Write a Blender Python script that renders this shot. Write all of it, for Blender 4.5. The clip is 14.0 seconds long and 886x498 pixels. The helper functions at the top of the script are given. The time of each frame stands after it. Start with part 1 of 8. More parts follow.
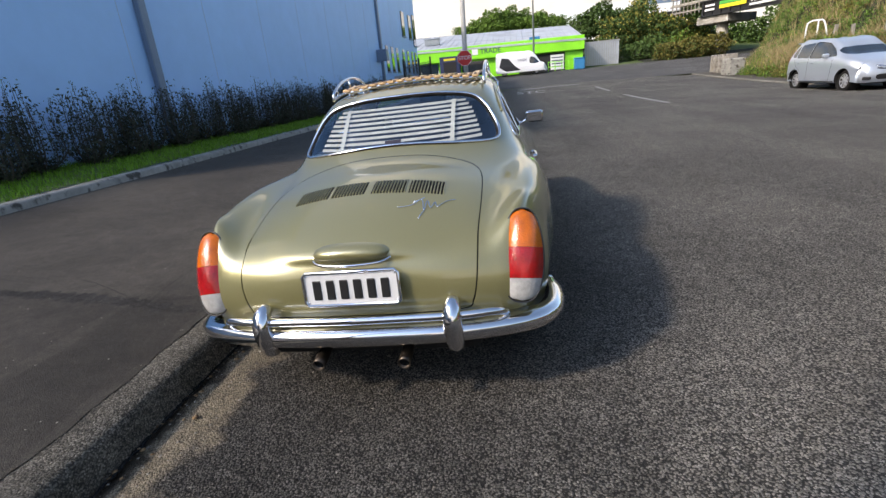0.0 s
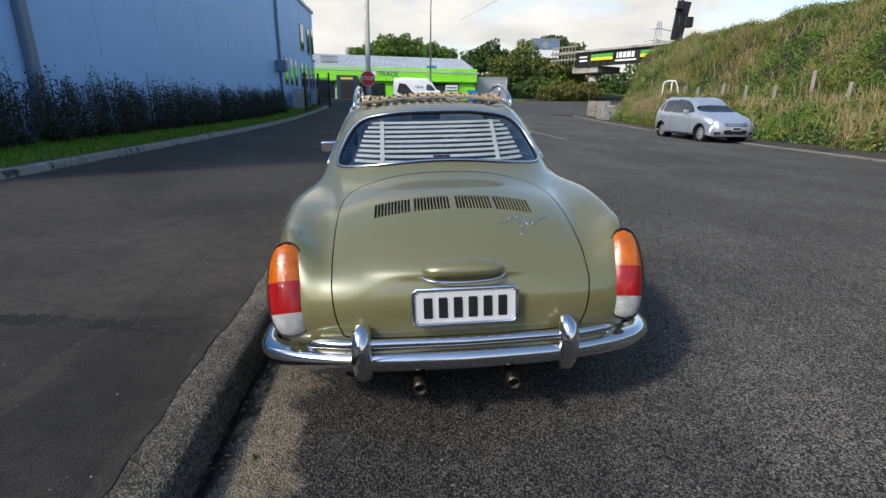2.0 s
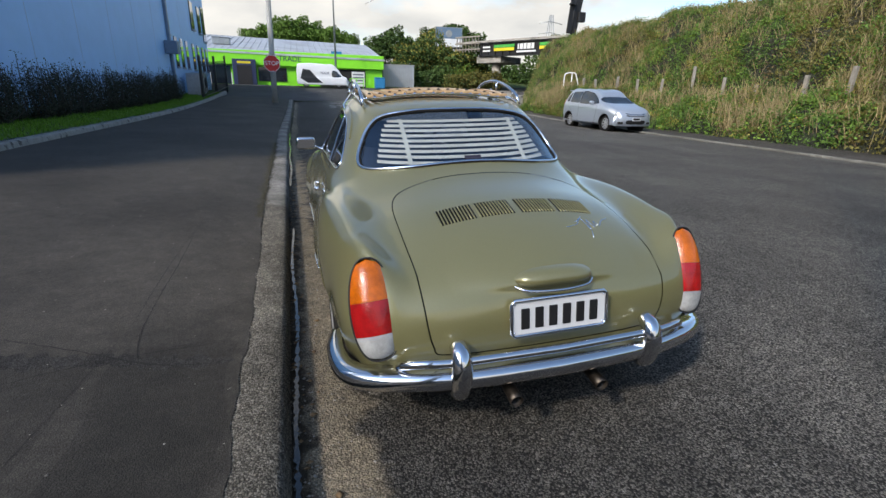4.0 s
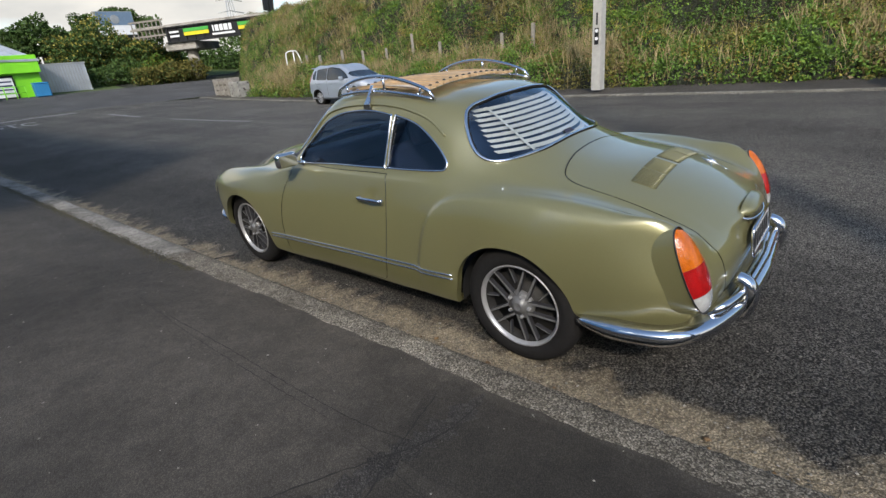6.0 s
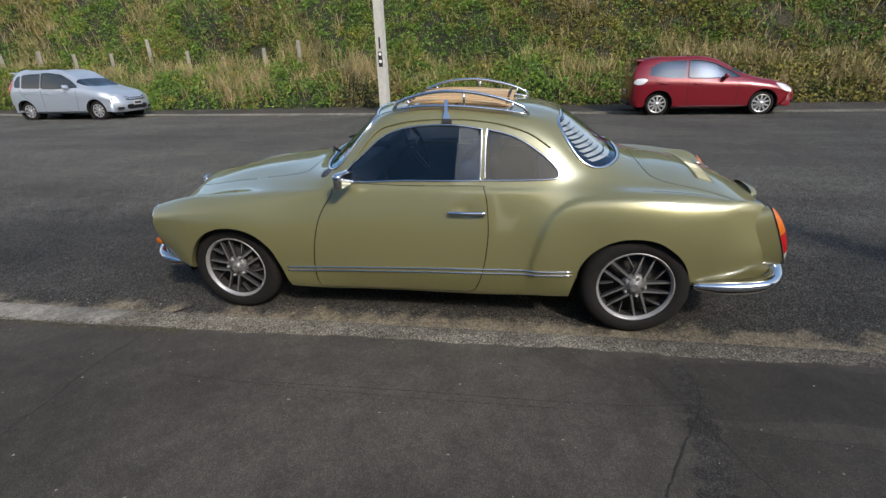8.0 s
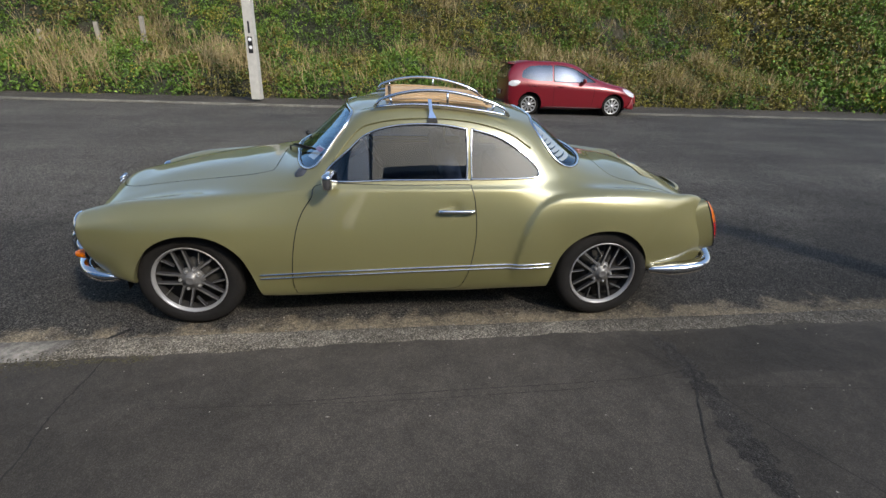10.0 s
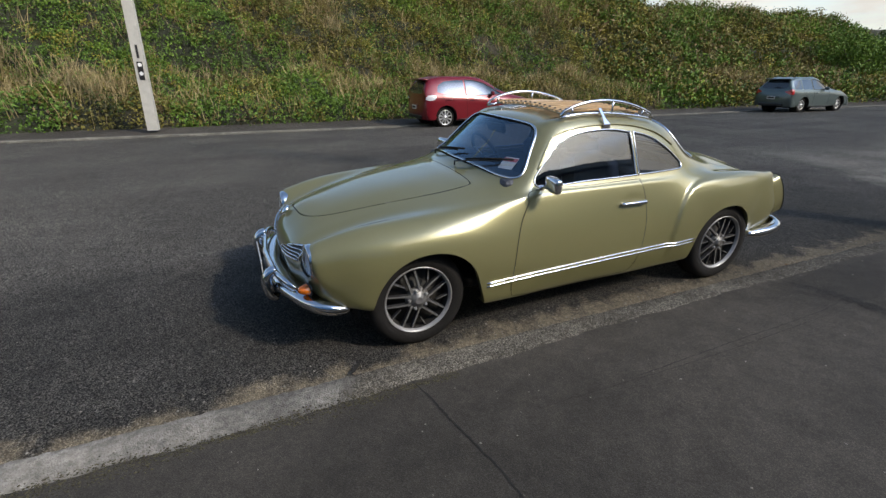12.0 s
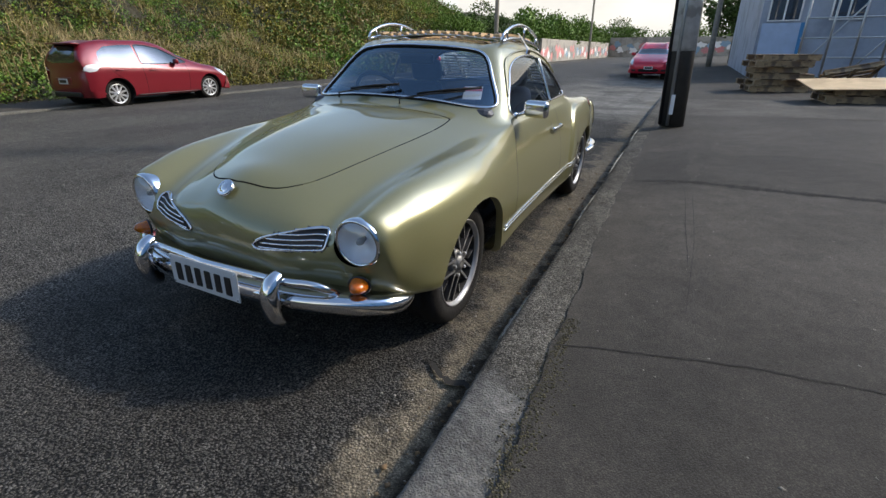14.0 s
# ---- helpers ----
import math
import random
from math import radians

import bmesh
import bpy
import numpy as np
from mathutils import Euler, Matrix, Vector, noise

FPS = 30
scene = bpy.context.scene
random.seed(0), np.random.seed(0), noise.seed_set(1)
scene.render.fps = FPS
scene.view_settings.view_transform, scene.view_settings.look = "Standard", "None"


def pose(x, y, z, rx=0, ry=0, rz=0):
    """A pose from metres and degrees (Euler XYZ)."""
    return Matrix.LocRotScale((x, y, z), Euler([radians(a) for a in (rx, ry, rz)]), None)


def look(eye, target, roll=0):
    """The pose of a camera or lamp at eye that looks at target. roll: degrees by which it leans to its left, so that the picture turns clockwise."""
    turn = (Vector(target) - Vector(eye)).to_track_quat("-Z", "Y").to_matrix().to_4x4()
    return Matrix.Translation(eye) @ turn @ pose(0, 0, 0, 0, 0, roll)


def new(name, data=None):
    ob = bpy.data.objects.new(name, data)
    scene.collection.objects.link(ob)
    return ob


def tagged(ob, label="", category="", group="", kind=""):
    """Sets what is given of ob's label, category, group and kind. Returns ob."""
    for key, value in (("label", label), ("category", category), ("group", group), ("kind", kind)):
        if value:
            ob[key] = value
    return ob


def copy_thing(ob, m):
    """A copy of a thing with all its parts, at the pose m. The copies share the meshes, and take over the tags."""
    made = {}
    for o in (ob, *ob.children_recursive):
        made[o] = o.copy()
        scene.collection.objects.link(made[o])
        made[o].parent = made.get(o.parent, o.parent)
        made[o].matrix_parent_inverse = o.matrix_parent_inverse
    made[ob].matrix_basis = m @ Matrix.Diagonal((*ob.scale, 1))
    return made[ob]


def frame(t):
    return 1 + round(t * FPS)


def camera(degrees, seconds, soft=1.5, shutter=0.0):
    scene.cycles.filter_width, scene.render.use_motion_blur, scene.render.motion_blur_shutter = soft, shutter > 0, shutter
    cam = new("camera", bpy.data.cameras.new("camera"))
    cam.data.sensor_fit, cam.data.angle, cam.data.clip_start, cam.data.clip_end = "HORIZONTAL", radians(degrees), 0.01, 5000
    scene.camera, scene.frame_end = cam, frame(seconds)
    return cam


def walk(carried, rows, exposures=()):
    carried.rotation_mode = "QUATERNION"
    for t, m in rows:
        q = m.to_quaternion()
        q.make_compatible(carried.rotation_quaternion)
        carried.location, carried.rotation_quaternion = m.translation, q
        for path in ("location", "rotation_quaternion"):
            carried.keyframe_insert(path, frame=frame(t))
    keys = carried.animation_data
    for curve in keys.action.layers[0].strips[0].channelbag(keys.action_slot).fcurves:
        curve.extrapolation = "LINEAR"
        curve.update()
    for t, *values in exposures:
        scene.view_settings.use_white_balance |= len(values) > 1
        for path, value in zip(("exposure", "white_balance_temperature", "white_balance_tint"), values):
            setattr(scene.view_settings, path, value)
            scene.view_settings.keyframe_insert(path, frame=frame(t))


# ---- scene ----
cam = camera(86.0, 14.0, soft=1.45)
PATH = [
    (0, (0.581, -2.263, 1.221), (0.267, -0.401, 0.564), -5.2),
    (0.5, (0.244, -2.245, 1.215), (0.103, -0.375, 0.518), -3.5),
    (1, (-0.035, -2.249, 1.205), (-0.03, -0.366, 0.533), -0.9),
    (1.5, (-0.191, -2.269, 1.215), (-0.073, -0.368, 0.604), -0.0),
    (2, (-0.227, -2.25, 1.221), (-0.058, -0.347, 0.63), 0.7),
    (2.2, (-0.229, -2.239, 1.225), (-0.047, -0.339, 0.63), 0.8),
    (4.3, (-1.032, -1.95, 1.26), (-0.338, -0.193, 0.604), 0.5),
    (4.5, (-1.195, -1.855, 1.245), (-0.381, -0.158, 0.566), -0.6),
    (5, (-1.639, -1.645, 1.322), (-0.583, -0.103, 0.612), -3.6),
    (5.5, (-2.021, -1.334, 1.348), (-0.832, 0.103, 0.625), -5.5),
    (6, (-2.343, -1.022, 1.365), (-0.969, 0.226, 0.622), -5.5),
    (6.5, (-2.64, -0.629, 1.405), (-1.024, 0.276, 0.651), -4.3),
    (7, (-2.883, -0.164, 1.447), (-1.183, 0.584, 0.705), -3.9),
    (7.5, (-3.104, 0.236, 1.471), (-1.323, 0.771, 0.735), -2.6),
    (8, (-3.181, 0.624, 1.462), (-1.352, 0.956, 0.724), -1.6),
    (8.5, (-3.222, 0.878, 1.47), (-1.375, 1.082, 0.73), -1.1),
    (8.7, (-3.236, 0.947, 1.479), (-1.384, 1.066, 0.733), -0.4),
    (10.8, (-3.176, 1.909, 1.492), (-1.35, 1.575, 0.746), 1.1),
    (11, (-3.164, 2.149, 1.472), (-1.342, 1.783, 0.732), 0.6),
    (11.5, (-3.102, 2.725, 1.481), (-1.316, 2.184, 0.761), 0.3),
    (12, (-2.938, 3.229, 1.457), (-1.221, 2.472, 0.768), -0.0),
    (12.5, (-2.709, 3.656, 1.396), (-1.117, 2.653, 0.719), -1.2),
    (13, (-2.333, 3.932, 1.306), (-0.917, 2.711, 0.596), -1.8),
    (13.5, (-1.934, 4.116, 1.222), (-0.784, 2.662, 0.47), -1.0),
    (14, (-1.521, 4.16, 1.164), (-0.689, 2.513, 0.393), -0.2),
]
EXPOSURE = [(t, e - .08, float(np.interp(t, (0, 1, 2, 4.5, 7.5), (7950, 7850, 7250, 7200, 7550))), float(np.interp(t, (0, 1, 2), (13, 12, 9)))) for t, e in ((0, .36), (.5, .32), (1, .22), (1.5, .10), (2, -.02), (4.5, -.02), (7.5, 0), (8.5, .11), (11, .0), (12.5, -.08), (13, .02), (14, .22))]
walk(cam, [(t, look(e, g, r)) for t, e, g, r in PATH], EXPOSURE)

# ---- light ----
SUN_AZ, SUN_EL = radians(-128), radians(38)      # from the kerb side, behind the parked coupe
sun_from = Vector((math.sin(SUN_AZ) * math.cos(SUN_EL), math.cos(SUN_AZ) * math.cos(SUN_EL), math.sin(SUN_EL)))
world = bpy.data.worlds.new("sky")
scene.world = world
world.use_nodes = True
wt = world.node_tree
wt.nodes.clear()
w_out = wt.nodes.new("ShaderNodeOutputWorld")
w_bg = wt.nodes.new("ShaderNodeBackground")
w_sky = wt.nodes.new("ShaderNodeTexSky")
w_sky.sky_type = 'NISHITA'
w_sky.sun_disc = False
w_sky.sun_elevation = SUN_EL
w_sky.sun_rotation = SUN_AZ
w_sky.dust_density = 0.25
w_sky.ozone_density = 3.0
w_tc = wt.nodes.new("ShaderNodeTexCoord")
w_map = wt.nodes.new("ShaderNodeMapping")
w_map.inputs["Scale"].default_value = (1.0, 1.0, 2.6)
w_n = wt.nodes.new("ShaderNodeTexNoise")
w_n.inputs["Scale"].default_value = 2.0
w_n.inputs["Detail"].default_value = 9
w_n.inputs["Roughness"].default_value = 0.58
w_r = wt.nodes.new("ShaderNodeValToRGB")
w_r.color_ramp.elements[0].position = 0.44
w_r.color_ramp.elements[0].color = (0, 0, 0, 1)
w_r.color_ramp.elements[1].position = 0.58
w_r.color_ramp.elements[1].color = (1, 1, 1, 1)
w_n2 = wt.nodes.new("ShaderNodeTexNoise")
w_n2.inputs["Scale"].default_value = 5.0
w_n2.inputs["Detail"].default_value = 6
w_r2 = wt.nodes.new("ShaderNodeValToRGB")
w_r2.color_ramp.elements[0].position = 0.3
w_r2.color_ramp.elements[0].color = (7.6, 8.1, 8.8, 1)
w_r2.color_ramp.elements[1].position = 0.7
w_r2.color_ramp.elements[1].color = (11.8, 12.0, 12.3, 1)
w_mix = wt.nodes.new("ShaderNodeMix")
w_mix.data_type = 'RGBA'
wt.links.new(w_tc.outputs["Generated"], w_map.inputs["Vector"])
wt.links.new(w_map.outputs["Vector"], w_n.inputs["Vector"])
wt.links.new(w_map.outputs["Vector"], w_n2.inputs["Vector"])
w_z = wt.nodes.new("ShaderNodeSeparateXYZ")      # clouds thicken towards the horizon, blue stands overhead
wt.links.new(w_tc.outputs["Generated"], w_z.inputs[0])
w_th = wt.nodes.new("ShaderNodeMath")
w_th.operation = 'MULTIPLY_ADD'
w_th.inputs[1].default_value = -0.66
wt.links.new(w_z.outputs[2], w_th.inputs[0])
w_ad = wt.nodes.new("ShaderNodeMath")
w_ad.operation = 'ADD'
w_ad.inputs[1].default_value = 0.23
wt.links.new(w_n.outputs["Fac"], w_th.inputs[2])
wt.links.new(w_th.outputs["Value"], w_ad.inputs[0])
w_side = wt.nodes.new("ShaderNodeMath")      # clouds stand on the sun's side, clear blue over the bank
w_side.operation = 'MULTIPLY_ADD'
w_side.inputs[1].default_value = -0.26
wt.links.new(w_z.outputs[0], w_side.inputs[0])
wt.links.new(w_ad.outputs["Value"], w_side.inputs[2])
wt.links.new(w_side.outputs["Value"], w_r.inputs["Fac"])
wt.links.new(w_n2.outputs["Fac"], w_r2.inputs["Fac"])
wt.links.new(w_r.outputs["Color"], w_mix.inputs["Factor"])
w_haze = wt.nodes.new("ShaderNodeVectorMath")      # thin haze brightens the blue
w_haze.operation = 'SCALE'
w_haze.inputs["Scale"].default_value = 2.5
wt.links.new(w_sky.outputs["Color"], w_haze.inputs[0])
wt.links.new(w_haze.outputs["Vector"], w_mix.inputs[6])
wt.links.new(w_r2.outputs["Color"], w_mix.inputs[7])
# thin cloud lies brighter round the sun
w_dot = wt.nodes.new("ShaderNodeVectorMath")
w_dot.operation = 'DOT_PRODUCT'
w_dot.inputs[1].default_value = sun_from
wt.links.new(w_tc.outputs["Generated"], w_dot.inputs[0])
w_cl = wt.nodes.new("ShaderNodeMath")
w_cl.operation = 'MAXIMUM'
w_cl.inputs[1].default_value = 0.0
wt.links.new(w_dot.outputs["Value"], w_cl.inputs[0])
w_pow = wt.nodes.new("ShaderNodeMath")
w_pow.operation = 'POWER'
w_pow.inputs[1].default_value = 60.0
wt.links.new(w_cl.outputs["Value"], w_pow.inputs[0])
w_gl = wt.nodes.new("ShaderNodeMath")
w_gl.operation = 'MULTIPLY_ADD'
w_gl.inputs[1].default_value = 13.0
w_gl.inputs[2].default_value = 1.0
wt.links.new(w_pow.outputs["Value"], w_gl.inputs[0])
w_pow2 = wt.nodes.new("ShaderNodeMath")
w_pow2.operation = 'POWER'
w_pow2.inputs[1].default_value = 11.0
wt.links.new(w_cl.outputs["Value"], w_pow2.inputs[0])
w_gl2 = wt.nodes.new("ShaderNodeMath")
w_gl2.operation = 'MULTIPLY_ADD'
w_gl2.inputs[1].default_value = 2.6
wt.links.new(w_pow2.outputs["Value"], w_gl2.inputs[0])
wt.links.new(w_gl.outputs["Value"], w_gl2.inputs[2])
w_sc = wt.nodes.new("ShaderNodeVectorMath")
w_sc.operation = 'SCALE'
wt.links.new(w_mix.outputs[2], w_sc.inputs[0])
wt.links.new(w_gl2.outputs["Value"], w_sc.inputs["Scale"])
wt.links.new(w_sc.outputs["Vector"], w_bg.inputs["Color"])
w_bg.inputs["Strength"].default_value = 0.094
wt.links.new(w_bg.outputs["Background"], w_out.inputs["Surface"])

sun = new("sun", bpy.data.lights.new("sun", 'SUN'))
sun.data.energy = 2.85
sun.data.angle = radians(4.0)
sun.data.color = (1.0, 0.94, 0.85)
sun.matrix_world = look(sun_from * 50, (0, 0, 0))

# ---- materials ----
def mat(name, color, rough=0.6, metal=0.0, var=0.12, scale=6.0, bump=0.0, bscale=60.0, coat=0.0, spec=0.5, second=None, sec_scale=2.0, sec_lo=0.5, sec_hi=0.65, island=0.0, rvar=0.0, obj=False, trans=0.0, alpha=1.0, dist=0.02):
    """A procedural surface: grain and stains at two scales, bump and uneven gloss."""
    m = bpy.data.materials.new(name)
    m.use_nodes = True
    nt = m.node_tree
    b = nt.nodes["Principled BSDF"]
    b.inputs["Roughness"].default_value = rough
    b.inputs["Metallic"].default_value = metal
    b.inputs["Specular IOR Level"].default_value = spec
    b.inputs["Coat Weight"].default_value = coat
    b.inputs["Coat Roughness"].default_value = 0.03
    b.inputs["Transmission Weight"].default_value = trans
    b.inputs["Alpha"].default_value = alpha
    tc = nt.nodes.new("ShaderNodeTexCoord")
    co = tc.outputs["Object"]
    n1 = nt.nodes.new("ShaderNodeTexNoise")
    n1.inputs["Scale"].default_value = scale
    n1.inputs["Detail"].default_value = 8
    n1.inputs["Roughness"].default_value = 0.65
    nt.links.new(co, n1.inputs["Vector"])
    mr = nt.nodes.new("ShaderNodeMapRange")
    mr.inputs["From Min"].default_value = 0.25
    mr.inputs["From Max"].default_value = 0.75
    mr.inputs["To Min"].default_value = 1 - var
    mr.inputs["To Max"].default_value = 1 + var
    nt.links.new(n1.outputs["Fac"], mr.inputs["Value"])
    mul = nt.nodes.new("ShaderNodeVectorMath")
    mul.operation = 'SCALE'
    nt.links.new(mr.outputs["Result"], mul.inputs["Scale"])
    mul.inputs[0].default_value = color[:3]
    out = mul.outputs["Vector"]
    if second:
        n2 = nt.nodes.new("ShaderNodeTexNoise")
        n2.inputs["Scale"].default_value = sec_scale
        n2.inputs["Detail"].default_value = 5
        nt.links.new(co, n2.inputs["Vector"])
        ramp = nt.nodes.new("ShaderNodeMapRange")
        ramp.interpolation_type = 'SMOOTHSTEP'
        ramp.inputs["From Min"].default_value = sec_lo
        ramp.inputs["From Max"].default_value = sec_hi
        nt.links.new(n2.outputs["Fac"], ramp.inputs["Value"])
        mx = nt.nodes.new("ShaderNodeMix")
        mx.data_type = 'RGBA'
        nt.links.new(ramp.outputs["Result"], mx.inputs["Factor"])
        nt.links.new(out, mx.inputs[6])
        mx.inputs[7].default_value = (*second[:3], 1)
        out = mx.outputs[2]
    if island or obj:
        rnd = nt.nodes.new("ShaderNodeObjectInfo").outputs["Random"] if obj else nt.nodes.new("ShaderNodeNewGeometry").outputs["Random Per Island"]
        r2 = nt.nodes.new("ShaderNodeMapRange")
        amt = island or 0.15
        r2.inputs["To Min"].default_value = 1 - amt
        r2.inputs["To Max"].default_value = 1 + amt
        nt.links.new(rnd, r2.inputs["Value"])
        m2 = nt.nodes.new("ShaderNodeVectorMath")
        m2.operation = 'SCALE'
        nt.links.new(out, m2.inputs[0])
        nt.links.new(r2.outputs["Result"], m2.inputs["Scale"])
        out = m2.outputs["Vector"]
    nt.links.new(out, b.inputs["Base Color"])
    if rvar:
        rr = nt.nodes.new("ShaderNodeMapRange")
        rr.inputs["From Min"].default_value = 0.3
        rr.inputs["From Max"].default_value = 0.7
        rr.inputs["To Min"].default_value = max(0.0, rough - rvar)
        rr.inputs["To Max"].default_value = min(1.0, rough + rvar)
        nt.links.new(n1.outputs["Fac"], rr.inputs["Value"])
        nt.links.new(rr.outputs["Result"], b.inputs["Roughness"])
    if bump:
        n3 = nt.nodes.new("ShaderNodeTexNoise")
        n3.inputs["Scale"].default_value = bscale
        n3.inputs["Detail"].default_value = 4
        nt.links.new(co, n3.inputs["Vector"])
        bp = nt.nodes.new("ShaderNodeBump")
        bp.inputs["Strength"].default_value = bump
        bp.inputs["Distance"].default_value = dist
        nt.links.new(n3.outputs["Fac"], bp.inputs["Height"])
        nt.links.new(bp.outputs["Normal"], b.inputs["Normal"])
    return m


def car_paint(name, color, metal=0.55, rough=0.32, flake=0.05, coat_ior=1.45):
    m = mat(name, color, rough=rough, metal=metal, var=flake, scale=260, coat=1.0)
    m.node_tree.nodes["Principled BSDF"].inputs["Coat IOR"].default_value = coat_ior
    m.node_tree.nodes["Principled BSDF"].inputs["Coat Weight"].default_value = 1.0 if coat_ior > 1.5 else 0.5
    return m


def math_node(nt, op, a, b=None, c=None):
    n = nt.nodes.new("ShaderNodeMath")
    n.operation = op
    for k, v in enumerate((a, b, c)):
        if v is None:
            continue
        if isinstance(v, (int, float)):
            n.inputs[k].default_value = v
        else:
            nt.links.new(v, n.inputs[k])
    return n.outputs["Value"]


def ramp_node(nt, v, lo, hi, to0=0.0, to1=1.0):
    n = nt.nodes.new("ShaderNodeMapRange")
    n.interpolation_type = 'SMOOTHSTEP'
    for nm, q in (("From Min", lo), ("From Max", hi), ("To Min", to0), ("To Max", to1)):
        n.inputs[nm].default_value = q
    nt.links.new(v, n.inputs["Value"])
    return n.outputs["Result"]


def mix_node(nt, fac, a, b):
    n = nt.nodes.new("ShaderNodeMix")
    n.data_type = 'RGBA'
    nt.links.new(fac, n.inputs["Factor"])
    for k, v in ((6, a), (7, b)):
        if isinstance(v, tuple):
            n.inputs[k].default_value = (*v, 1)
        else:
            nt.links.new(v, n.inputs[k])
    return n.outputs[2]


def noise_node(nt, co, scale, detail=5, stretch=None):
    if stretch:
        mp = nt.nodes.new("ShaderNodeMapping")
        mp.inputs["Scale"].default_value = stretch
        nt.links.new(co, mp.inputs["Vector"])
        co = mp.outputs["Vector"]
    n = nt.nodes.new("ShaderNodeTexNoise")
    n.inputs["Scale"].default_value = scale
    n.inputs["Detail"].default_value = detail
    n.inputs["Roughness"].default_value = 0.62
    nt.links.new(co, n.inputs["Vector"])
    return n.outputs["Fac"]


def glassy(name, tint, rough=0.0, sheen=(1.0, 1.0, 1.0), ior=1.5):
    """Thin tinted pane: part see-through, part gloss."""
    m = bpy.data.materials.new(name)
    m.use_nodes = True
    nt = m.node_tree
    nt.nodes.clear()
    o = nt.nodes.new("ShaderNodeOutputMaterial")
    tr = nt.nodes.new("ShaderNodeBsdfTransparent")
    tr.inputs["Color"].default_value = (*tint, 1)
    gl = nt.nodes.new("ShaderNodeBsdfGlossy")
    gl.inputs["Roughness"].default_value = rough
    gl.inputs["Color"].default_value = (*sheen, 1)
    f0 = ((ior - 1) / (ior + 1)) ** 2
    lw = nt.nodes.new("ShaderNodeLayerWeight")
    lw.inputs["Blend"].default_value = 0.5
    gloss = math_node(nt, 'MULTIPLY_ADD', math_node(nt, 'POWER', lw.outputs["Facing"], 5.0), 1 - f0, f0)
    mx = nt.nodes.new("ShaderNodeMixShader")
    nt.links.new(gloss, mx.inputs["Fac"])
    nt.links.new(tr.outputs["BSDF"], mx.inputs[1])
    nt.links.new(gl.outputs["BSDF"], mx.inputs[2])
    nt.links.new(mx.outputs["Shader"], o.inputs["Surface"])
    return m


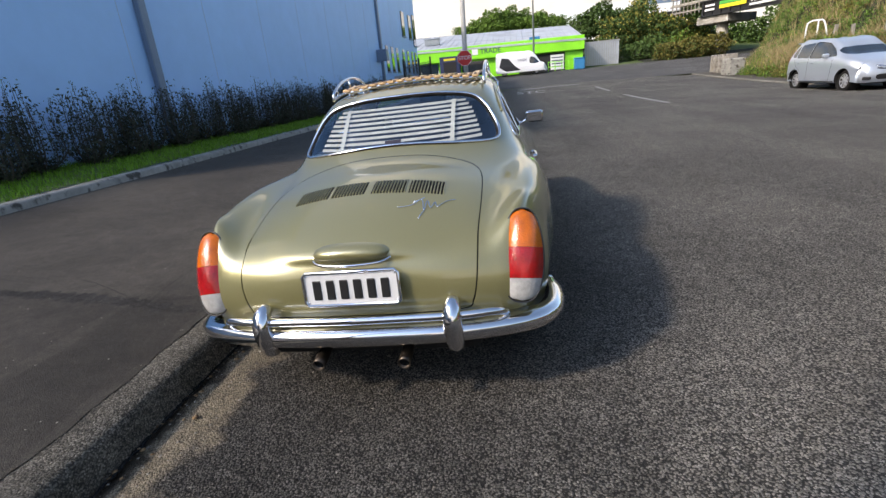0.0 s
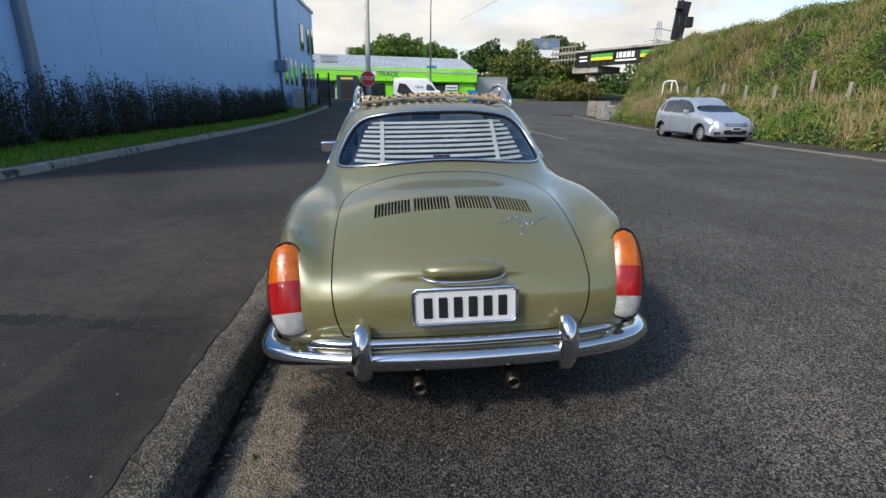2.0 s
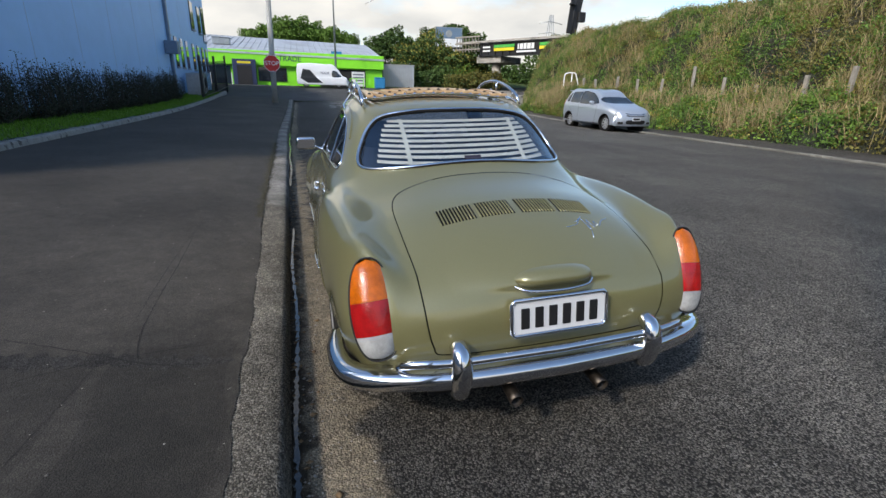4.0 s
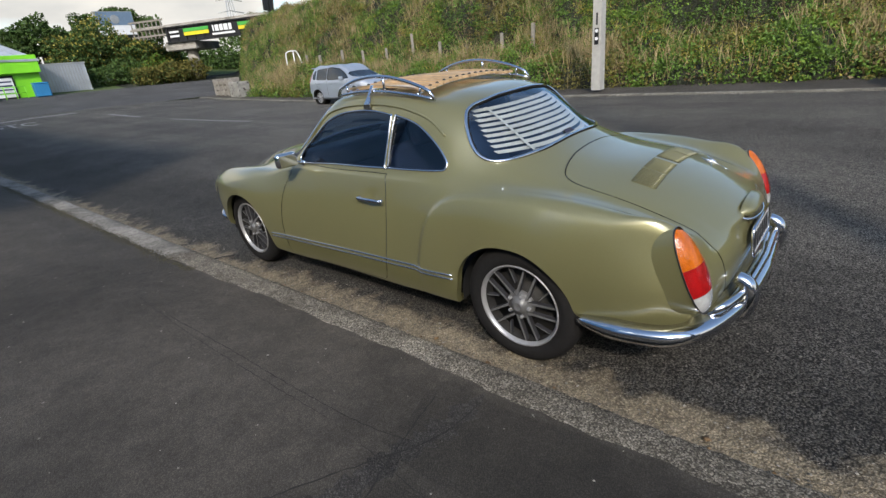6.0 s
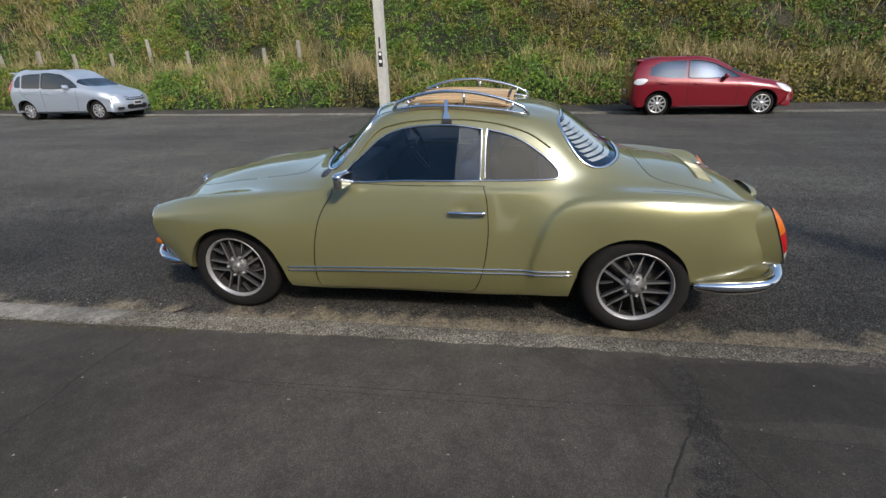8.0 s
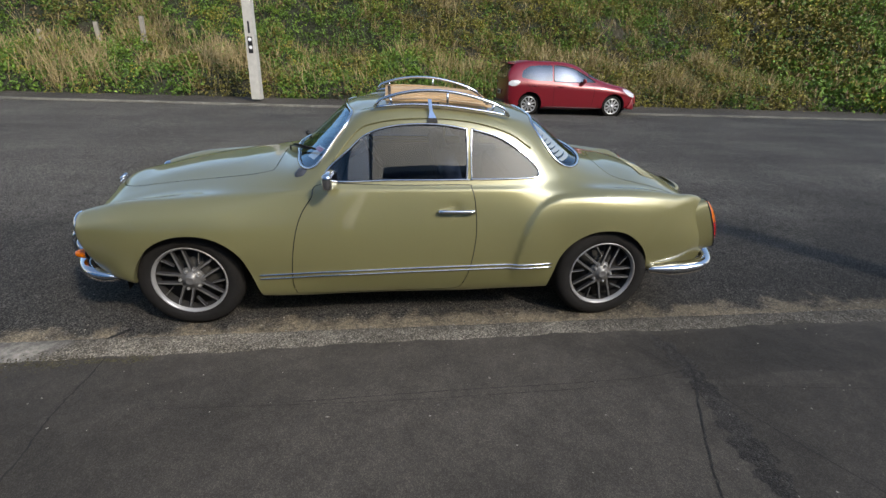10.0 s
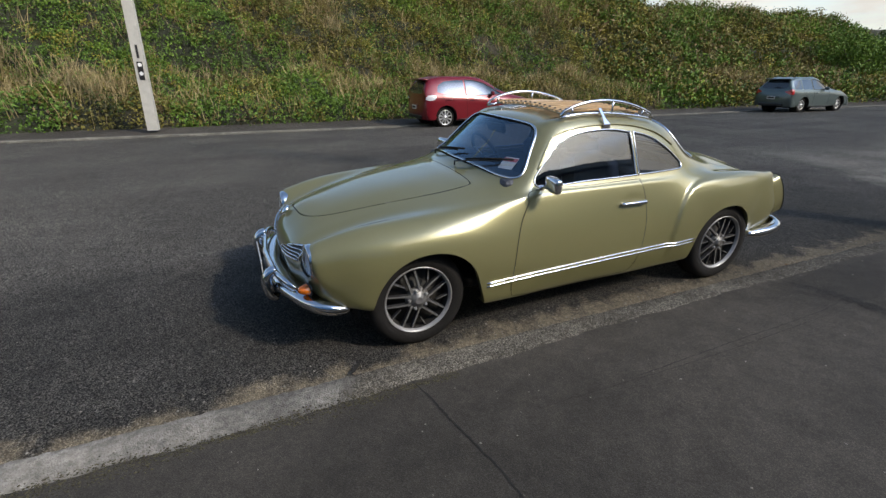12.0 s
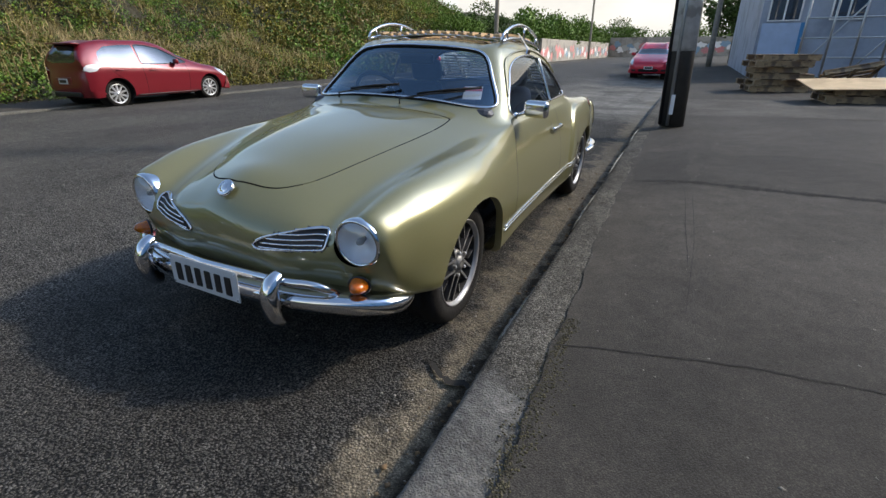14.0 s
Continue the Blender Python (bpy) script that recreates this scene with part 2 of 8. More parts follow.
def stone_surface(name, binder, chips, chip_scale, gap, bump, stain=0.25, stain_scale=0.6, edge=None, spec=0.25, rough=0.9, streak=0.0, pale=None, grit=0.3, matte=1.0):
    """Stones of varied tone set in a dark binder; edge: a sandy margin and a dirt line beside the kerb; pale: newer concrete along the street."""
    m = bpy.data.materials.new(name)
    m.use_nodes = True
    nt = m.node_tree
    b = nt.nodes["Principled BSDF"]
    b.inputs["Roughness"].default_value = rough
    b.inputs["Diffuse Roughness"].default_value = matte
    b.inputs["Specular IOR Level"].default_value = spec
    co = nt.nodes.new("ShaderNodeTexCoord").outputs["Object"]
    jit = nt.nodes.new("ShaderNodeTexNoise")
    jit.inputs["Scale"].default_value = chip_scale * 0.55
    jit.inputs["Detail"].default_value = 4
    nt.links.new(co, jit.inputs["Vector"])
    bend = nt.nodes.new("ShaderNodeVectorMath")
    bend.operation = 'MULTIPLY_ADD'
    bend.inputs[1].default_value = (1.6 / chip_scale,) * 3
    nt.links.new(jit.outputs["Color"], bend.inputs[0])
    nt.links.new(co, bend.inputs[2])
    vo = nt.nodes.new("ShaderNodeTexVoronoi")
    vo.inputs["Scale"].default_value = chip_scale
    nt.links.new(bend.outputs["Vector"], vo.inputs["Vector"])
    sep = nt.nodes.new("ShaderNodeSeparateColor")
    nt.links.new(vo.outputs["Color"], sep.inputs["Color"])
    tone = math_node(nt, 'POWER', sep.outputs[0], 1.3)
    hole = ramp_node(nt, vo.outputs["Distance"], gap, gap + 0.28)

    def surface(lo, hi, dark):
        c = mix_node(nt, tone, lo, hi)
        return mix_node(nt, hole, c, dark)

    col = surface(chips[0], chips[1], binder)
    if edge:
        xyz = nt.nodes.new("ShaderNodeSeparateXYZ")
        nt.links.new(co, xyz.inputs[0])
        yc = math_node(nt, 'MAXIMUM', math_node(nt, 'MINIMUM', xyz.outputs[1], 12.0), -6.0)
        d = math_node(nt, 'ADD', math_node(nt, 'MULTIPLY_ADD', yc, 0.018, 0.985), xyz.outputs[0])
        wob = noise_node(nt, co, 5.0, 8)
        d2 = math_node(nt, 'MULTIPLY_ADD', wob, 0.62, math_node(nt, 'SUBTRACT', d, 0.31))
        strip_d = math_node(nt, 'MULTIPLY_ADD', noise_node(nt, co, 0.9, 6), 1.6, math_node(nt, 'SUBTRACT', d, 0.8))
        strip_tone = nt.nodes.new("ShaderNodeVectorMath")      # darker along the kerb, paler mid-road
        strip_tone.operation = 'SCALE'
        nt.links.new(col, strip_tone.inputs[0])
        nt.links.new(ramp_node(nt, strip_d, 1.1, 2.8, 0.74, 1.52), strip_tone.inputs["Scale"])
        col = strip_tone.outputs["Vector"]
        sand = surface((0.180, 0.150, 0.106), (0.300, 0.250, 0.178), (0.135, 0.112, 0.080))
        d3 = math_node(nt, 'SUBTRACT', d2, ramp_node(nt, xyz.outputs[1], 1.2, 3.2, 0.0, -0.06))
        col = mix_node(nt, ramp_node(nt, d3, 0.40, 0.24), col, sand)
        dirt = math_node(nt, 'MULTIPLY_ADD', noise_node(nt, co, 7.0, 7), 0.30, math_node(nt, 'SUBTRACT', d, 0.15))
        col = mix_node(nt, ramp_node(nt, dirt, 0.135, 0.095), col, mix_node(nt, noise_node(nt, co, 26.0, 5), (0.020, 0.016, 0.011), (0.085, 0.066, 0.046)))
        # paler tone over part of the road behind the coupe
        span = math_node(nt, 'MULTIPLY_ADD', noise_node(nt, co, 0.5, 7), 5.0, xyz.outputs[1])
        pale_tone = math_node(nt, 'MULTIPLY', ramp_node(nt, span, -2.2, -3.6), ramp_node(nt, span, -16.0, -12.0))
        pale_tone = math_node(nt, 'MULTIPLY', pale_tone, ramp_node(nt, noise_node(nt, co, 1.1, 6), 0.35, 0.6, 0.45, 0.95))
        pale_tone = math_node(nt, 'MULTIPLY', pale_tone, ramp_node(nt, strip_d, 4.6, 1.4))
        col = mix_node(nt, pale_tone, col, (0.29, 0.272, 0.24))
    if pale:
        xyz = nt.nodes.new("ShaderNodeSeparateXYZ")
        nt.links.new(co, xyz.inputs[0])
        yy = math_node(nt, 'MULTIPLY_ADD', noise_node(nt, co, 8.0, 5), 0.5, xyz.outputs[1])
        col = mix_node(nt, ramp_node(nt, yy, 3.05, 3.25), col, mix_node(nt, noise_node(nt, co, 30.0, 6), pale, tuple(0.55 * c for c in pale)))
    st = ramp_node(nt, noise_node(nt, co, stain_scale, 7), 0.32, 0.70, 1 - stain, 1 + stain)
    if streak:
        st = math_node(nt, 'MULTIPLY', st, ramp_node(nt, noise_node(nt, co, 1.3, 6, (1.0, 0.07, 1.0)), 0.3, 0.7, 1 - streak, 1 + streak))
    grain = math_node(nt, 'MULTIPLY', ramp_node(nt, noise_node(nt, co, 34.0, 5), 0.28, 0.72, 1 - grit, 1 + grit), ramp_node(nt, noise_node(nt, co, 9.0, 5), 0.28, 0.72, 0.84, 1.16))
    st = math_node(nt, 'MULTIPLY', st, grain)
    sc = nt.nodes.new("ShaderNodeVectorMath")
    sc.operation = 'SCALE'
    nt.links.new(col, sc.inputs[0])
    nt.links.new(st, sc.inputs["Scale"])
    nt.links.new(sc.outputs["Vector"], b.inputs["Base Color"])
    bp = nt.nodes.new("ShaderNodeBump")
    bp.inputs["Strength"].default_value = bump
    bp.inputs["Distance"].default_value = 0.013
    bp.invert = True
    rough_h = math_node(nt, 'MULTIPLY_ADD', noise_node(nt, co, chip_scale * 0.8, 6), -1.1, vo.outputs["Distance"])
    nt.links.new(rough_h, bp.inputs["Height"])
    nt.links.new(bp.outputs["Normal"], b.inputs["Normal"])
    return m


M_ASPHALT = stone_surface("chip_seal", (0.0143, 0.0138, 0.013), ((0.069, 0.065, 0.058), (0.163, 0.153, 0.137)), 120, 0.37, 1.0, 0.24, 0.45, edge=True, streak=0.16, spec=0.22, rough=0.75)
M_CROSS = stone_surface("crossing_asphalt", (0.03, 0.03, 0.031), ((0.045, 0.045, 0.046), (0.11, 0.11, 0.11)), 60, 0.4, 0.4)
M_KERB = stone_surface("kerb_concrete", (0.052, 0.046, 0.037), ((0.095, 0.086, 0.068), (0.265, 0.240, 0.198)), 140, 0.40, 0.6, 0.4, 1.6, pale=(0.235, 0.222, 0.198))
M_EDGING = stone_surface("edging_concrete", (0.10, 0.095, 0.085), ((0.13, 0.125, 0.11), (0.24, 0.23, 0.20)), 60, 0.4, 0.5, 0.3, 1.2)
M_PAVE = stone_surface("pavement_asphalt", (0.0405, 0.0356, 0.0294), ((0.0456, 0.0401, 0.0332), (0.082, 0.0725, 0.0598)), 210, 0.40, 0.35, 0.28, 0.55, grit=0.12, matte=0.3, spec=0.24, rough=0.8)
M_DRIVE = stone_surface("pale_driveway", (0.066, 0.060, 0.052), ((0.078, 0.071, 0.061), (0.15, 0.137, 0.118)), 150, 0.40, 0.4, 0.3, 0.8, matte=0.3)
M_TRENCH = stone_surface("trench_asphalt", (0.031, 0.0274, 0.0226), ((0.037, 0.0328, 0.0273), (0.066, 0.0578, 0.048)), 210, 0.40, 0.35, 0.28, 0.55, grit=0.12, matte=0.3, spec=0.24, rough=0.8)
M_PATCH = stone_surface("patched_asphalt", (0.026, 0.024, 0.022), ((0.032, 0.029, 0.026), (0.068, 0.062, 0.056)), 170, 0.36, 0.7, 0.2, 2.0)
M_DIRT = mat("gutter_dirt", (0.060, 0.052, 0.026), 0.95, var=0.5, scale=22, bump=0.6, bscale=90, island=0.5)
M_WATER = mat("gutter_water", (0.012, 0.014, 0.016), 0.04, var=0.1, scale=20, spec=0.9, bump=0.06, bscale=40)
# weathered grey timber, its colour raised for sunlight on the pole
M_SILVERWOOD = mat("weathered_sunlit_timber", (0.60, 0.61, 0.62), 0.7, var=0.25, scale=9, second=(0.33, 0.325, 0.32), sec_scale=4, sec_lo=0.5, sec_hi=0.6, bump=0.3, bscale=22)
M_CRACK = mat("crack_dirt", (0.016, 0.0145, 0.013), 0.95, var=0.3, scale=30)
M_LITTER = mat("dead_leaf_litter", (0.16, 0.10, 0.05), 0.9, var=0.4, scale=8, island=0.6)
M_PEBBLE = mat("loose_chips", (0.20, 0.185, 0.16), 0.9, var=0.2, scale=40, island=0.6)
M_GRASS_SOIL = mat("lawn_soil", (0.06, 0.09, 0.02), 0.9, var=0.4, scale=8, bump=0.5)
M_PAINT = car_paint("olive_gold_paint", (0.204, 0.190, 0.086), 0.36, 0.34, 0.06, 1.65)
M_CHROME = mat("chrome", (0.74, 0.74, 0.76), 0.09, 1.0, var=0.03, scale=20, rvar=0.03)
M_RUBBER = mat("black_rubber", (0.013, 0.012, 0.0115), 0.8, var=0.2, scale=30, bump=0.15, spec=0.2)
M_BLACK = mat("black_trim", (0.012, 0.012, 0.013), 0.45, var=0.2, scale=25)
# near-black colour that paints the shade in gaps, vents, wells and undersides
M_DARK = mat("recess_shade_black", (0.006, 0.006, 0.006), 0.9, var=0.2)
# blue gloss tint painted in for blue sky mirrored in the panes
M_GLASS = glassy("window_glass", (0.88, 0.93, 0.97), sheen=(0.66, 0.84, 1.0), ior=2.1)
M_GLASS_F = glassy("windscreen_glass", (0.70, 0.76, 0.80), sheen=(0.56, 0.80, 1.0), ior=2.5)
M_GLASS_T = glassy("tinted_glass", (0.46, 0.51, 0.57), ior=1.8)

def leaf_mat(name, color, var=0.36, rough=0.55):
    m = mat(name, color, rough, var=0.15, scale=3, island=var, spec=0.15)
    return m


M_LEAF = leaf_mat("leaf_green", (0.092, 0.165, 0.032))
M_LEAF_B = leaf_mat("leaf_bright", (0.132, 0.212, 0.034))
M_LEAF_Y = leaf_mat("leaf_yellow", (0.255, 0.228, 0.052))
M_LEAF_D = leaf_mat("leaf_dark", (0.060, 0.104, 0.030))
M_LEAF_BR = leaf_mat("leaf_brown", (0.150, 0.110, 0.056))
M_LEAF_O = leaf_mat("leaf_olive", (0.140, 0.126, 0.036))
M_LEAF_F = leaf_mat("leaf_flower_yellow", (0.34, 0.29, 0.045))
M_STRAW = leaf_mat("dry_grass", (0.285, 0.225, 0.118))
M_SHRUB = leaf_mat("shrub_leaf", (0.042, 0.052, 0.034))
M_TWIG = mat("twig_bark", (0.06, 0.05, 0.04), 0.85, var=0.3, scale=20)
M_BARK = mat("trunk_bark", (0.10, 0.08, 0.06), 0.9, var=0.35, scale=9, bump=0.5, bscale=25)
M_BLADE = leaf_mat("grass_blade", (0.110, 0.235, 0.022))
# soil colour darkened to stand for unlit depths between the leaves
M_BANKSOIL = mat("shaded_bank_soil", (0.016, 0.019, 0.008), 0.95, var=0.5, scale=1.2, bump=0.8, bscale=3, second=(0.028, 0.024, 0.012), sec_scale=0.5, dist=0.2)
M_WALL = mat("pale_blue_wall", (0.32, 0.57, 0.90), 0.55, var=0.05, scale=1.5, bump=0.05, bscale=30, second=(0.28, 0.50, 0.81), sec_scale=0.35, sec_lo=0.45, sec_hi=0.8)
M_WALL_JOINT = mat("wall_joint", (0.38, 0.48, 0.62), 0.7)
M_PIPE = mat("downpipe_grey", (0.13, 0.20, 0.29), 0.45, var=0.1)
M_GREEN = mat("lime_cladding", (0.22, 0.72, 0.03), 0.5, var=0.06, scale=2)
M_ROOF = mat("corrugated_roof", (0.42, 0.45, 0.49), 0.5, 0.2, var=0.12, scale=1.5, second=(0.33, 0.35, 0.38), sec_scale=0.4)
M_NAVY = mat("navy_cladding", (0.02, 0.03, 0.09), 0.5, var=0.1)
M_WHITE = mat("white_paint", (0.75, 0.76, 0.77), 0.4, var=0.05, scale=3)
M_WINDOW = mat("dark_window", (0.015, 0.018, 0.022), 0.06, var=0.1, coat=1.0)
# near-black colour standing for unlit interiors
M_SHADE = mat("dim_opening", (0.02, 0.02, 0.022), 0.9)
M_CONC = mat("weathered_concrete", (0.34, 0.32, 0.29), 0.9, var=0.22, scale=3, bump=0.3, bscale=20, second=(0.20, 0.19, 0.17), sec_scale=0.8)
M_STAINED = mat("stained_edging", (0.25, 0.24, 0.215), 0.9, var=0.35, scale=5, bump=0.4, bscale=25, second=(0.055, 0.05, 0.042), sec_scale=7, sec_lo=0.54, sec_hi=0.68)
M_POLECONC = mat("pole_concrete", (0.42, 0.41, 0.38), 0.85, var=0.15, scale=6, bump=0.2, bscale=30)
M_STEELB = mat("black_steel", (0.018, 0.019, 0.022), 0.5, 0.3, var=0.2)
M_GALV = mat("galvanised_steel", (0.40, 0.42, 0.43), 0.4, 0.8, var=0.15, scale=8)
M_TIMBER = mat("grey_timber", (0.24, 0.22, 0.19), 0.9, var=0.3, scale=7, bump=0.4, bscale=20)
M_PALLET = mat("pallet_timber", (0.33, 0.235, 0.14), 0.85, var=0.35, scale=9, bump=0.3, bscale=25, obj=True, second=(0.14, 0.10, 0.07), sec_scale=5, sec_lo=0.48, sec_hi=0.6)
M_PLY = mat("plywood", (0.52, 0.37, 0.20), 0.7, var=0.2, scale=4, second=(0.42, 0.29, 0.15), sec_scale=1.5)
M_TAR = mat("tarred_pole", (0.035, 0.033, 0.031), 0.55, var=0.3, scale=10, bump=0.3, bscale=18)
M_YELLOWP = mat("yellow_band", (0.72, 0.58, 0.03), 0.5, var=0.06)
M_GREENP = mat("green_band", (0.05, 0.36, 0.06), 0.5, var=0.06)
M_REDSIGN = mat("stop_red", (0.55, 0.02, 0.02), 0.4, var=0.05)
M_ROADPAINT = mat("road_paint", (0.24, 0.24, 0.235), 0.8, var=0.5, scale=12)
M_ROADMARK = mat("road_lettering_paint", (0.27, 0.27, 0.265), 0.8, var=0.4, scale=9)
M_PINK = mat("graffiti_pink", (0.55, 0.22, 0.22), 0.8, var=0.2)
M_GBLUE = mat("graffiti_blue", (0.22, 0.34, 0.45), 0.8, var=0.2)
M_BIN = mat("blue_plastic", (0.02, 0.20, 0.42), 0.45, var=0.06)
# ---- mesh tools ----
from mathutils.geometry import delaunay_2d_cdt


def mesh_ob(name, verts, faces, material, parent=None, label="", smooth=False, normals=None):
    me = bpy.data.meshes.new(name)
    me.from_pydata([tuple(map(float, v)) for v in verts], [], [tuple(map(int, f)) for f in faces])
    if smooth:
        me.polygons.foreach_set("use_smooth", [True] * len(me.polygons))
    if normals is not None:
        me.normals_split_custom_set_from_vertices([tuple(map(float, n)) for n in normals])
    for m in (material if isinstance(material, (list, tuple)) else [material]):
        me.materials.append(m)
    me.update()
    ob = new(name, me)
    if parent:
        ob.parent = parent
    if label:
        tagged(ob, label)
    return ob


def part(name, bm, material, parent=None, label="", smooth=False):
    me = bpy.data.meshes.new(name)
    if smooth:
        for f in bm.faces:
            f.smooth = True
    bm.to_mesh(me)
    bm.free()
    me.materials.append(material)
    ob = new(name, me)
    if parent:
        ob.parent = parent
    if label:
        tagged(ob, label)
    return ob


def thing(name, label, category, at=(0, 0, 0), rz=0, group="", kind=""):
    e = new(name)
    e.empty_display_size = 0.1
    e.matrix_world = pose(*at, 0, 0, rz)
    return tagged(e, label, category, group, kind)


def box(bm, sx, sy, sz, m=None, bevel=0.0, seg=2, taper=1.0):
    """A box of that size round the origin, bevelled, moved by m."""
    r = bmesh.ops.create_cube(bm, size=1)
    vs = r["verts"]
    for v in vs:
        k = taper if v.co.z > 0 else 1.0
        v.co = Vector((v.co.x * sx * k, v.co.y * sy * k, v.co.z * sz))
    if bevel:
        es = list({e for v in vs for e in v.link_edges})
        o = bmesh.ops.bevel(bm, geom=es, offset=bevel, segments=seg, affect='EDGES', profile=0.5)
        vs = list({v for f in o["faces"] for v in f.verts} | {v for v in vs if v.is_valid})
    if m is not None:
        bmesh.ops.transform(bm, matrix=m, verts=[v for v in vs if v.is_valid])
    return bm


def T(x, y, z, rx=0, ry=0, rz=0):
    return pose(x, y, z, rx, ry, rz)


def tube_data(pts, radius, seg=8, closed=False, flat=1.0, up=None):
    """Rings of a tube along pts; radius may be a list; flat squeezes it along the second axis."""
    P = np.array(pts, float)
    n = len(P)
    tang = np.zeros_like(P)
    for i in range(n):
        a = P[(i - 1) % n] if (closed or i > 0) else P[i]
        b = P[(i + 1) % n] if (closed or i < n - 1) else P[i]
        d = b - a
        tang[i] = d / (np.linalg.norm(d) + 1e-12)
    ref = np.array(up if up is not None else (0.0, 0.0, 1.0), float)
    if up is None and abs(np.dot(tang[0], ref)) > 0.9:
        ref = np.array((1.0, 0, 0))
    nrm = ref - tang[0] * np.dot(ref, tang[0])
    nrm /= np.linalg.norm(nrm) + 1e-12
    verts, faces = [], []
    for i in range(n):
        if up is not None:
            nrm = ref.copy()
        nrm = nrm - tang[i] * np.dot(nrm, tang[i])
        nrm /= np.linalg.norm(nrm) + 1e-12
        bi = np.cross(tang[i], nrm)
        r = radius[i] if isinstance(radius, (list, tuple, np.ndarray)) else radius
        for k in range(seg):
            a = 2 * math.pi * k / seg
            verts.append(P[i] + nrm * math.cos(a) * r * flat + bi * math.sin(a) * r)
    m = n if closed else n - 1
    for i in range(m):
        for k in range(seg):
            a, b = i * seg + k, i * seg + (k + 1) % seg
            c, d = ((i + 1) % n) * seg + (k + 1) % seg, ((i + 1) % n) * seg + k
            faces.append((a, b, c, d))
    if not closed:
        faces.append(tuple(range(seg))[::-1])
        faces.append(tuple((n - 1) * seg + k for k in range(seg)))
    return verts, faces


def slab(name, x0, x1, y0, y1, z0, z1, material, parent, bevel=0.0, label=""):
    bm = bmesh.new()
    box(bm, x1 - x0, y1 - y0, z1 - z0, T((x0 + x1) / 2, (y0 + y1) / 2, (z0 + z1) / 2), bevel, 1)
    return part(name, bm, material, parent, label)


def tube(name, pts, radius, material, parent=None, seg=8, closed=False, label="", flat=1.0, up=None):
    v, f = tube_data(pts, radius, seg, closed, flat, up)
    return mesh_ob(name, v, f, material, parent, label, smooth=True)


def join_data(items):
    V, F = [], []
    for v, f in items:
        o = len(V)
        V += list(v)
        F += [tuple(i + o for i in q) for q in f]
    return V, F


def lathe_data(profile, seg=32, m=None, close=False):
    """profile: (radius, height) pairs, turned about z."""
    V, F = [], []
    for r, h in profile:
        for k in range(seg):
            a = 2 * math.pi * k / seg
            V.append(Vector((r * math.cos(a), r * math.sin(a), h)))
    for i in range(len(profile) - 1):
        for k in range(seg):
            a, b = i * seg + k, i * seg + (k + 1) % seg
            F.append((a, b, b + seg, a + seg))
    if m is not None:
        V = [m @ v for v in V]
    return V, F


def lathe(name, profile, material, parent=None, seg=32, m=None, label=""):
    v, f = lathe_data(profile, seg, m)
    return mesh_ob(name, v, f, material, parent, label, smooth=True)


def bez(pts, n=24, closed=False):
    """Catmull-Rom curve through pts."""
    P = [np.array(p, float) for p in pts]
    m = len(P)
    out = []
    segs = m if closed else m - 1
    for i in range(segs):
        g = (lambda k: P[k % m]) if closed else (lambda k: P[min(max(k, 0), m - 1)])
        p0, p1, p2, p3 = g(i - 1), g(i), g(i + 1), g(i + 2)
        k = max(2, n // segs)
        for j in range(k):
            t = j / k
            out.append(0.5 * ((2 * p1) + (p2 - p0) * t + (2 * p0 - 5 * p1 + 4 * p2 - p3) * t * t + (3 * p1 - p0 - 3 * p2 + p3) * t ** 3))
    if not closed:
        out.append(P[-1])
    return np.array(out)


def resample(P, step, closed=False):
    P = np.array(P, float)
    if closed:
        P = np.vstack([P, P[:1]])
    d = np.concatenate([[0], np.cumsum(np.linalg.norm(np.diff(P, axis=0), axis=1))])
    n = max(3, int(round(d[-1] / step)))
    s = np.linspace(0, d[-1], n + 1)
    out = np.stack([np.interp(s, d, P[:, k]) for k in range(P.shape[1])], 1)
    return out[:-1] if closed else out


def hermite_matrix(knots, q):
    """Weights of a cubic through values at knots with finite-difference slopes, for the query points q."""
    k = np.array(knots, float)
    n = len(k)
    h = np.diff(k)
    D = np.zeros((n, n))
    D[0, 0], D[0, 1] = -1 / h[0], 1 / h[0]
    D[-1, -2], D[-1, -1] = -1 / h[-1], 1 / h[-1]
    for i in range(1, n - 1):
        a, c = h[i - 1], h[i]
        D[i, i - 1] = -c / (a * (a + c))
        D[i, i] = (c - a) / (a * c)
        D[i, i + 1] = a / (c * (a + c))
    q = np.clip(np.asarray(q, float), k[0], k[-1])
    i = np.clip(np.searchsorted(k, q, side="right") - 1, 0, n - 2)
    hi = h[i]
    t = (q - k[i]) / hi
    W = np.zeros((len(q), n))
    r = np.arange(len(q))
    W[r, i] += 2 * t ** 3 - 3 * t ** 2 + 1
    W[r, i + 1] += -2 * t ** 3 + 3 * t ** 2
    W += ((t ** 3 - 2 * t ** 2 + t) * hi)[:, None] * D[i] + ((t ** 3 - t ** 2) * hi)[:, None] * D[i + 1]
    return W


def soften(G, sigma, axis, mirror_end=False):
    """Gaussian smoothing along an axis; ends kept in place, or mirrored in x at the centre line."""
    G = np.moveaxis(G, axis, 0)
    w = int(3 * sigma) + 1
    k = np.exp(-0.5 * (np.arange(-w, w + 1) / sigma) ** 2)
    k /= k.sum()
    lo = 2 * G[0] - G[1:w + 1][::-1]
    if mirror_end:
        hi = G[-w - 1:-1][::-1] * np.array((-1, 1, 1))
    else:
        hi = 2 * G[-1] - G[-w - 1:-1][::-1]
    E = np.concatenate([lo, G, hi], 0)
    out = sum(k[i] * E[i:i + len(G)] for i in range(2 * w + 1))
    return np.moveaxis(out, 0, axis)


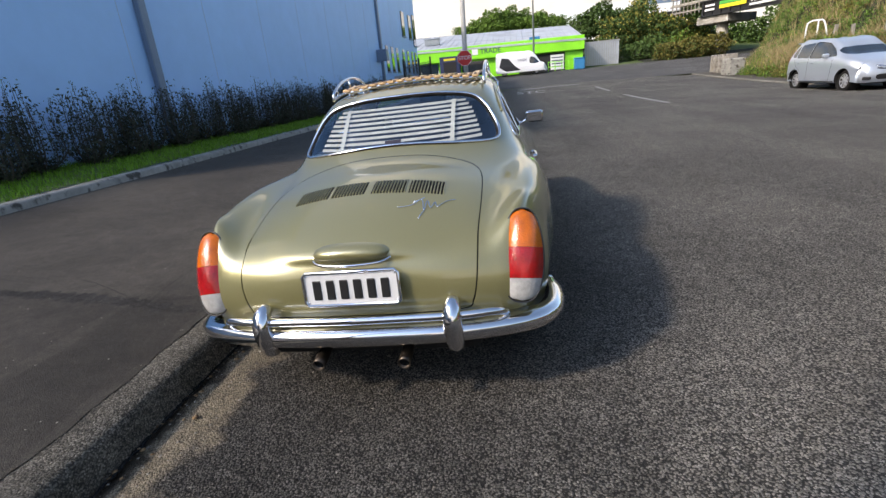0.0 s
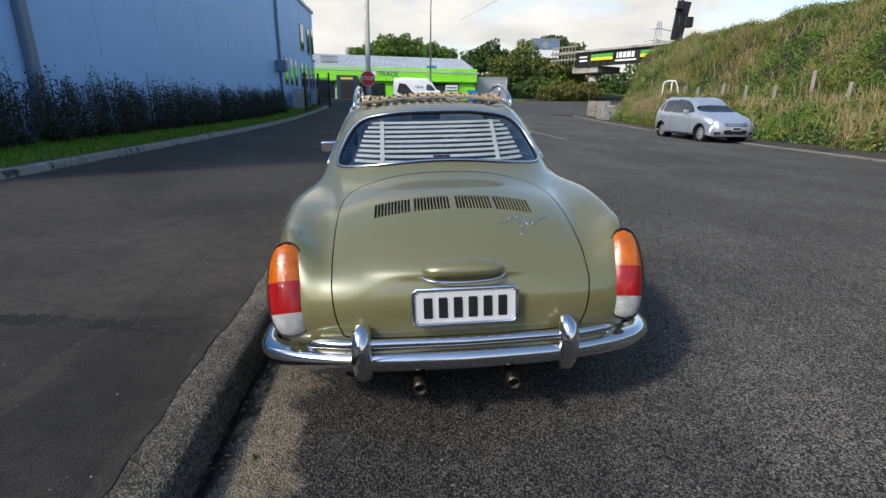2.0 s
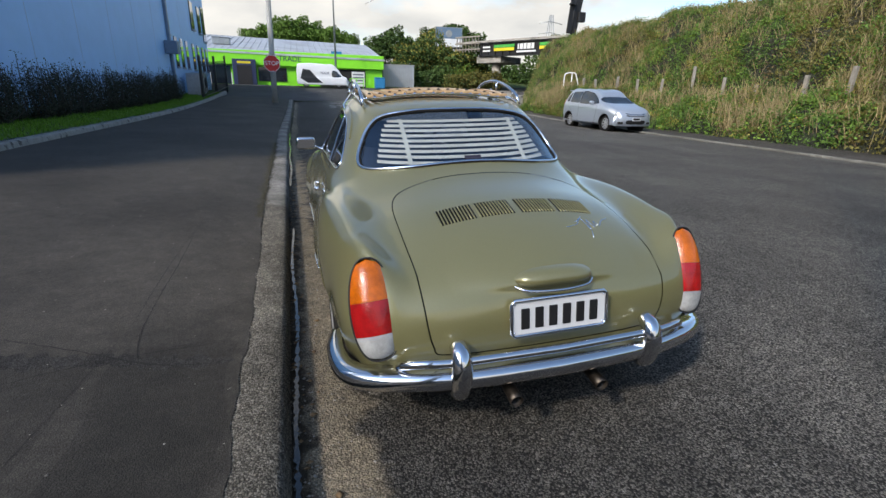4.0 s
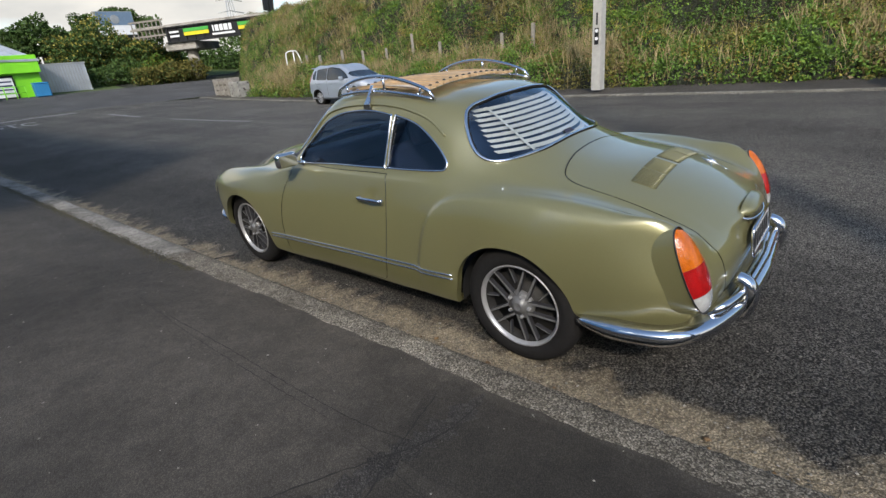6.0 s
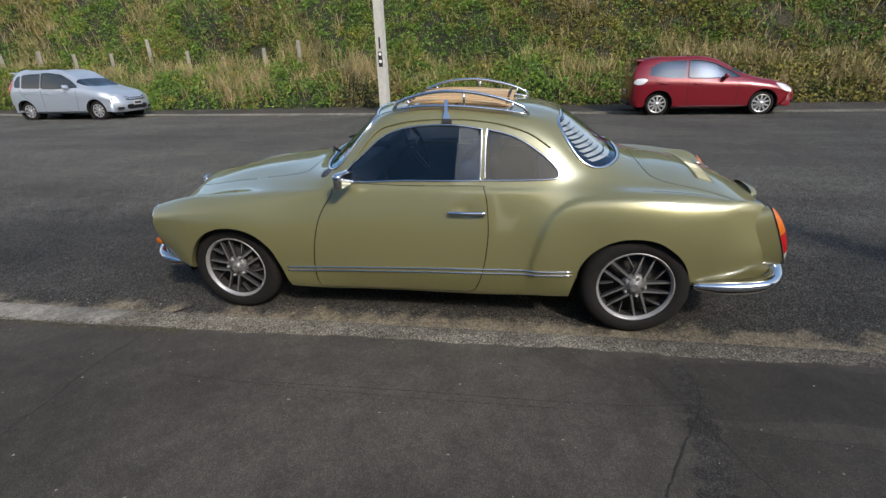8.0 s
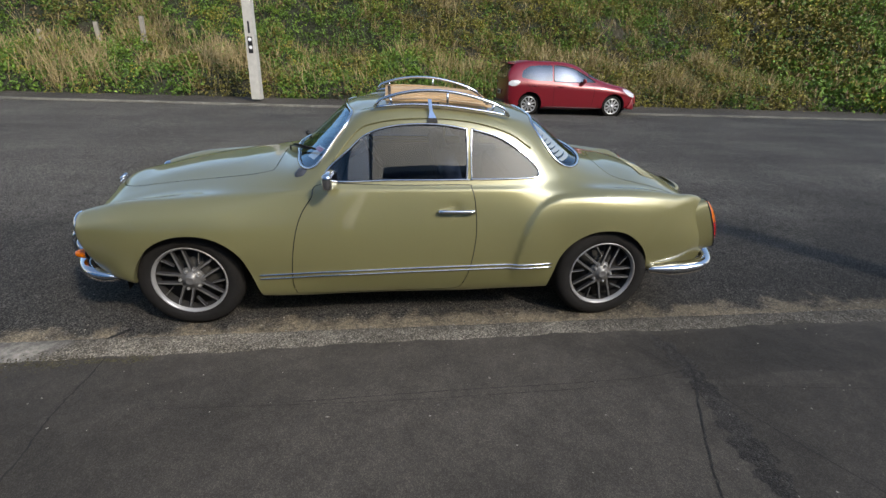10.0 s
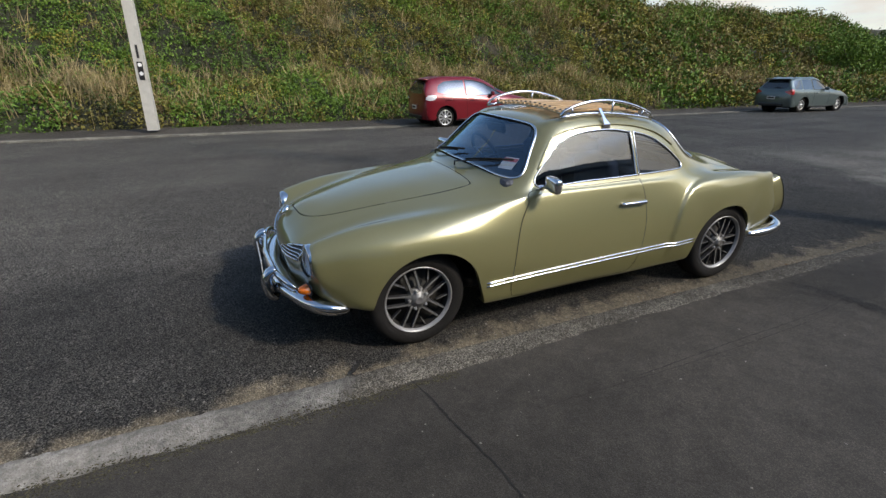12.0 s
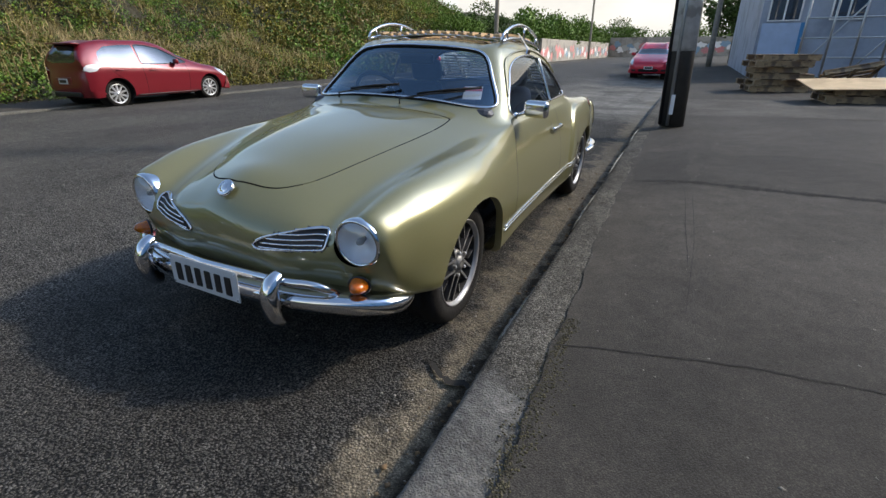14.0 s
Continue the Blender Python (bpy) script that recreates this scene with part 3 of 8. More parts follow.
class Skin:
    """A half shell lofted through stations of nodes (x >= 0, the last node on the centre line), cut along outlines."""

    def __init__(self, stations, step=0.02, smooth=(0.03, 0.018)):
        self.N = np.array(stations, float)
        S, K, _ = self.N.shape
        du = np.linalg.norm(np.diff(self.N, axis=0), axis=2)
        dv = np.linalg.norm(np.diff(self.N, axis=1), axis=2)
        self.ku = np.concatenate([[0], np.cumsum(np.maximum(np.median(du, axis=1), 0.03))])
        self.kv = np.concatenate([[0], np.cumsum(np.maximum(np.median(dv, axis=0), 0.03))])
        # mirrored nodes past the centre keep the crown flat there
        mirror = self.N[:, -2:-4:-1].copy()
        mirror[:, :, 0] *= -1
        NX = np.concatenate([self.N, mirror], 1)
        kvx = np.concatenate([self.kv, 2 * self.kv[-1] - self.kv[-2:-4:-1]])
        self.step = step
        self.gu = np.linspace(0, self.ku[-1], 560)
        self.gv = np.linspace(0, self.kv[-1], 260)
        G = np.einsum("ai,ijc,bj->abc", hermite_matrix(self.ku, self.gu), NX, hermite_matrix(kvx, self.gv))
        G = soften(G, smooth[0] / (self.gu[1] - self.gu[0]), 0)
        G = soften(G, smooth[1] / (self.gv[1] - self.gv[0]), 1, True)
        G[:, -1, 0] = 0
        self.G = G
        self.pad_grid()

    def pad_grid(self):
        G = self.G
        pad = np.concatenate([2 * G[:1] - G[1:2], G, 2 * G[-1:] - G[-2:-1]], 0)
        right = pad[:, -2:-4:-1] * np.array((-1, 1, 1))
        self.X = np.concatenate([2 * pad[:, :1] - pad[:, 1:2], pad, right], 1)

    def swell(self, curve, region, amount, edge, fade):
        """Push the skin out behind a crease drawn in side view: quick at the crease, fading away from it."""
        G = self.G
        tu, tv = np.gradient(G, axis=0), np.gradient(G, axis=1)
        nrm = np.cross(tu, tv)
        nrm /= np.linalg.norm(nrm, axis=2)[:, :, None] + 1e-12
        S = G[:, :, 1:].reshape(-1, 2)
        near = (G[:, :, 0].ravel() > .5) & (S[:, 0] < .8) & (S[:, 1] < .9)
        ids = np.where(near)[0]
        d = np.full(len(S), 9.0)
        for i in range(0, len(ids), 4000):
            q = ids[i:i + 4000]
            d[q] = np.sqrt(((S[q][:, None] - curve[None]) ** 2).sum(2).min(1))
        inside = np.zeros(len(S), bool)
        inside[ids] = in_poly(S[ids], region)
        k = np.clip(d / edge, 0, 1)
        push = np.where(inside & near, k * k * (3 - 2 * k) * np.exp(-(np.maximum(d - edge, 0) / fade) ** 2), 0)
        push *= np.interp(S[:, 0], [-.75, -.2, .35], [0, .25, 1]) * np.interp(S[:, 1], [.26, .40], [0, 1])
        self.G = G + nrm * (amount * push.reshape(G.shape[:2]))[:, :, None]
        self.pad_grid()

    def raw(self, uv):
        """Cubic interpolation in the smoothed grid."""
        uv = np.atleast_2d(uv).astype(float)
        fu = np.clip(uv[:, 0] / (self.gu[1] - self.gu[0]), 0, len(self.gu) - 1)
        fv = np.clip(uv[:, 1] / (self.gv[1] - self.gv[0]), 0, len(self.gv) - 1 + 0.9)
        iu, iv = np.minimum(fu.astype(int), len(self.gu) - 2), np.minimum(fv.astype(int), len(self.gv) - 1)
        a, b = fu - iu, fv - iv

        def w(t):
            return [0.5 * (-t + 2 * t ** 2 - t ** 3), 0.5 * (2 - 5 * t ** 2 + 3 * t ** 3), 0.5 * (t + 4 * t ** 2 - 3 * t ** 3), 0.5 * (-t ** 2 + t ** 3)]

        wa, wb = w(a), w(b)
        out = 0
        for i in range(4):
            for j in range(4):
                out = out + (wa[i] * wb[j])[:, None] * self.X[iu + i, iv + j]
        return out

    def at(self, uv):
        uv = np.atleast_2d(uv)
        P = self.raw(uv)
        P[uv[:, 1] >= self.kv[-1] - 1e-6, 0] = 0
        return P

    def normal(self, uv):
        uv = np.atleast_2d(uv).astype(float)
        e = 0.006
        du, dv = np.array((e, 0)), np.array((0, e))
        lo = np.maximum(uv - du, 0)
        hi = np.minimum(uv + du, (self.ku[-1], 1e9))
        tu = self.raw(hi) - self.raw(lo)
        v1 = np.minimum(uv + dv, (1e9, self.kv[-1]))
        v0 = np.maximum(uv - dv, 0)
        tv = self.raw(v1) - self.raw(v0)
        n = np.cross(tu, tv)
        n /= np.linalg.norm(n, axis=1)[:, None] + 1e-12
        n[uv[:, 1] >= self.kv[-1] - 1e-6, 0] = 0
        return n / (np.linalg.norm(n, axis=1)[:, None] + 1e-12)

    def find(self, pts, axes, u=(0, 1e9), v=(0, 1e9)):
        """The skin's own coordinates of points given by two of their three coordinates."""
        iu = np.where((self.gu >= u[0]) & (self.gu <= u[1]))[0]
        iv = np.where((self.gv >= v[0]) & (self.gv <= v[1]))[0]
        sub = self.G[iu[0]:iu[-1] + 1, iv[0]:iv[-1] + 1][:, :, list(axes)]
        out = []
        for p in np.asarray(pts, float):
            d = ((sub - p) ** 2).sum(2)
            a, b = np.unravel_index(np.argmin(d), d.shape)
            q = np.array([self.gu[iu[a]], self.gv[iv[b]]])
            for _ in range(3):
                e = 0.002
                f0 = self.at([q])[0][list(axes)]
                J = np.stack([(self.at([q + (e, 0)])[0][list(axes)] - f0) / e, (self.at([q + (0, -e)])[0][list(axes)] - f0) / -e], 1)
                try:
                    dq = np.linalg.solve(J, p - f0)
                except np.linalg.LinAlgError:
                    break
                dq = np.clip(dq, -0.02, 0.02)
                q = q + dq
                q[0] = min(max(q[0], max(0, u[0])), min(self.ku[-1], u[1]))
                q[1] = min(max(q[1], max(0, v[0])), min(self.kv[-1], v[1]))
            out.append(q)
        return np.array(out)

    def cut(self, loops, step=None, closed_centre=True):
        """loops: name -> polygon in skin coordinates. Triangulates the whole shell with those edges in it."""
        step = step or self.step
        U, V = self.ku[-1], self.kv[-1]
        nu, nv = int(U / step), int(V / step)
        uu, vv = np.meshgrid(np.linspace(0, U, nu + 1), np.linspace(0, V, nv + 1), indexing="ij")
        pts = np.stack([uu.ravel(), vv.ravel()], 1)
        edge = (pts[:, 0] < 1e-9) | (pts[:, 0] > U - 1e-9) | (pts[:, 1] < 1e-9) | (pts[:, 1] > V - 1e-9)
        keep = np.ones(len(pts), bool)
        for poly in loops.values():
            for i in range(0, len(poly)):
                q = poly[i]
                near = (np.abs(pts[:, 0] - q[0]) < step * 0.45) & (np.abs(pts[:, 1] - q[1]) < step * 0.45)
                keep &= ~(near & ~edge)
        pts = pts[keep]
        vs = [Vector(p) for p in pts]
        es = []
        for poly in loops.values():
            o = len(vs)
            vs += [Vector((float(p[0]), float(p[1]))) for p in poly]
            es += [(o + i, o + (i + 1) % len(poly)) for i in range(len(poly))]
        cv, ce, cf, *_ = delaunay_2d_cdt(vs, es, [], 0, 1e-6)
        P2 = np.array([tuple(p) for p in cv])
        F = np.array([f for f in cf if len(f) == 3])
        cen = P2[F].mean(1)
        ok = (cen[:, 0] > 0) & (cen[:, 0] < U) & (cen[:, 1] > 0) & (cen[:, 1] < V)
        ea, eb = P2[F[:, 1]] - P2[F[:, 0]], P2[F[:, 2]] - P2[F[:, 0]]
        area = 0.5 * np.abs(ea[:, 0] * eb[:, 1] - ea[:, 1] * eb[:, 0])
        ok &= area > 1e-9
        F, cen = F[ok], cen[ok]
        self.P2 = np.clip(P2, 0, (U, V))
        self.P3 = self.at(self.P2)
        self.NN = self.normal(self.P2)
        self.F, self.cen = F, cen
        self.inside = {k: in_poly(cen, poly) for k, poly in loops.items()}
        return self

    def piece(self, mask, offset=0.0, sides=(1, -1)):
        """Vertices, faces and normals of the chosen triangles; sides: right, left half or both."""
        F = self.F[mask]
        ids, inv = np.unique(F.ravel(), return_inverse=True)
        F = inv.reshape(-1, 3)
        P = self.P3[ids] + self.NN[ids] * offset
        N = self.NN[ids]
        a, b, c = P[F[:, 0]], P[F[:, 1]], P[F[:, 2]]
        flip = (np.cross(b - a, c - a) * N[F[:, 0]]).sum(1) < 0
        F = np.where(flip[:, None], F[:, ::-1], F)
        VV, FF, NNN = [], [], []
        o = 0
        if 1 in sides:
            VV.append(P); FF.append(F); NNN.append(N); o = len(P)
        if -1 in sides:
            Q = P * (-1, 1, 1)
            NQ = N * (-1, 1, 1)
            G = F[:, ::-1].copy()
            if 1 in sides:      # share the centre line
                mid = np.abs(P[:, 0]) < 1e-6
                remap = np.where(mid, np.arange(len(P)), np.arange(len(P)) + o)
                FF.append(remap[G])
            else:
                FF.append(G + o)
            VV.append(Q); NNN.append(NQ)
        return np.vstack(VV), np.vstack(FF), np.vstack(NNN)


def in_poly(pts, poly):
    x, y = pts[:, 0], pts[:, 1]
    res = np.zeros(len(pts), bool)
    n = len(poly)
    for i in range(n):
        x1, y1 = poly[i]
        x2, y2 = poly[(i + 1) % n]
        c = (y1 > y) != (y2 > y)
        with np.errstate(divide="ignore", invalid="ignore"):
            t = (x2 - x1) * (y - y1) / (y2 - y1 + 1e-15) + x1
        res ^= c & (x < t)
    return res


def inset(poly, d):
    """The closed outline moved inwards by d."""
    P = np.array(poly, float)
    area = 0.5 * np.sum(P[:, 0] * np.roll(P[:, 1], -1) - np.roll(P[:, 0], -1) * P[:, 1])
    t = np.roll(P, -1, 0) - np.roll(P, 1, 0)
    t /= np.linalg.norm(t, axis=1)[:, None] + 1e-12
    n = np.stack([-t[:, 1], t[:, 0]], 1) * (1 if area > 0 else -1)
    return P + n * d



def fast_mesh(name, V, Q, material, label="", category="", kind="", parent=None, smooth=False):
    """A big mesh of quads or triangles from arrays."""
    V = np.asarray(V, np.float32)
    Q = np.asarray(Q, np.int32)
    me = bpy.data.meshes.new(name)
    me.vertices.add(len(V))
    me.vertices.foreach_set("co", V.ravel())
    k = Q.shape[1]
    me.loops.add(Q.size)
    me.loops.foreach_set("vertex_index", Q.ravel())
    me.polygons.add(len(Q))
    me.polygons.foreach_set("loop_start", np.arange(0, Q.size, k, dtype=np.int32))
    if smooth:
        me.polygons.foreach_set("use_smooth", np.ones(len(Q), bool))
    me.update(calc_edges=True)
    me.validate()
    me.materials.append(material)
    ob = new(name, me)
    if parent:
        ob.parent = parent
    return tagged(ob, label, category, kind=kind)


RNG = np.random.default_rng(7)


def leaves(C, size, droop=0.3, aspect=0.55, up=0.5):
    """Small folded leaves at the places C, turned at random."""
    n = len(C)
    size = np.asarray(size) * np.ones(n)
    d = RNG.normal(size=(n, 3))
    d[:, 2] -= droop
    d /= np.linalg.norm(d, axis=1)[:, None]
    r = RNG.normal(size=(n, 3)) + (0, 0, up)
    s = np.cross(d, r)
    s /= np.linalg.norm(s, axis=1)[:, None] + 1e-9
    nn = np.cross(s, d)
    a = size[:, None]
    base, tip = C - d * a * .5, C + d * a * .5
    mid = C + nn * a * .12
    L, R = mid + s * a * aspect * .5, mid - s * a * aspect * .5
    V = np.stack([base, L, tip, R], 1).reshape(-1, 3)
    Q = np.arange(4 * n).reshape(n, 4)
    return V, Q


def blob_points(n, c, r, shell=0.55):
    """Points in the outer part of an ellipsoid with a lumpy outline."""
    d = RNG.normal(size=(n, 3))
    d /= np.linalg.norm(d, axis=1)[:, None]
    lump = 1 + 0.22 * np.sin(d[:, 0] * 5.1 + c[0]) * np.cos(d[:, 1] * 4.3 + c[1]) + 0.14 * np.sin(d[:, 2] * 7.7 + c[0] * 2)
    k = shell + (1 - shell) * RNG.random(n) ** 0.6
    return np.asarray(c) + d * np.asarray(r) * (k * lump)[:, None]
# ---- ground, road, kerbs, pavements ----
def rise(y):
    """The street climbs gently towards the crossing."""
    return 0.0014 * np.maximum(np.asarray(y, float) - 14, 0) ** 2 if np.ndim(y) else 0.0014 * max(y - 14, 0) ** 2


def kerb_x(y):
    return -0.985 - 0.018 * np.clip(y, -6, 12)


def road_z(x, y):
    x = np.asarray(x, float)
    near = 0.030 * (x + 0.69)
    crown = 0.115 - 0.0030 * (x - 4.6) ** 2
    w = 1 / (1 + np.exp(-(x - 2.2) * 2.0))
    far = np.maximum(crown, -0.02)
    return near * (1 - w) + far * w + rise(y)


def sheet(name, xs, ys, zf, material, label="", parent=None, kind="structure", xf=None):
    X, Y = np.meshgrid(xs, ys, indexing="ij")
    if xf is not None:
        X = X + xf(Y)
    Z = zf(X, Y)
    V = np.stack([X.ravel(), Y.ravel(), Z.ravel()], 1)
    n, m = len(xs), len(ys)
    F = [(i * m + j, (i + 1) * m + j, (i + 1) * m + j + 1, i * m + j + 1) for i in range(n - 1) for j in range(m - 1)]
    ob = mesh_ob(name, V, F, material, parent, smooth=True)
    return tagged(ob, label, name.split("_")[0], kind=kind)


ys_long = np.concatenate([np.linspace(-140, -14, 30), np.linspace(-12, 12, 97), np.linspace(13, 31, 28)])
ys_fine = np.concatenate([np.linspace(-140, -14, 30), np.linspace(-12, -4.2, 32), np.linspace(-4, 7, 441), np.linspace(7.2, 12, 20), np.linspace(13, 31, 28)])
ground = sheet("ground", np.linspace(-300, 300, 61), np.linspace(-300, 300, 121), lambda x, y: rise(np.minimum(y, 70)) - 0.10 + 0 * x, M_GRASS_SOIL, "dry grassy ground reaching to the horizon")
far_x = lambda y: 10.66 + 0.035 * np.clip(np.asarray(y, float), 0, 26)
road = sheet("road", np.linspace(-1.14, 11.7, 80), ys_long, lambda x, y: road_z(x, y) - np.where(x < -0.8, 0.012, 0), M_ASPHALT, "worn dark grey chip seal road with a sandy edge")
sheet("road_crossing", np.linspace(-60, 60, 61), np.linspace(31, 45, 15), lambda x, y: rise(y) + 0.06 + 0 * x, M_CROSS, "smooth dark asphalt of the street that crosses")


def near_pave_z(x, y):
    d = np.maximum(kerb_x(y) - 0.14 - x, 0)
    return 0.125 + 0.11 * np.minimum(d, 0.5) + 0.022 * np.maximum(d - 0.5, 0) + rise(y)


def strip(name, prof, ys, material, label, xf, rough=0.0):
    """A profile of (x, z) pairs run along the street."""
    n = len(prof)
    V, F = [], []
    for j, y in enumerate(ys):
        for x, z in prof:
            k = rough if -4 < y < 7 and z > 0 else 0.0
            V.append((x + float(xf(y)) + k * RNG.normal(), y + k * RNG.normal(), z + rise(float(y)) + k * .5 * RNG.normal()))
    for j in range(len(ys) - 1):
        for i in range(n - 1):
            F.append((j * n + i, j * n + i + 1, (j + 1) * n + i + 1, (j + 1) * n + i))
    return tagged(mesh_ob(name, V, F, material, smooth=True), label, name.split("_")[0], kind="structure")


strip("kerb_far", [(0, 0.0), (0.01, 0.045), (0.03, 0.05), (0.15, 0.052), (0.17, 0.02)], ys_long, M_EDGING, "low pale concrete edging along the far pavement", far_x)
strip("pavement_far", [(0.12, 0.045), (0.8, 0.06), (3.2, 0.10)], ys_long, M_PAVE, "dark asphalt pavement at the foot of the bank", far_x)
wander = lambda y: .008 * np.sin(5.3 * y) + .006 * np.sin(17 * y + 1) + .003 * np.sin(43 * y + 2)
sheet("pavement", np.concatenate([np.linspace(-3.9, -0.6, 12), np.linspace(-0.5, 0, 6)]), ys_fine, lambda x, y: near_pave_z(x, y) + .006, M_PAVE, "dark patched asphalt pavement beside the kerb", xf=lambda Y: kerb_x(Y) - 0.135 - 0.055 * np.clip((Y - 1) / 2, 0, 1) + wander(Y))
kerb = strip("kerb", [(0.05, -0.04), (0.046, 0.02), (0.039, 0.075), (0.029, 0.107), (0.010, 0.122), (-0.03, 0.127), (-0.09, 0.128), (-0.15, 0.127), (-0.21, 0.115)], ys_fine, M_KERB, "chipped concrete kerb with exposed stones", kerb_x, .0026)


def ribbon(name, pts, width, material, label, lift=.0085, jag=.35, zf=near_pave_z):
    """A thin irregular line lying on the pavement."""
    P = resample(bez(pts, 12 * len(pts)), .02)
    n = len(P)
    P = P + RNG.normal(0, width * jag, P.shape)
    t = np.gradient(P, axis=0)
    t /= np.linalg.norm(t, axis=1)[:, None] + 1e-9
    s = np.stack([-t[:, 1], t[:, 0]], 1)
    w = width * (.35 + .9 * RNG.random(n)) * np.minimum(1, np.minimum(np.arange(n), np.arange(n)[::-1]) / 6 + .15) / 2
    A, B = P + s * w[:, None], P - s * w[:, None]
    V = np.vstack([np.column_stack([Q, zf(Q[:, 0], Q[:, 1]) + lift]) for Q in (A, B)])
    ob = mesh_ob(name, V, [(i, i + 1, n + i + 1, n + i) for i in range(n - 1)], material)
    return tagged(ob, label, name.split("_")[-1], kind="structure")


sheet("pavement_trench", np.linspace(-3.4, -.18, 24), np.linspace(0, 1, 14), lambda x, y: near_pave_z(x, y) + .0095, M_TRENCH, "darker asphalt laid over a trench in the pavement")
tr = bpy.data.objects["pavement_trench"].data
for v in tr.vertices:
    q = v.co.y
    v.co.y = -1.42 + 1.46 * q + .05 * math.sin(v.co.x * 5.1 + 9 * q) + .02 * math.sin(v.co.x * 17)
    v.co.x = v.co.x + float(kerb_x(v.co.y)) + .02 * math.sin(v.co.y * 9)
    v.co.z = float(near_pave_z(v.co.x, v.co.y)) + .0068
sheet("driveway", np.linspace(-4.6, -.20, 12), np.linspace(-7.7, -4.7, 10), lambda x, y: near_pave_z(x, y) + .010, M_DRIVE, "paler driveway strip crossing the pavement", xf=kerb_x)
crack_label = "dark irregular crack across the asphalt pavement"
ribbon("pavement_crack", [(-1.64, 1.75), (-1.61, 1.08), (-1.6, .63), (-1.58, .22), (-1.55, .03), (-1.50, -.12)], .0045, M_CRACK, crack_label)
ribbon("pavement_crack", [(-1.17, 2.62), (-1.40, 2.59), (-1.59, 2.58), (-1.88, 2.54), (-2.2, 2.52), (-2.9, 2.46)], .008, M_CRACK, crack_label)
ribbon("pavement_crack", [(-2.34, .29), (-2.08, .19), (-1.81, .06), (-1.49, -.10), (-1.2, -.11)], .006, M_CRACK, crack_label)
ribbon("pavement_crack", [(-1.24, .07), (-1.93, -.17), (-3.0, -.67), (-4.6, -1.2)], .006, M_CRACK, crack_label)
ribbon("pavement_crack", [(-1.78, -3.4), (-1.76, -2.2), (-1.77, -1.32), (-1.64, .10)], .004, M_CRACK, crack_label)
ribbon("pavement_crack", [(-1.63, .25), (-1.66, 1.3), (-1.64, 2.26)], .003, M_CRACK, crack_label)
ribbon("pavement_patch", [(-1.16, -.09), (-1.42, -.09), (-1.60, -.065), (-1.80, -.04), (-2.3, .03), (-3.2, .10)], .12, M_PATCH, "darker asphalt patch over a trench", .0072, .02)
ribbon("gutter_water", [(float(kerb_x(y)) + .078 + .010 * math.sin(y * 3.1), y) for y in np.linspace(-4.5, 2.5, 24)], .022, M_WATER, "thin trickle of water along the gutter", .004, .06, lambda x, y: road_z(x, y))
ribbon("gutter_water", [(float(kerb_x(y)) + .078 + .012 * math.sin(y * 2.3), y) for y in np.linspace(4.6, 13, 30)], .035, M_WATER, "thin trickle of water along the gutter", .004, .08, lambda x, y: road_z(x, y))
ribbon("channel_crack", [(-.72, 2.74), (-.80, 2.79), (-.88, 2.84), (-.95, 2.82), (-1.0, 2.90)], .030, M_CRACK, "crack and hole in the gutter", .007, .2, lambda x, y: road_z(x, y))


def crumbs(name, label, x, y, z, size, material, category):
    """Loose bits: squashed octahedra lying on the ground."""
    n = len(x)
    r = size * (.4 + .9 * RNG.random((n, 1, 1)))
    o = np.array([(1, 0, 0), (0, 1, 0), (-1, 0, 0), (0, -1, 0), (0, 0, .5), (0, 0, -.4)])[None]
    o = o * (1 + .35 * RNG.normal(size=(n, 6, 3)) * np.array((1, 1, .4)))
    V = (np.stack([x, y, z], 1)[:, None] + o * r).reshape(-1, 3)
    f = np.array([(0, 1, 4), (1, 2, 4), (2, 3, 4), (3, 0, 4), (1, 0, 5), (2, 1, 5), (3, 2, 5), (0, 3, 5)])
    T = (np.arange(n)[:, None, None] * 6 + f[None]).reshape(-1, 3)
    return fast_mesh(name, V, T, material, label, category, "stuff")


yy = RNG.random(1500) * 10 - 4
xx = kerb_x(yy) + .04 + np.abs(RNG.normal(0, .16, 1500))
crumbs("loose_chip", "loose stone chips along the gutter", xx, yy, road_z(xx, yy) + .001, .006, M_PEBBLE, "stones")
yy = RNG.random(260) * 10 - 4
xx = kerb_x(yy) + .055 + np.abs(RNG.normal(0, .05, 260))
crumbs("leaf_litter", "brown leaf bits and dirt in the gutter", xx, yy, road_z(xx, yy) + .003, .012, M_LITTER, "leaves")
yy = 2.4 + RNG.random(8200) * 6.4
xx = kerb_x(yy) - .205 + RNG.normal(0, .024, 8200) * (.4 + np.abs(np.sin(yy * 3.7)))
crumbs("kerb_dirt", "dirt and moss caught behind the kerb", xx, yy, near_pave_z(xx, yy) + .006, .0045, M_DIRT, "dirt")
yy = RNG.random(420) * 12 - 4.5
xx = kerb_x(yy) - .15 - np.abs(RNG.normal(0, 1.1, 420))
crumbs("grit", "scattered grit on the pavement", xx, yy, near_pave_z(xx, yy) + .007, .0045, M_PEBBLE, "stones")
yy, xx = RNG.random(420) * 14 - 6, RNG.random(420) ** 1.5 * 4 - .4
crumbs("road_stone", "scattered pale stones on the road", xx, yy, road_z(xx, yy) + .002, .006, M_PEBBLE, "stones")
# ---- the olive gold coupe ----
coupe = thing("coupe", "olive gold two-door classic coupe parked by the kerb", "car")
coupe.matrix_world = Matrix(((1, 0, -0.03, 0), (0, 1, 0, 0), (0.03, 0, 1, 0.0207), (0, 0, 0, 1)))
CP = []


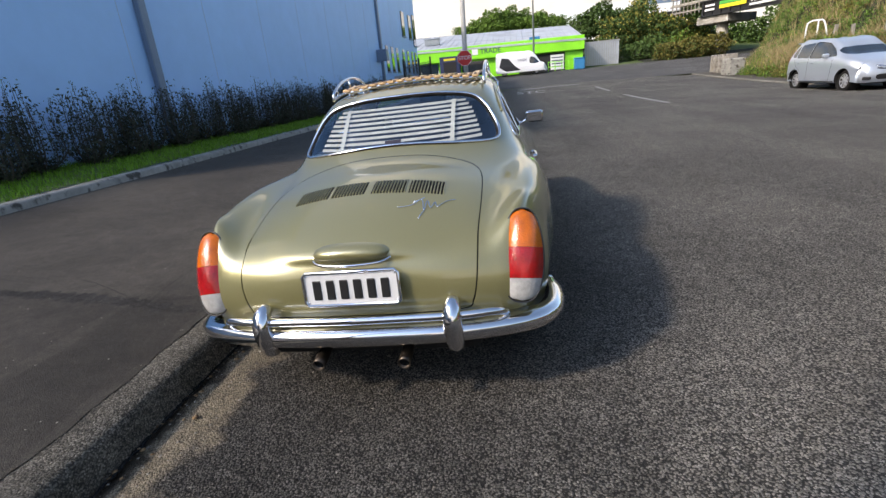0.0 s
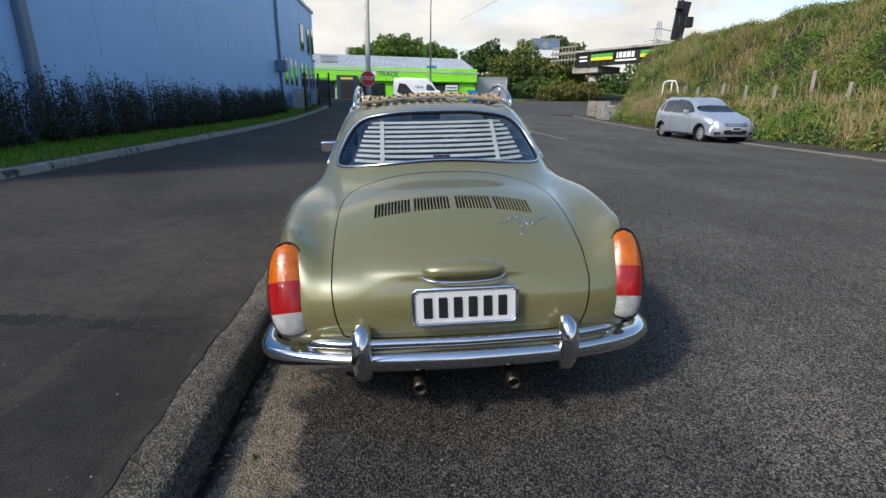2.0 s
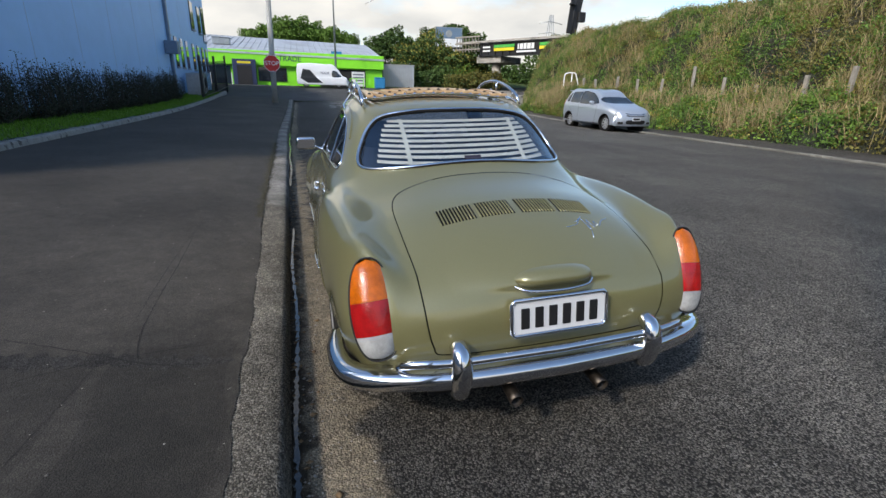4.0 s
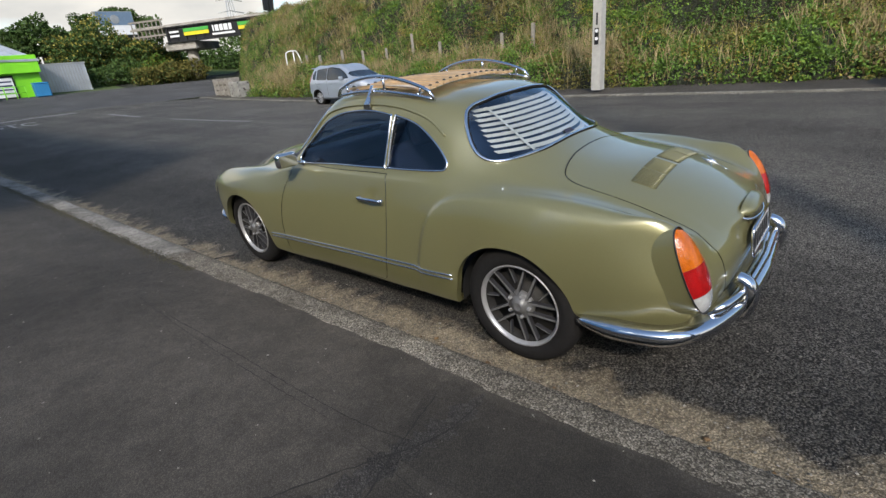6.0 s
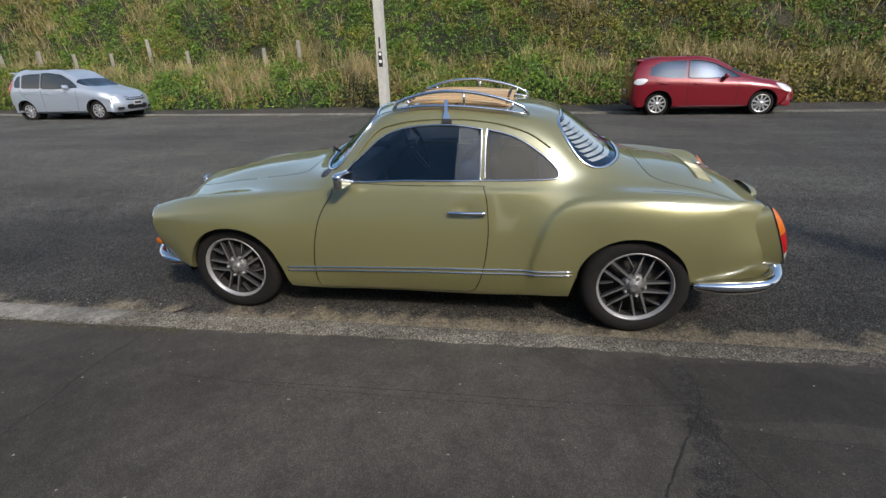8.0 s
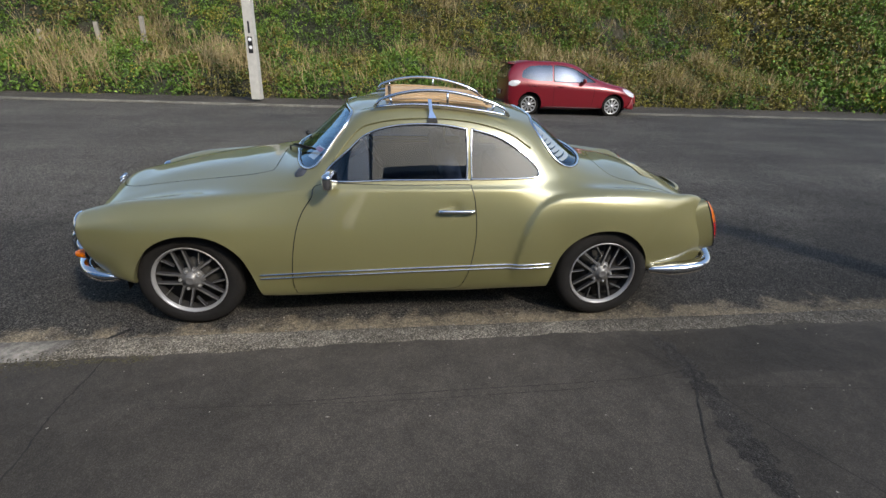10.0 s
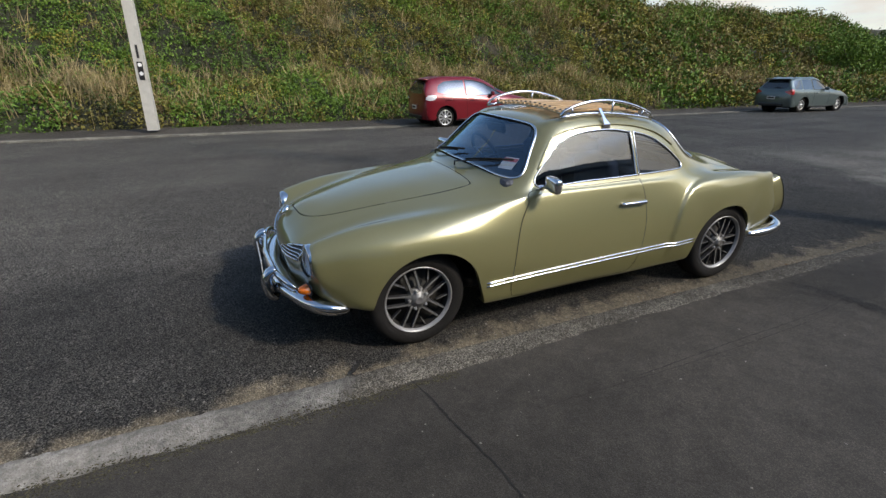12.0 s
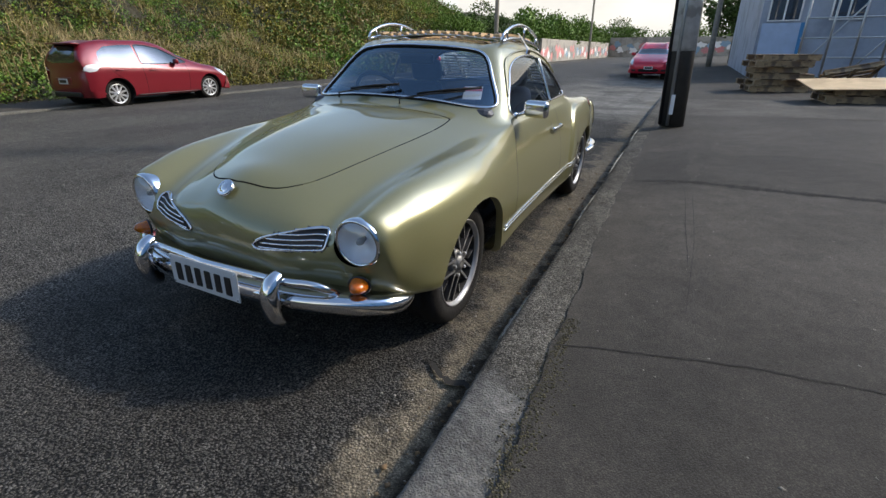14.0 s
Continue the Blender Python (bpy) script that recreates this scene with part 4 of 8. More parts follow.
def st(y1, *nodes):
    """One station from sill to centre; the first node is the tuck under the sill."""
    x, y, z = nodes[0]
    CP.append([(x - 0.10, y, z - 0.004), *nodes])


st(0, (.735, -.27, .31), (.74, -.34, .31), (.73, -.45, .32), (.69, -.56, .33), (.62, -.64, .34), (.50, -.69, .35), (.36, -.71, .355), (.18, -.72, .36), (0, -.725, .36))
st(0, (.74, -.25, .315), (.755, -.33, .36), (.745, -.47, .41), (.70, -.60, .43), (.61, -.69, .44), (.49, -.725, .44), (.36, -.74, .44), (.18, -.748, .44), (0, -.75, .44))
st(0, (.745, -.22, .315), (.765, -.28, .40), (.76, -.42, .50), (.71, -.575, .565), (.60, -.665, .60), (.49, -.70, .59), (.37, -.72, .59), (.18, -.73, .60), (0, -.735, .605))
st(0, (.75, -.19, .31), (.775, -.22, .42), (.77, -.33, .56), (.715, -.47, .685), (.61, -.585, .735), (.50, -.635, .66), (.38, -.655, .655), (.19, -.675, .665), (0, -.685, .67))
st(0, (.755, -.15, .30), (.785, -.16, .44), (.785, -.22, .58), (.73, -.33, .725), (.635, -.40, .772), (.52, -.47, .715), (.42, -.49, .729), (.21, -.51, .755), (0, -.52, .761))
st(0, (.76, -.10, .28), (.79, -.10, .44), (.79, -.12, .60), (.735, -.17, .74), (.65, -.22, .795), (.53, -.27, .765), (.44, -.28, .784), (.22, -.29, .822), (0, -.30, .831))
st(0, (.76, -.03, .26), (.795, -.02, .43), (.792, -.02, .60), (.735, -.03, .75), (.66, -.04, .805), (.55, -.05, .79), (.455, -.06, .815), (.23, -.06, .858), (0, -.06, .867))
st(0, (.755, .10, .24), (.79, .12, .42), (.788, .13, .59), (.735, .15, .745), (.67, .16, .80), (.585, .16, .82), (.49, .15, .865), (.26, .13, .925), (0, .12, .938))
st(0, (.745, .25, .225), (.775, .28, .39), (.775, .31, .56), (.73, .33, .72), (.675, .34, .785), (.61, .34, .845), (.525, .32, .93), (.30, .27, 1.02), (0, .24, 1.025))
st(0, (.73, .42, .212), (.757, .44, .34), (.76, .46, .50), (.725, .48, .68), (.675, .48, .785), (.635, .48, .845), (.53, .47, 1.02), (.32, .41, 1.115), (0, .37, 1.12))
st(0, (.71, .60, .200), (.745, .60, .31), (.752, .61, .45), (.722, .62, .65), (.675, .62, .79), (.64, .62, .84), (.525, .61, 1.075), (.32, .55, 1.165), (0, .52, 1.178))
st(0, (.70, .85, .185), (.745, .85, .30), (.75, .85, .43), (.722, .85, .63), (.675, .85, .79), (.64, .85, .84), (.52, .85, 1.12), (.31, .83, 1.19), (0, .82, 1.208))
st(0, (.70, 1.1, .185), (.745, 1.1, .30), (.75, 1.1, .43), (.722, 1.1, .63), (.675, 1.1, .79), (.64, 1.1, .84), (.515, 1.1, 1.14), (.31, 1.1, 1.198), (0, 1.1, 1.217))
st(0, (.70, 1.3, .185), (.747, 1.3, .30), (.752, 1.3, .43), (.724, 1.3, .63), (.675, 1.3, .79), (.64, 1.3, .84), (.51, 1.28, 1.135), (.31, 1.33, 1.192), (0, 1.36, 1.208))
st(0, (.705, 1.45, .185), (.75, 1.45, .30), (.755, 1.45, .43), (.728, 1.45, .63), (.677, 1.45, .79), (.64, 1.46, .84), (.51, 1.42, 1.11), (.32, 1.50, 1.165), (0, 1.545, 1.18))
st(0, (.71, 1.6, .185), (.752, 1.6, .30), (.758, 1.6, .44), (.73, 1.6, .64), (.68, 1.60, .785), (.645, 1.60, .835), (.55, 1.56, 1.01), (.33, 1.63, 1.06), (0, 1.68, 1.065))
st(0, (.72, 1.72, .185), (.755, 1.72, .31), (.762, 1.72, .45), (.733, 1.72, .64), (.685, 1.72, .78), (.65, 1.71, .82), (.575, 1.69, .90), (.35, 1.76, .945), (0, 1.81, .95))
st(0, (.73, 1.82, .19), (.76, 1.82, .32), (.768, 1.82, .46), (.736, 1.82, .645), (.685, 1.82, .775), (.64, 1.82, .80), (.53, 1.82, .85), (.30, 1.86, .878), (0, 1.90, .885))
st(0, (.745, 2.0, .20), (.77, 2.0, .34), (.777, 2.0, .49), (.74, 2.0, .66), (.68, 2.0, .755), (.59, 2.0, .785), (.44, 2.0, .825), (.22, 2.02, .855), (0, 2.03, .862))
st(0, (.755, 2.25, .24), (.785, 2.25, .40), (.787, 2.25, .55), (.738, 2.25, .69), (.66, 2.25, .75), (.55, 2.25, .758), (.42, 2.25, .785), (.22, 2.25, .825), (0, 2.25, .833))
st(0, (.75, 2.5, .27), (.775, 2.5, .42), (.775, 2.5, .56), (.72, 2.5, .68), (.63, 2.5, .735), (.51, 2.5, .715), (.39, 2.5, .74), (.21, 2.5, .785), (0, 2.5, .797))
st(0, (.735, 2.68, .29), (.75, 2.70, .41), (.745, 2.71, .54), (.695, 2.72, .655), (.60, 2.72, .71), (.47, 2.72, .66), (.36, 2.72, .685), (.19, 2.73, .73), (0, 2.74, .745))
st(0, (.71, 2.74, .30), (.715, 2.80, .40), (.705, 2.84, .52), (.665, 2.86, .625), (.58, 2.87, .67), (.45, 2.87, .605), (.34, 2.88, .63), (.18, 2.90, .67), (0, 2.92, .70))
st(0, (.695, 2.77, .305), (.69, 2.84, .38), (.685, 2.91, .48), (.655, 2.945, .59), (.578, 2.955, .635), (.44, 2.955, .56), (.33, 2.985, .575), (.17, 3.01, .59), (0, 3.025, .61))
st(0, (.685, 2.775, .305), (.675, 2.845, .35), (.662, 2.90, .42), (.63, 2.942, .50), (.565, 2.966, .50), (.44, 2.99, .48), (.32, 3.02, .49), (.165, 3.04, .50), (0, 3.05, .51))
st(0, (.675, 2.775, .303), (.66, 2.84, .32), (.64, 2.89, .36), (.605, 2.928, .40), (.55, 2.955, .41), (.43, 2.985, .41), (.31, 3.02, .41), (.16, 3.03, .415), (0, 3.035, .42))
st(0, (.66, 2.77, .295), (.64, 2.825, .30), (.61, 2.865, .305), (.575, 2.90, .31), (.51, 2.925, .315), (.41, 2.95, .315), (.30, 2.98, .315), (.15, 2.985, .315), (0, 2.99, .315))
# the rear wings draw in below the waist
for row in CP[:10]:
    for k in range(1, 5):
        x, y, z = row[k]
        cut = float(np.interp(y, [-.7, -.3, -.05, .30, .46], [.02, .045, .033, .018, 0])) * float(np.interp(z, [.70, .82], [1, 0]))
        row[k] = (x - cut, y, z)
        x, y, z = row[k]
        pull = .028 * float(np.interp(x, [.50, .60], [0, 1])) * float(np.interp(y, [-.66, -.45, -.20], [1, .7, 0]))
        row[k] = (x, y + pull, z)
    row[0] = (row[1][0] - .10, row[1][1], row[1][2] - .004)
skin = Skin(CP, 0.022)
HAUNCH = bez([(.60, .20), (.60, .38), (.575, .50), (.545, .60), (.49, .70), (.40, .765), (.26, .795), (0, .805), (-.3, .78), (-.6, .73)], 1500)
# a soft ledge across the tail, level with the plate lamp
ridge_x = np.interp(np.abs(skin.G[:, :, 0]), [0, .15, .36], [1, 1, 0])
ridge_z = skin.G[:, :, 2] - .640
ridge = ridge_x * np.where(ridge_z > 0, np.exp(-(ridge_z / .045) ** 2), np.exp(-(ridge_z / .016) ** 2)) * (skin.G[:, :, 1] < -.45)
skin.G[:, :, 1] -= .017 * ridge
skin.G[:, :, 2] += .003 * ridge
skin.swell(HAUNCH, np.vstack([HAUNCH, [(-1.2, .7), (-1.2, .1), (.6, .1)]]), .017, .035, .16)
dent = np.exp(-((skin.G[:, :, 1] - .935) / .042) ** 2 - ((skin.G[:, :, 2] - .697) / .022) ** 2) * (skin.G[:, :, 0] > .5)
skin.G[:, :, 0] -= .014 * dent
skin.pad_grid()
CV = skin.kv
CU = skin.ku


def outline(pts, axes, u, v, step=0.014, closed=True):
    """A drawn outline on the skin: smooth curve through pts, in two of the car's coordinates."""
    return skin.find(resample(bez(pts, 12 * len(pts), closed), step, closed), axes, u, v)


def to_centre(P):
    """A half outline closed past the centre line."""
    P = P.copy()
    P[0, 1] = P[-1, 1] = CV[9]
    return np.vstack([P, [[P[-1][0], CV[9] + 0.05], [P[0][0], CV[9] + 0.05]]])


cab = (CU[8], CU[17])
side_v = (CV[5], CV[7] + 0.06)
low_v = (0, CV[6])
L = {}
L["door_glass"] = outline([(1.635, .848), (1.50, 1.005), (1.40, 1.078), (1.25, 1.118), (1.05, 1.128), (.885, 1.108), (.868, 1.09), (.868, .865), (.885, .85), (1.25, .845)], (1, 2), cab, side_v)
L["quarter_glass"] = outline([(.842, 1.09), (.82, 1.10), (.68, 1.062), (.55, .985), (.465, .91), (.455, .875), (.50, .860), (.82, .852), (.842, .868)], (1, 2), cab, side_v)
half = lambda P, axes, u, v: skin.find(resample(bez(P, 60), 0.014), axes, u, v)
ws = half([(0, 1.172), (.20, 1.168), (.36, 1.152), (.435, 1.115), (.50, 1.02), (.565, .915), (.565, .885), (.50, .882), (.30, .904), (.15, .9125), (.05, .915), (0, .915)], (0, 2), (CU[13], CU[17] + 0.03), (CV[6], CV[9]))
L["windscreen"] = to_centre(ws)
bl = half([(0, 1.150), (.08, 1.150), (.22, 1.145), (.38, 1.12), (.455, 1.07), (.51, .98), (.53, .915), (.50, .893), (.36, .904), (.18, .920), (.06, .9255), (0, .926)], (0, 2), (CU[7] - 0.05, CU[11]), (CV[6], CV[9]))
L["backlight"] = to_centre(bl)
door_loop = outline([(1.655, .826), (1.715, .76), (1.775, .665), (1.812, .53), (1.835, .33), (1.825, .24), (1.775, .208), (1.4, .205), (1.0, .212), (.905, .222), (.868, .27), (.835, .38), (.815, .52), (.812, .62), (.824, .75), (.845, .815), (.87, .826), (1.25, .822)], (1, 2), (CU[9], CU[18]), low_v)
L["door"], L["door_in"] = door_loop, inset(door_loop, 0.005)
bon = half([(0, 1.945), (.25, 1.94), (.395, 1.945), (.43, 1.98), (.415, 2.2), (.355, 2.5), (.28, 2.75), (.215, 2.86), (.13, 2.915), (0, 2.938)], (0, 1), (CU[17], CU[23]), (CV[5], CV[9]))
L["bonnet"] = to_centre(bon)
L["bonnet_in"] = to_centre(inset(L["bonnet"], 0.005)[:len(bon)])
lid_top = half([(0, .005), (.20, -.005), (.36, -.035), (.43, -.085), (.460, -.2), (.466, -.4), (.460, -.62)], (0, 1), (CU[3] - 0.02, CU[8]), (CV[5], CV[9]))
lid_back = half([(.458, .60), (.450, .52), (.432, .45), (.40, .418), (.2, .41), (0, .41)], (0, 2), (0, CU[3]), (CV[5], CV[9]))
lid = np.vstack([lid_top, lid_back])
L["lid"] = to_centre(lid)
L["lid_in"] = to_centre(inset(L["lid"], 0.005)[:len(lid)])


def arch(pts, u):
    """A wheel opening, run out under the sill."""
    P = skin.find(resample(bez(pts, 80), 0.014), (1, 2), u, low_v)
    return np.vstack([[[P[0][0], -0.05]], P, [[P[-1][0], -0.05]]])


L["arch_rear"] = arch([(.372, .19), (.360, .26), (.340, .34), (.315, .43), (.255, .51), (.165, .568), (.06, .588), (-.055, .572), (-.155, .508), (-.218, .428), (-.248, .345), (-.255, .29)], (0, CU[10]))
L["arch_front"] = arch([(2.665, .27), (2.655, .33), (2.615, .425), (2.54, .515), (2.43, .568), (2.30, .577), (2.185, .542), (2.095, .462), (2.05, .36), (2.02, .26), (1.995, .185)], (CU[17], CU[24]))
# vent slots in the engine lid, four groups
slots = []
for g0 in (-.308, -.150, .008, .166):
    for k in range(11):
        x = g0 + 0.006 + k * 0.0132
        if x + 0.006 > 0.004:
            slots.append(x)
for k, x in enumerate(slots):
    back = -.415 - 0.02 * abs(x)
    L["slot%d" % k] = skin.find([(x, back), (x + .0076, back), (x + .0076, back + .055), (x + .0076, back + .105), (x, back + .105), (x, back + .055)], (0, 1), (CU[3], CU[7]), (CV[6], CV[9] - 1e-4))
L["lamp_hole"] = skin.find([(.562 + .084 * math.cos(a), .552 + .084 * math.sin(a)) for a in np.linspace(0, 2 * math.pi, 36, endpoint=False)], (0, 2), (CU[21], CU[26]), (CV[3], CV[7]))
skin.cut(L)
I = skin.inside
glass = I["door_glass"] | I["quarter_glass"] | I["windscreen"] | I["backlight"]
arches = I["arch_rear"] | I["arch_front"] | I["lamp_hole"]
slot = np.zeros(len(skin.F), bool)
for k in range(len(slots)):
    slot |= I["slot%d" % k]
panel = I["door"] | I["bonnet"] | I["lid"]


def skin_part(name, mask, material, parent, offset=0.0, sides=(1, -1), label=""):
    v, f, n = skin.piece(mask, offset, sides)
    return mesh_ob(name, v, f, material, parent, label, smooth=True, normals=n)


def flat_glass(name, mask, material, parent, side, label):
    """Side glass eased towards its own plane, as plate glass is."""
    v, f, n = skin.piece(mask, -0.006, (side,))
    c = v.mean(0)
    nn = np.linalg.svd(v - c)[2][2]
    nn *= np.sign(nn[0] * side)
    bow = -.010 * (((v - c) ** 2).sum(1) / .2)
    v2 = v - np.outer(.85 * ((v - c) @ nn) - bow * .3, nn)
    n2 = n * .10 + nn * .90
    n2 /= np.linalg.norm(n2, axis=1)[:, None]
    return mesh_ob(name, v2, f, material, parent, label, smooth=True, normals=n2)


body = skin_part("body", ~glass & ~arches & ~panel, M_PAINT, coupe, label="olive gold metallic painted body shell")
# near-black strips sunk into the shut lines to paint their shade
skin_part("bonnet_gap", I["bonnet"] & ~I["bonnet_in"], M_DARK, body, -0.010)
skin_part("lid_gap", I["lid"] & ~I["lid_in"], M_DARK, body, -0.010)
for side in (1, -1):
    skin_part("door_edge_gap", I["door"] & ~I["door_in"], M_DARK, body, -0.010, (side,))
bonnet = skin_part("bonnet", I["bonnet_in"], M_PAINT, coupe)
engine_lid = skin_part("engine_lid", I["lid_in"] & ~slot, M_PAINT, coupe, label="olive gold engine lid with four groups of vent slots")
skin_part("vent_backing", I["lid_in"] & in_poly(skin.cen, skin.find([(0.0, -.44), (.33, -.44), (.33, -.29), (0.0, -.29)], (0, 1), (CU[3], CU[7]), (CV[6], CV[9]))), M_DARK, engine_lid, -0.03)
for x in slots:
    lv = skin.find([(x + .0104, -.415 - .02 * x + d) for d in np.linspace(.002, .103, 6)], (0, 1), (CU[3], CU[7]), (CV[6], CV[9] - 1e-4))
    LP = skin.at(lv) + skin.normal(lv) * .0022
    for side in (1, -1):
        tube("louvre", LP * (side, 1, 1), .0028, M_PAINT, engine_lid, 6)
skin_part("windscreen", I["windscreen"], M_GLASS_F, coupe, -0.004, label="clear curved windscreen")
skin_part("rear_window", I["backlight"], M_GLASS, coupe, -0.004)


def seam(name, poly, radius, material, parent, side, lift=0.0, closed=True, flat=1.0, seg=8):
    """A moulding that follows an outline on the skin."""
    P = skin.at(poly) + skin.normal(poly) * lift
    P = P * (side, 1, 1)
    return tube(name, P, radius, material, parent, seg, closed)


def both_ways(poly):
    """A half outline continued over the centre line to the other side."""
    P = skin.at(poly) + skin.normal(poly) * 0.002
    P = resample(P, 0.014)
    return np.vstack([P, (P * (-1, 1, 1))[::-1][1:-1]])


for nm, poly in (("windscreen_trim", ws), ("rear_window_trim", bl)):
    ring = both_ways(poly)
    tube(nm, ring, 0.0085, M_CHROME, coupe, 8, True, "bright chrome window moulding")
    tube(nm.replace("trim", "rubber"), ring * (0.985, 1, 1) + (0, 0, -0.004), 0.011, M_RUBBER, coupe, 6, True)
for side in (1, -1):
    door = skin_part("door", I["door_in"], M_PAINT, coupe, 0.0, (side,))
    flat_glass("door_glass", I["door_glass"], M_GLASS_T, door, side, "dark glossy side window")
    seam("window_trim", L["door_glass"], 0.0056, M_CHROME, door, side, 0.001)
    flat_glass("quarter_glass", I["quarter_glass"], M_GLASS_T, coupe, side, "dark glossy quarter window")
    seam("quarter_trim", L["quarter_glass"], 0.0056, M_CHROME, coupe, side, 0.001)
    # recessed arch lips
    for nm in ("arch_rear", "arch_front"):
        P = skin.at(L[nm][1:-1]) * (side, 1, 1)
        Q = P - np.array((side * 0.035, 0, 0))
        n = len(P)
        mesh_ob("wheel_arch_lip", np.vstack([P, Q]), [(i, i + 1, n + i + 1, n + i) for i in range(n - 1)], M_PAINT, body, smooth=True)
    # gutter rail along the roof side
    gut = skin.find(resample(bez([(1.60, .93), (1.47, 1.085), (1.36, 1.130), (1.2, 1.152), (1.0, 1.156), (.8, 1.135), (.62, 1.085), (.50, 1.01)], 40), 0.02), (1, 2), (CU[8] - .05, CU[17]), (CV[6], CV[8]))
    seam("roof_gutter", gut, 0.006, M_PAINT, body, side, 0.003, False)
    # twin bright strips along the sill
    for z0, r in ((0.3755, .0048), (0.3525, .0048)):
        ln = skin.find([(y, z0 - (y - .85) * 0.027) for y in np.linspace(2.005, .36, 60)], (1, 2), (CU[8], CU[18] + .05), (CV[1], CV[4]))
        seam("side_moulding", ln, r, M_CHROME, coupe, side, 0.003, False)
    # door handle in its scoop
    hp = skin.at(skin.find([(1.02, .690), (.93, .690), (.84, .690)], (1, 2), cab, low_v)) * (side, 1, 1)
    hp[1] = (hp[0] + hp[2]) / 2
    off = np.array((side * 0.028, 0, 0.004))
    hv, hf = tube_data(bez([hp[0] + off * 0.1, hp[0] + off * 0.9, hp[1] + off * 1.1, hp[2] + off], 24), 0.0085, 8, False, 1.3)
    bv = lathe_data([(0.0, .016), (.010, .016), (.013, .010), (.013, -.004)], 12, Matrix.Translation(Vector(hp[2] + np.array((side * .014, 0, .002)))) @ Matrix.Rotation(side * math.pi / 2, 4, 'Y'))
    mesh_ob("door_handle", *join_data([(hv, hf), bv]), M_CHROME, door, "chrome lever handle", smooth=True)


# lamps
def lens(name, c, axis_long, out, half_l, half_w, lo, hi, bulge, material, parent, sharp=0.75):
    """A slice lo..hi of a tall egg-shaped lens."""
    d = Vector(axis_long).normalized()
    o = Vector(out)
    o = (o - d * o.dot(d)).normalized()
    s = d.cross(o)
    V, F = [], []
    nh, nw = 10, 10
    for i in range(nh + 1):
        h = lo + (hi - lo) * i / nh
        hh = max(1 - h * h, 0.0)
        w = half_w * hh ** (0.5 * sharp) * (1 - 0.10 * h)
        for j in range(nw + 1):
            k = -1 + 2 * j / nw
            V.append(Vector(c) + d * (h * half_l) + s * (w * k) + o * (bulge * (hh ** 0.6) * (1 - abs(k) ** 2.6)))
    for i in range(nh):
        for j in range(nw):
            a = i * (nw + 1) + j
            F.append((a, a + 1, a + nw + 2, a + nw + 1))
    return mesh_ob(name, V, F, material, parent, smooth=True)


def egg(c, axis_long, out, half_l, half_w, n=40, sharp=0.75, lift=0.0):
    d = Vector(axis_long).normalized()
    o = Vector(out)
    o = (o - d * o.dot(d)).normalized()
    s = d.cross(o)
    P = []
    for i in range(n):
        a = 2 * math.pi * i / n
        h = math.sin(a)
        w = half_w * max(1 - h * h, 0) ** (0.5 * sharp) * (1 - 0.10 * h) * (1 if math.cos(a) >= 0 else -1)
        P.append(Vector(c) + d * (h * half_l) + s * w + o * lift)
    return P


M_HEADGLASS = glassy("headlamp_glass", (0.93, 0.95, 0.97), 0.03, ior=2.0)
M_REFL = mat("lamp_reflector", (0.85, 0.87, 0.90), 0.4, 0.2, var=0.1, scale=60)
M_AMBER = mat("amber_lens", (0.48, 0.105, 0.003), 0.12, var=0.35, scale=22, bump=0.45, bscale=150, coat=0.5, dist=0.004)
M_REDLENS = mat("red_lens", (0.30, 0.005, 0.006), 0.12, var=0.35, scale=22, bump=0.45, bscale=150, coat=0.5, dist=0.004)
M_CLEARLENS = mat("clear_lens", (0.36, 0.36, 0.35), 0.12, var=0.35, scale=22, bump=0.45, bscale=150, coat=0.5, dist=0.004)
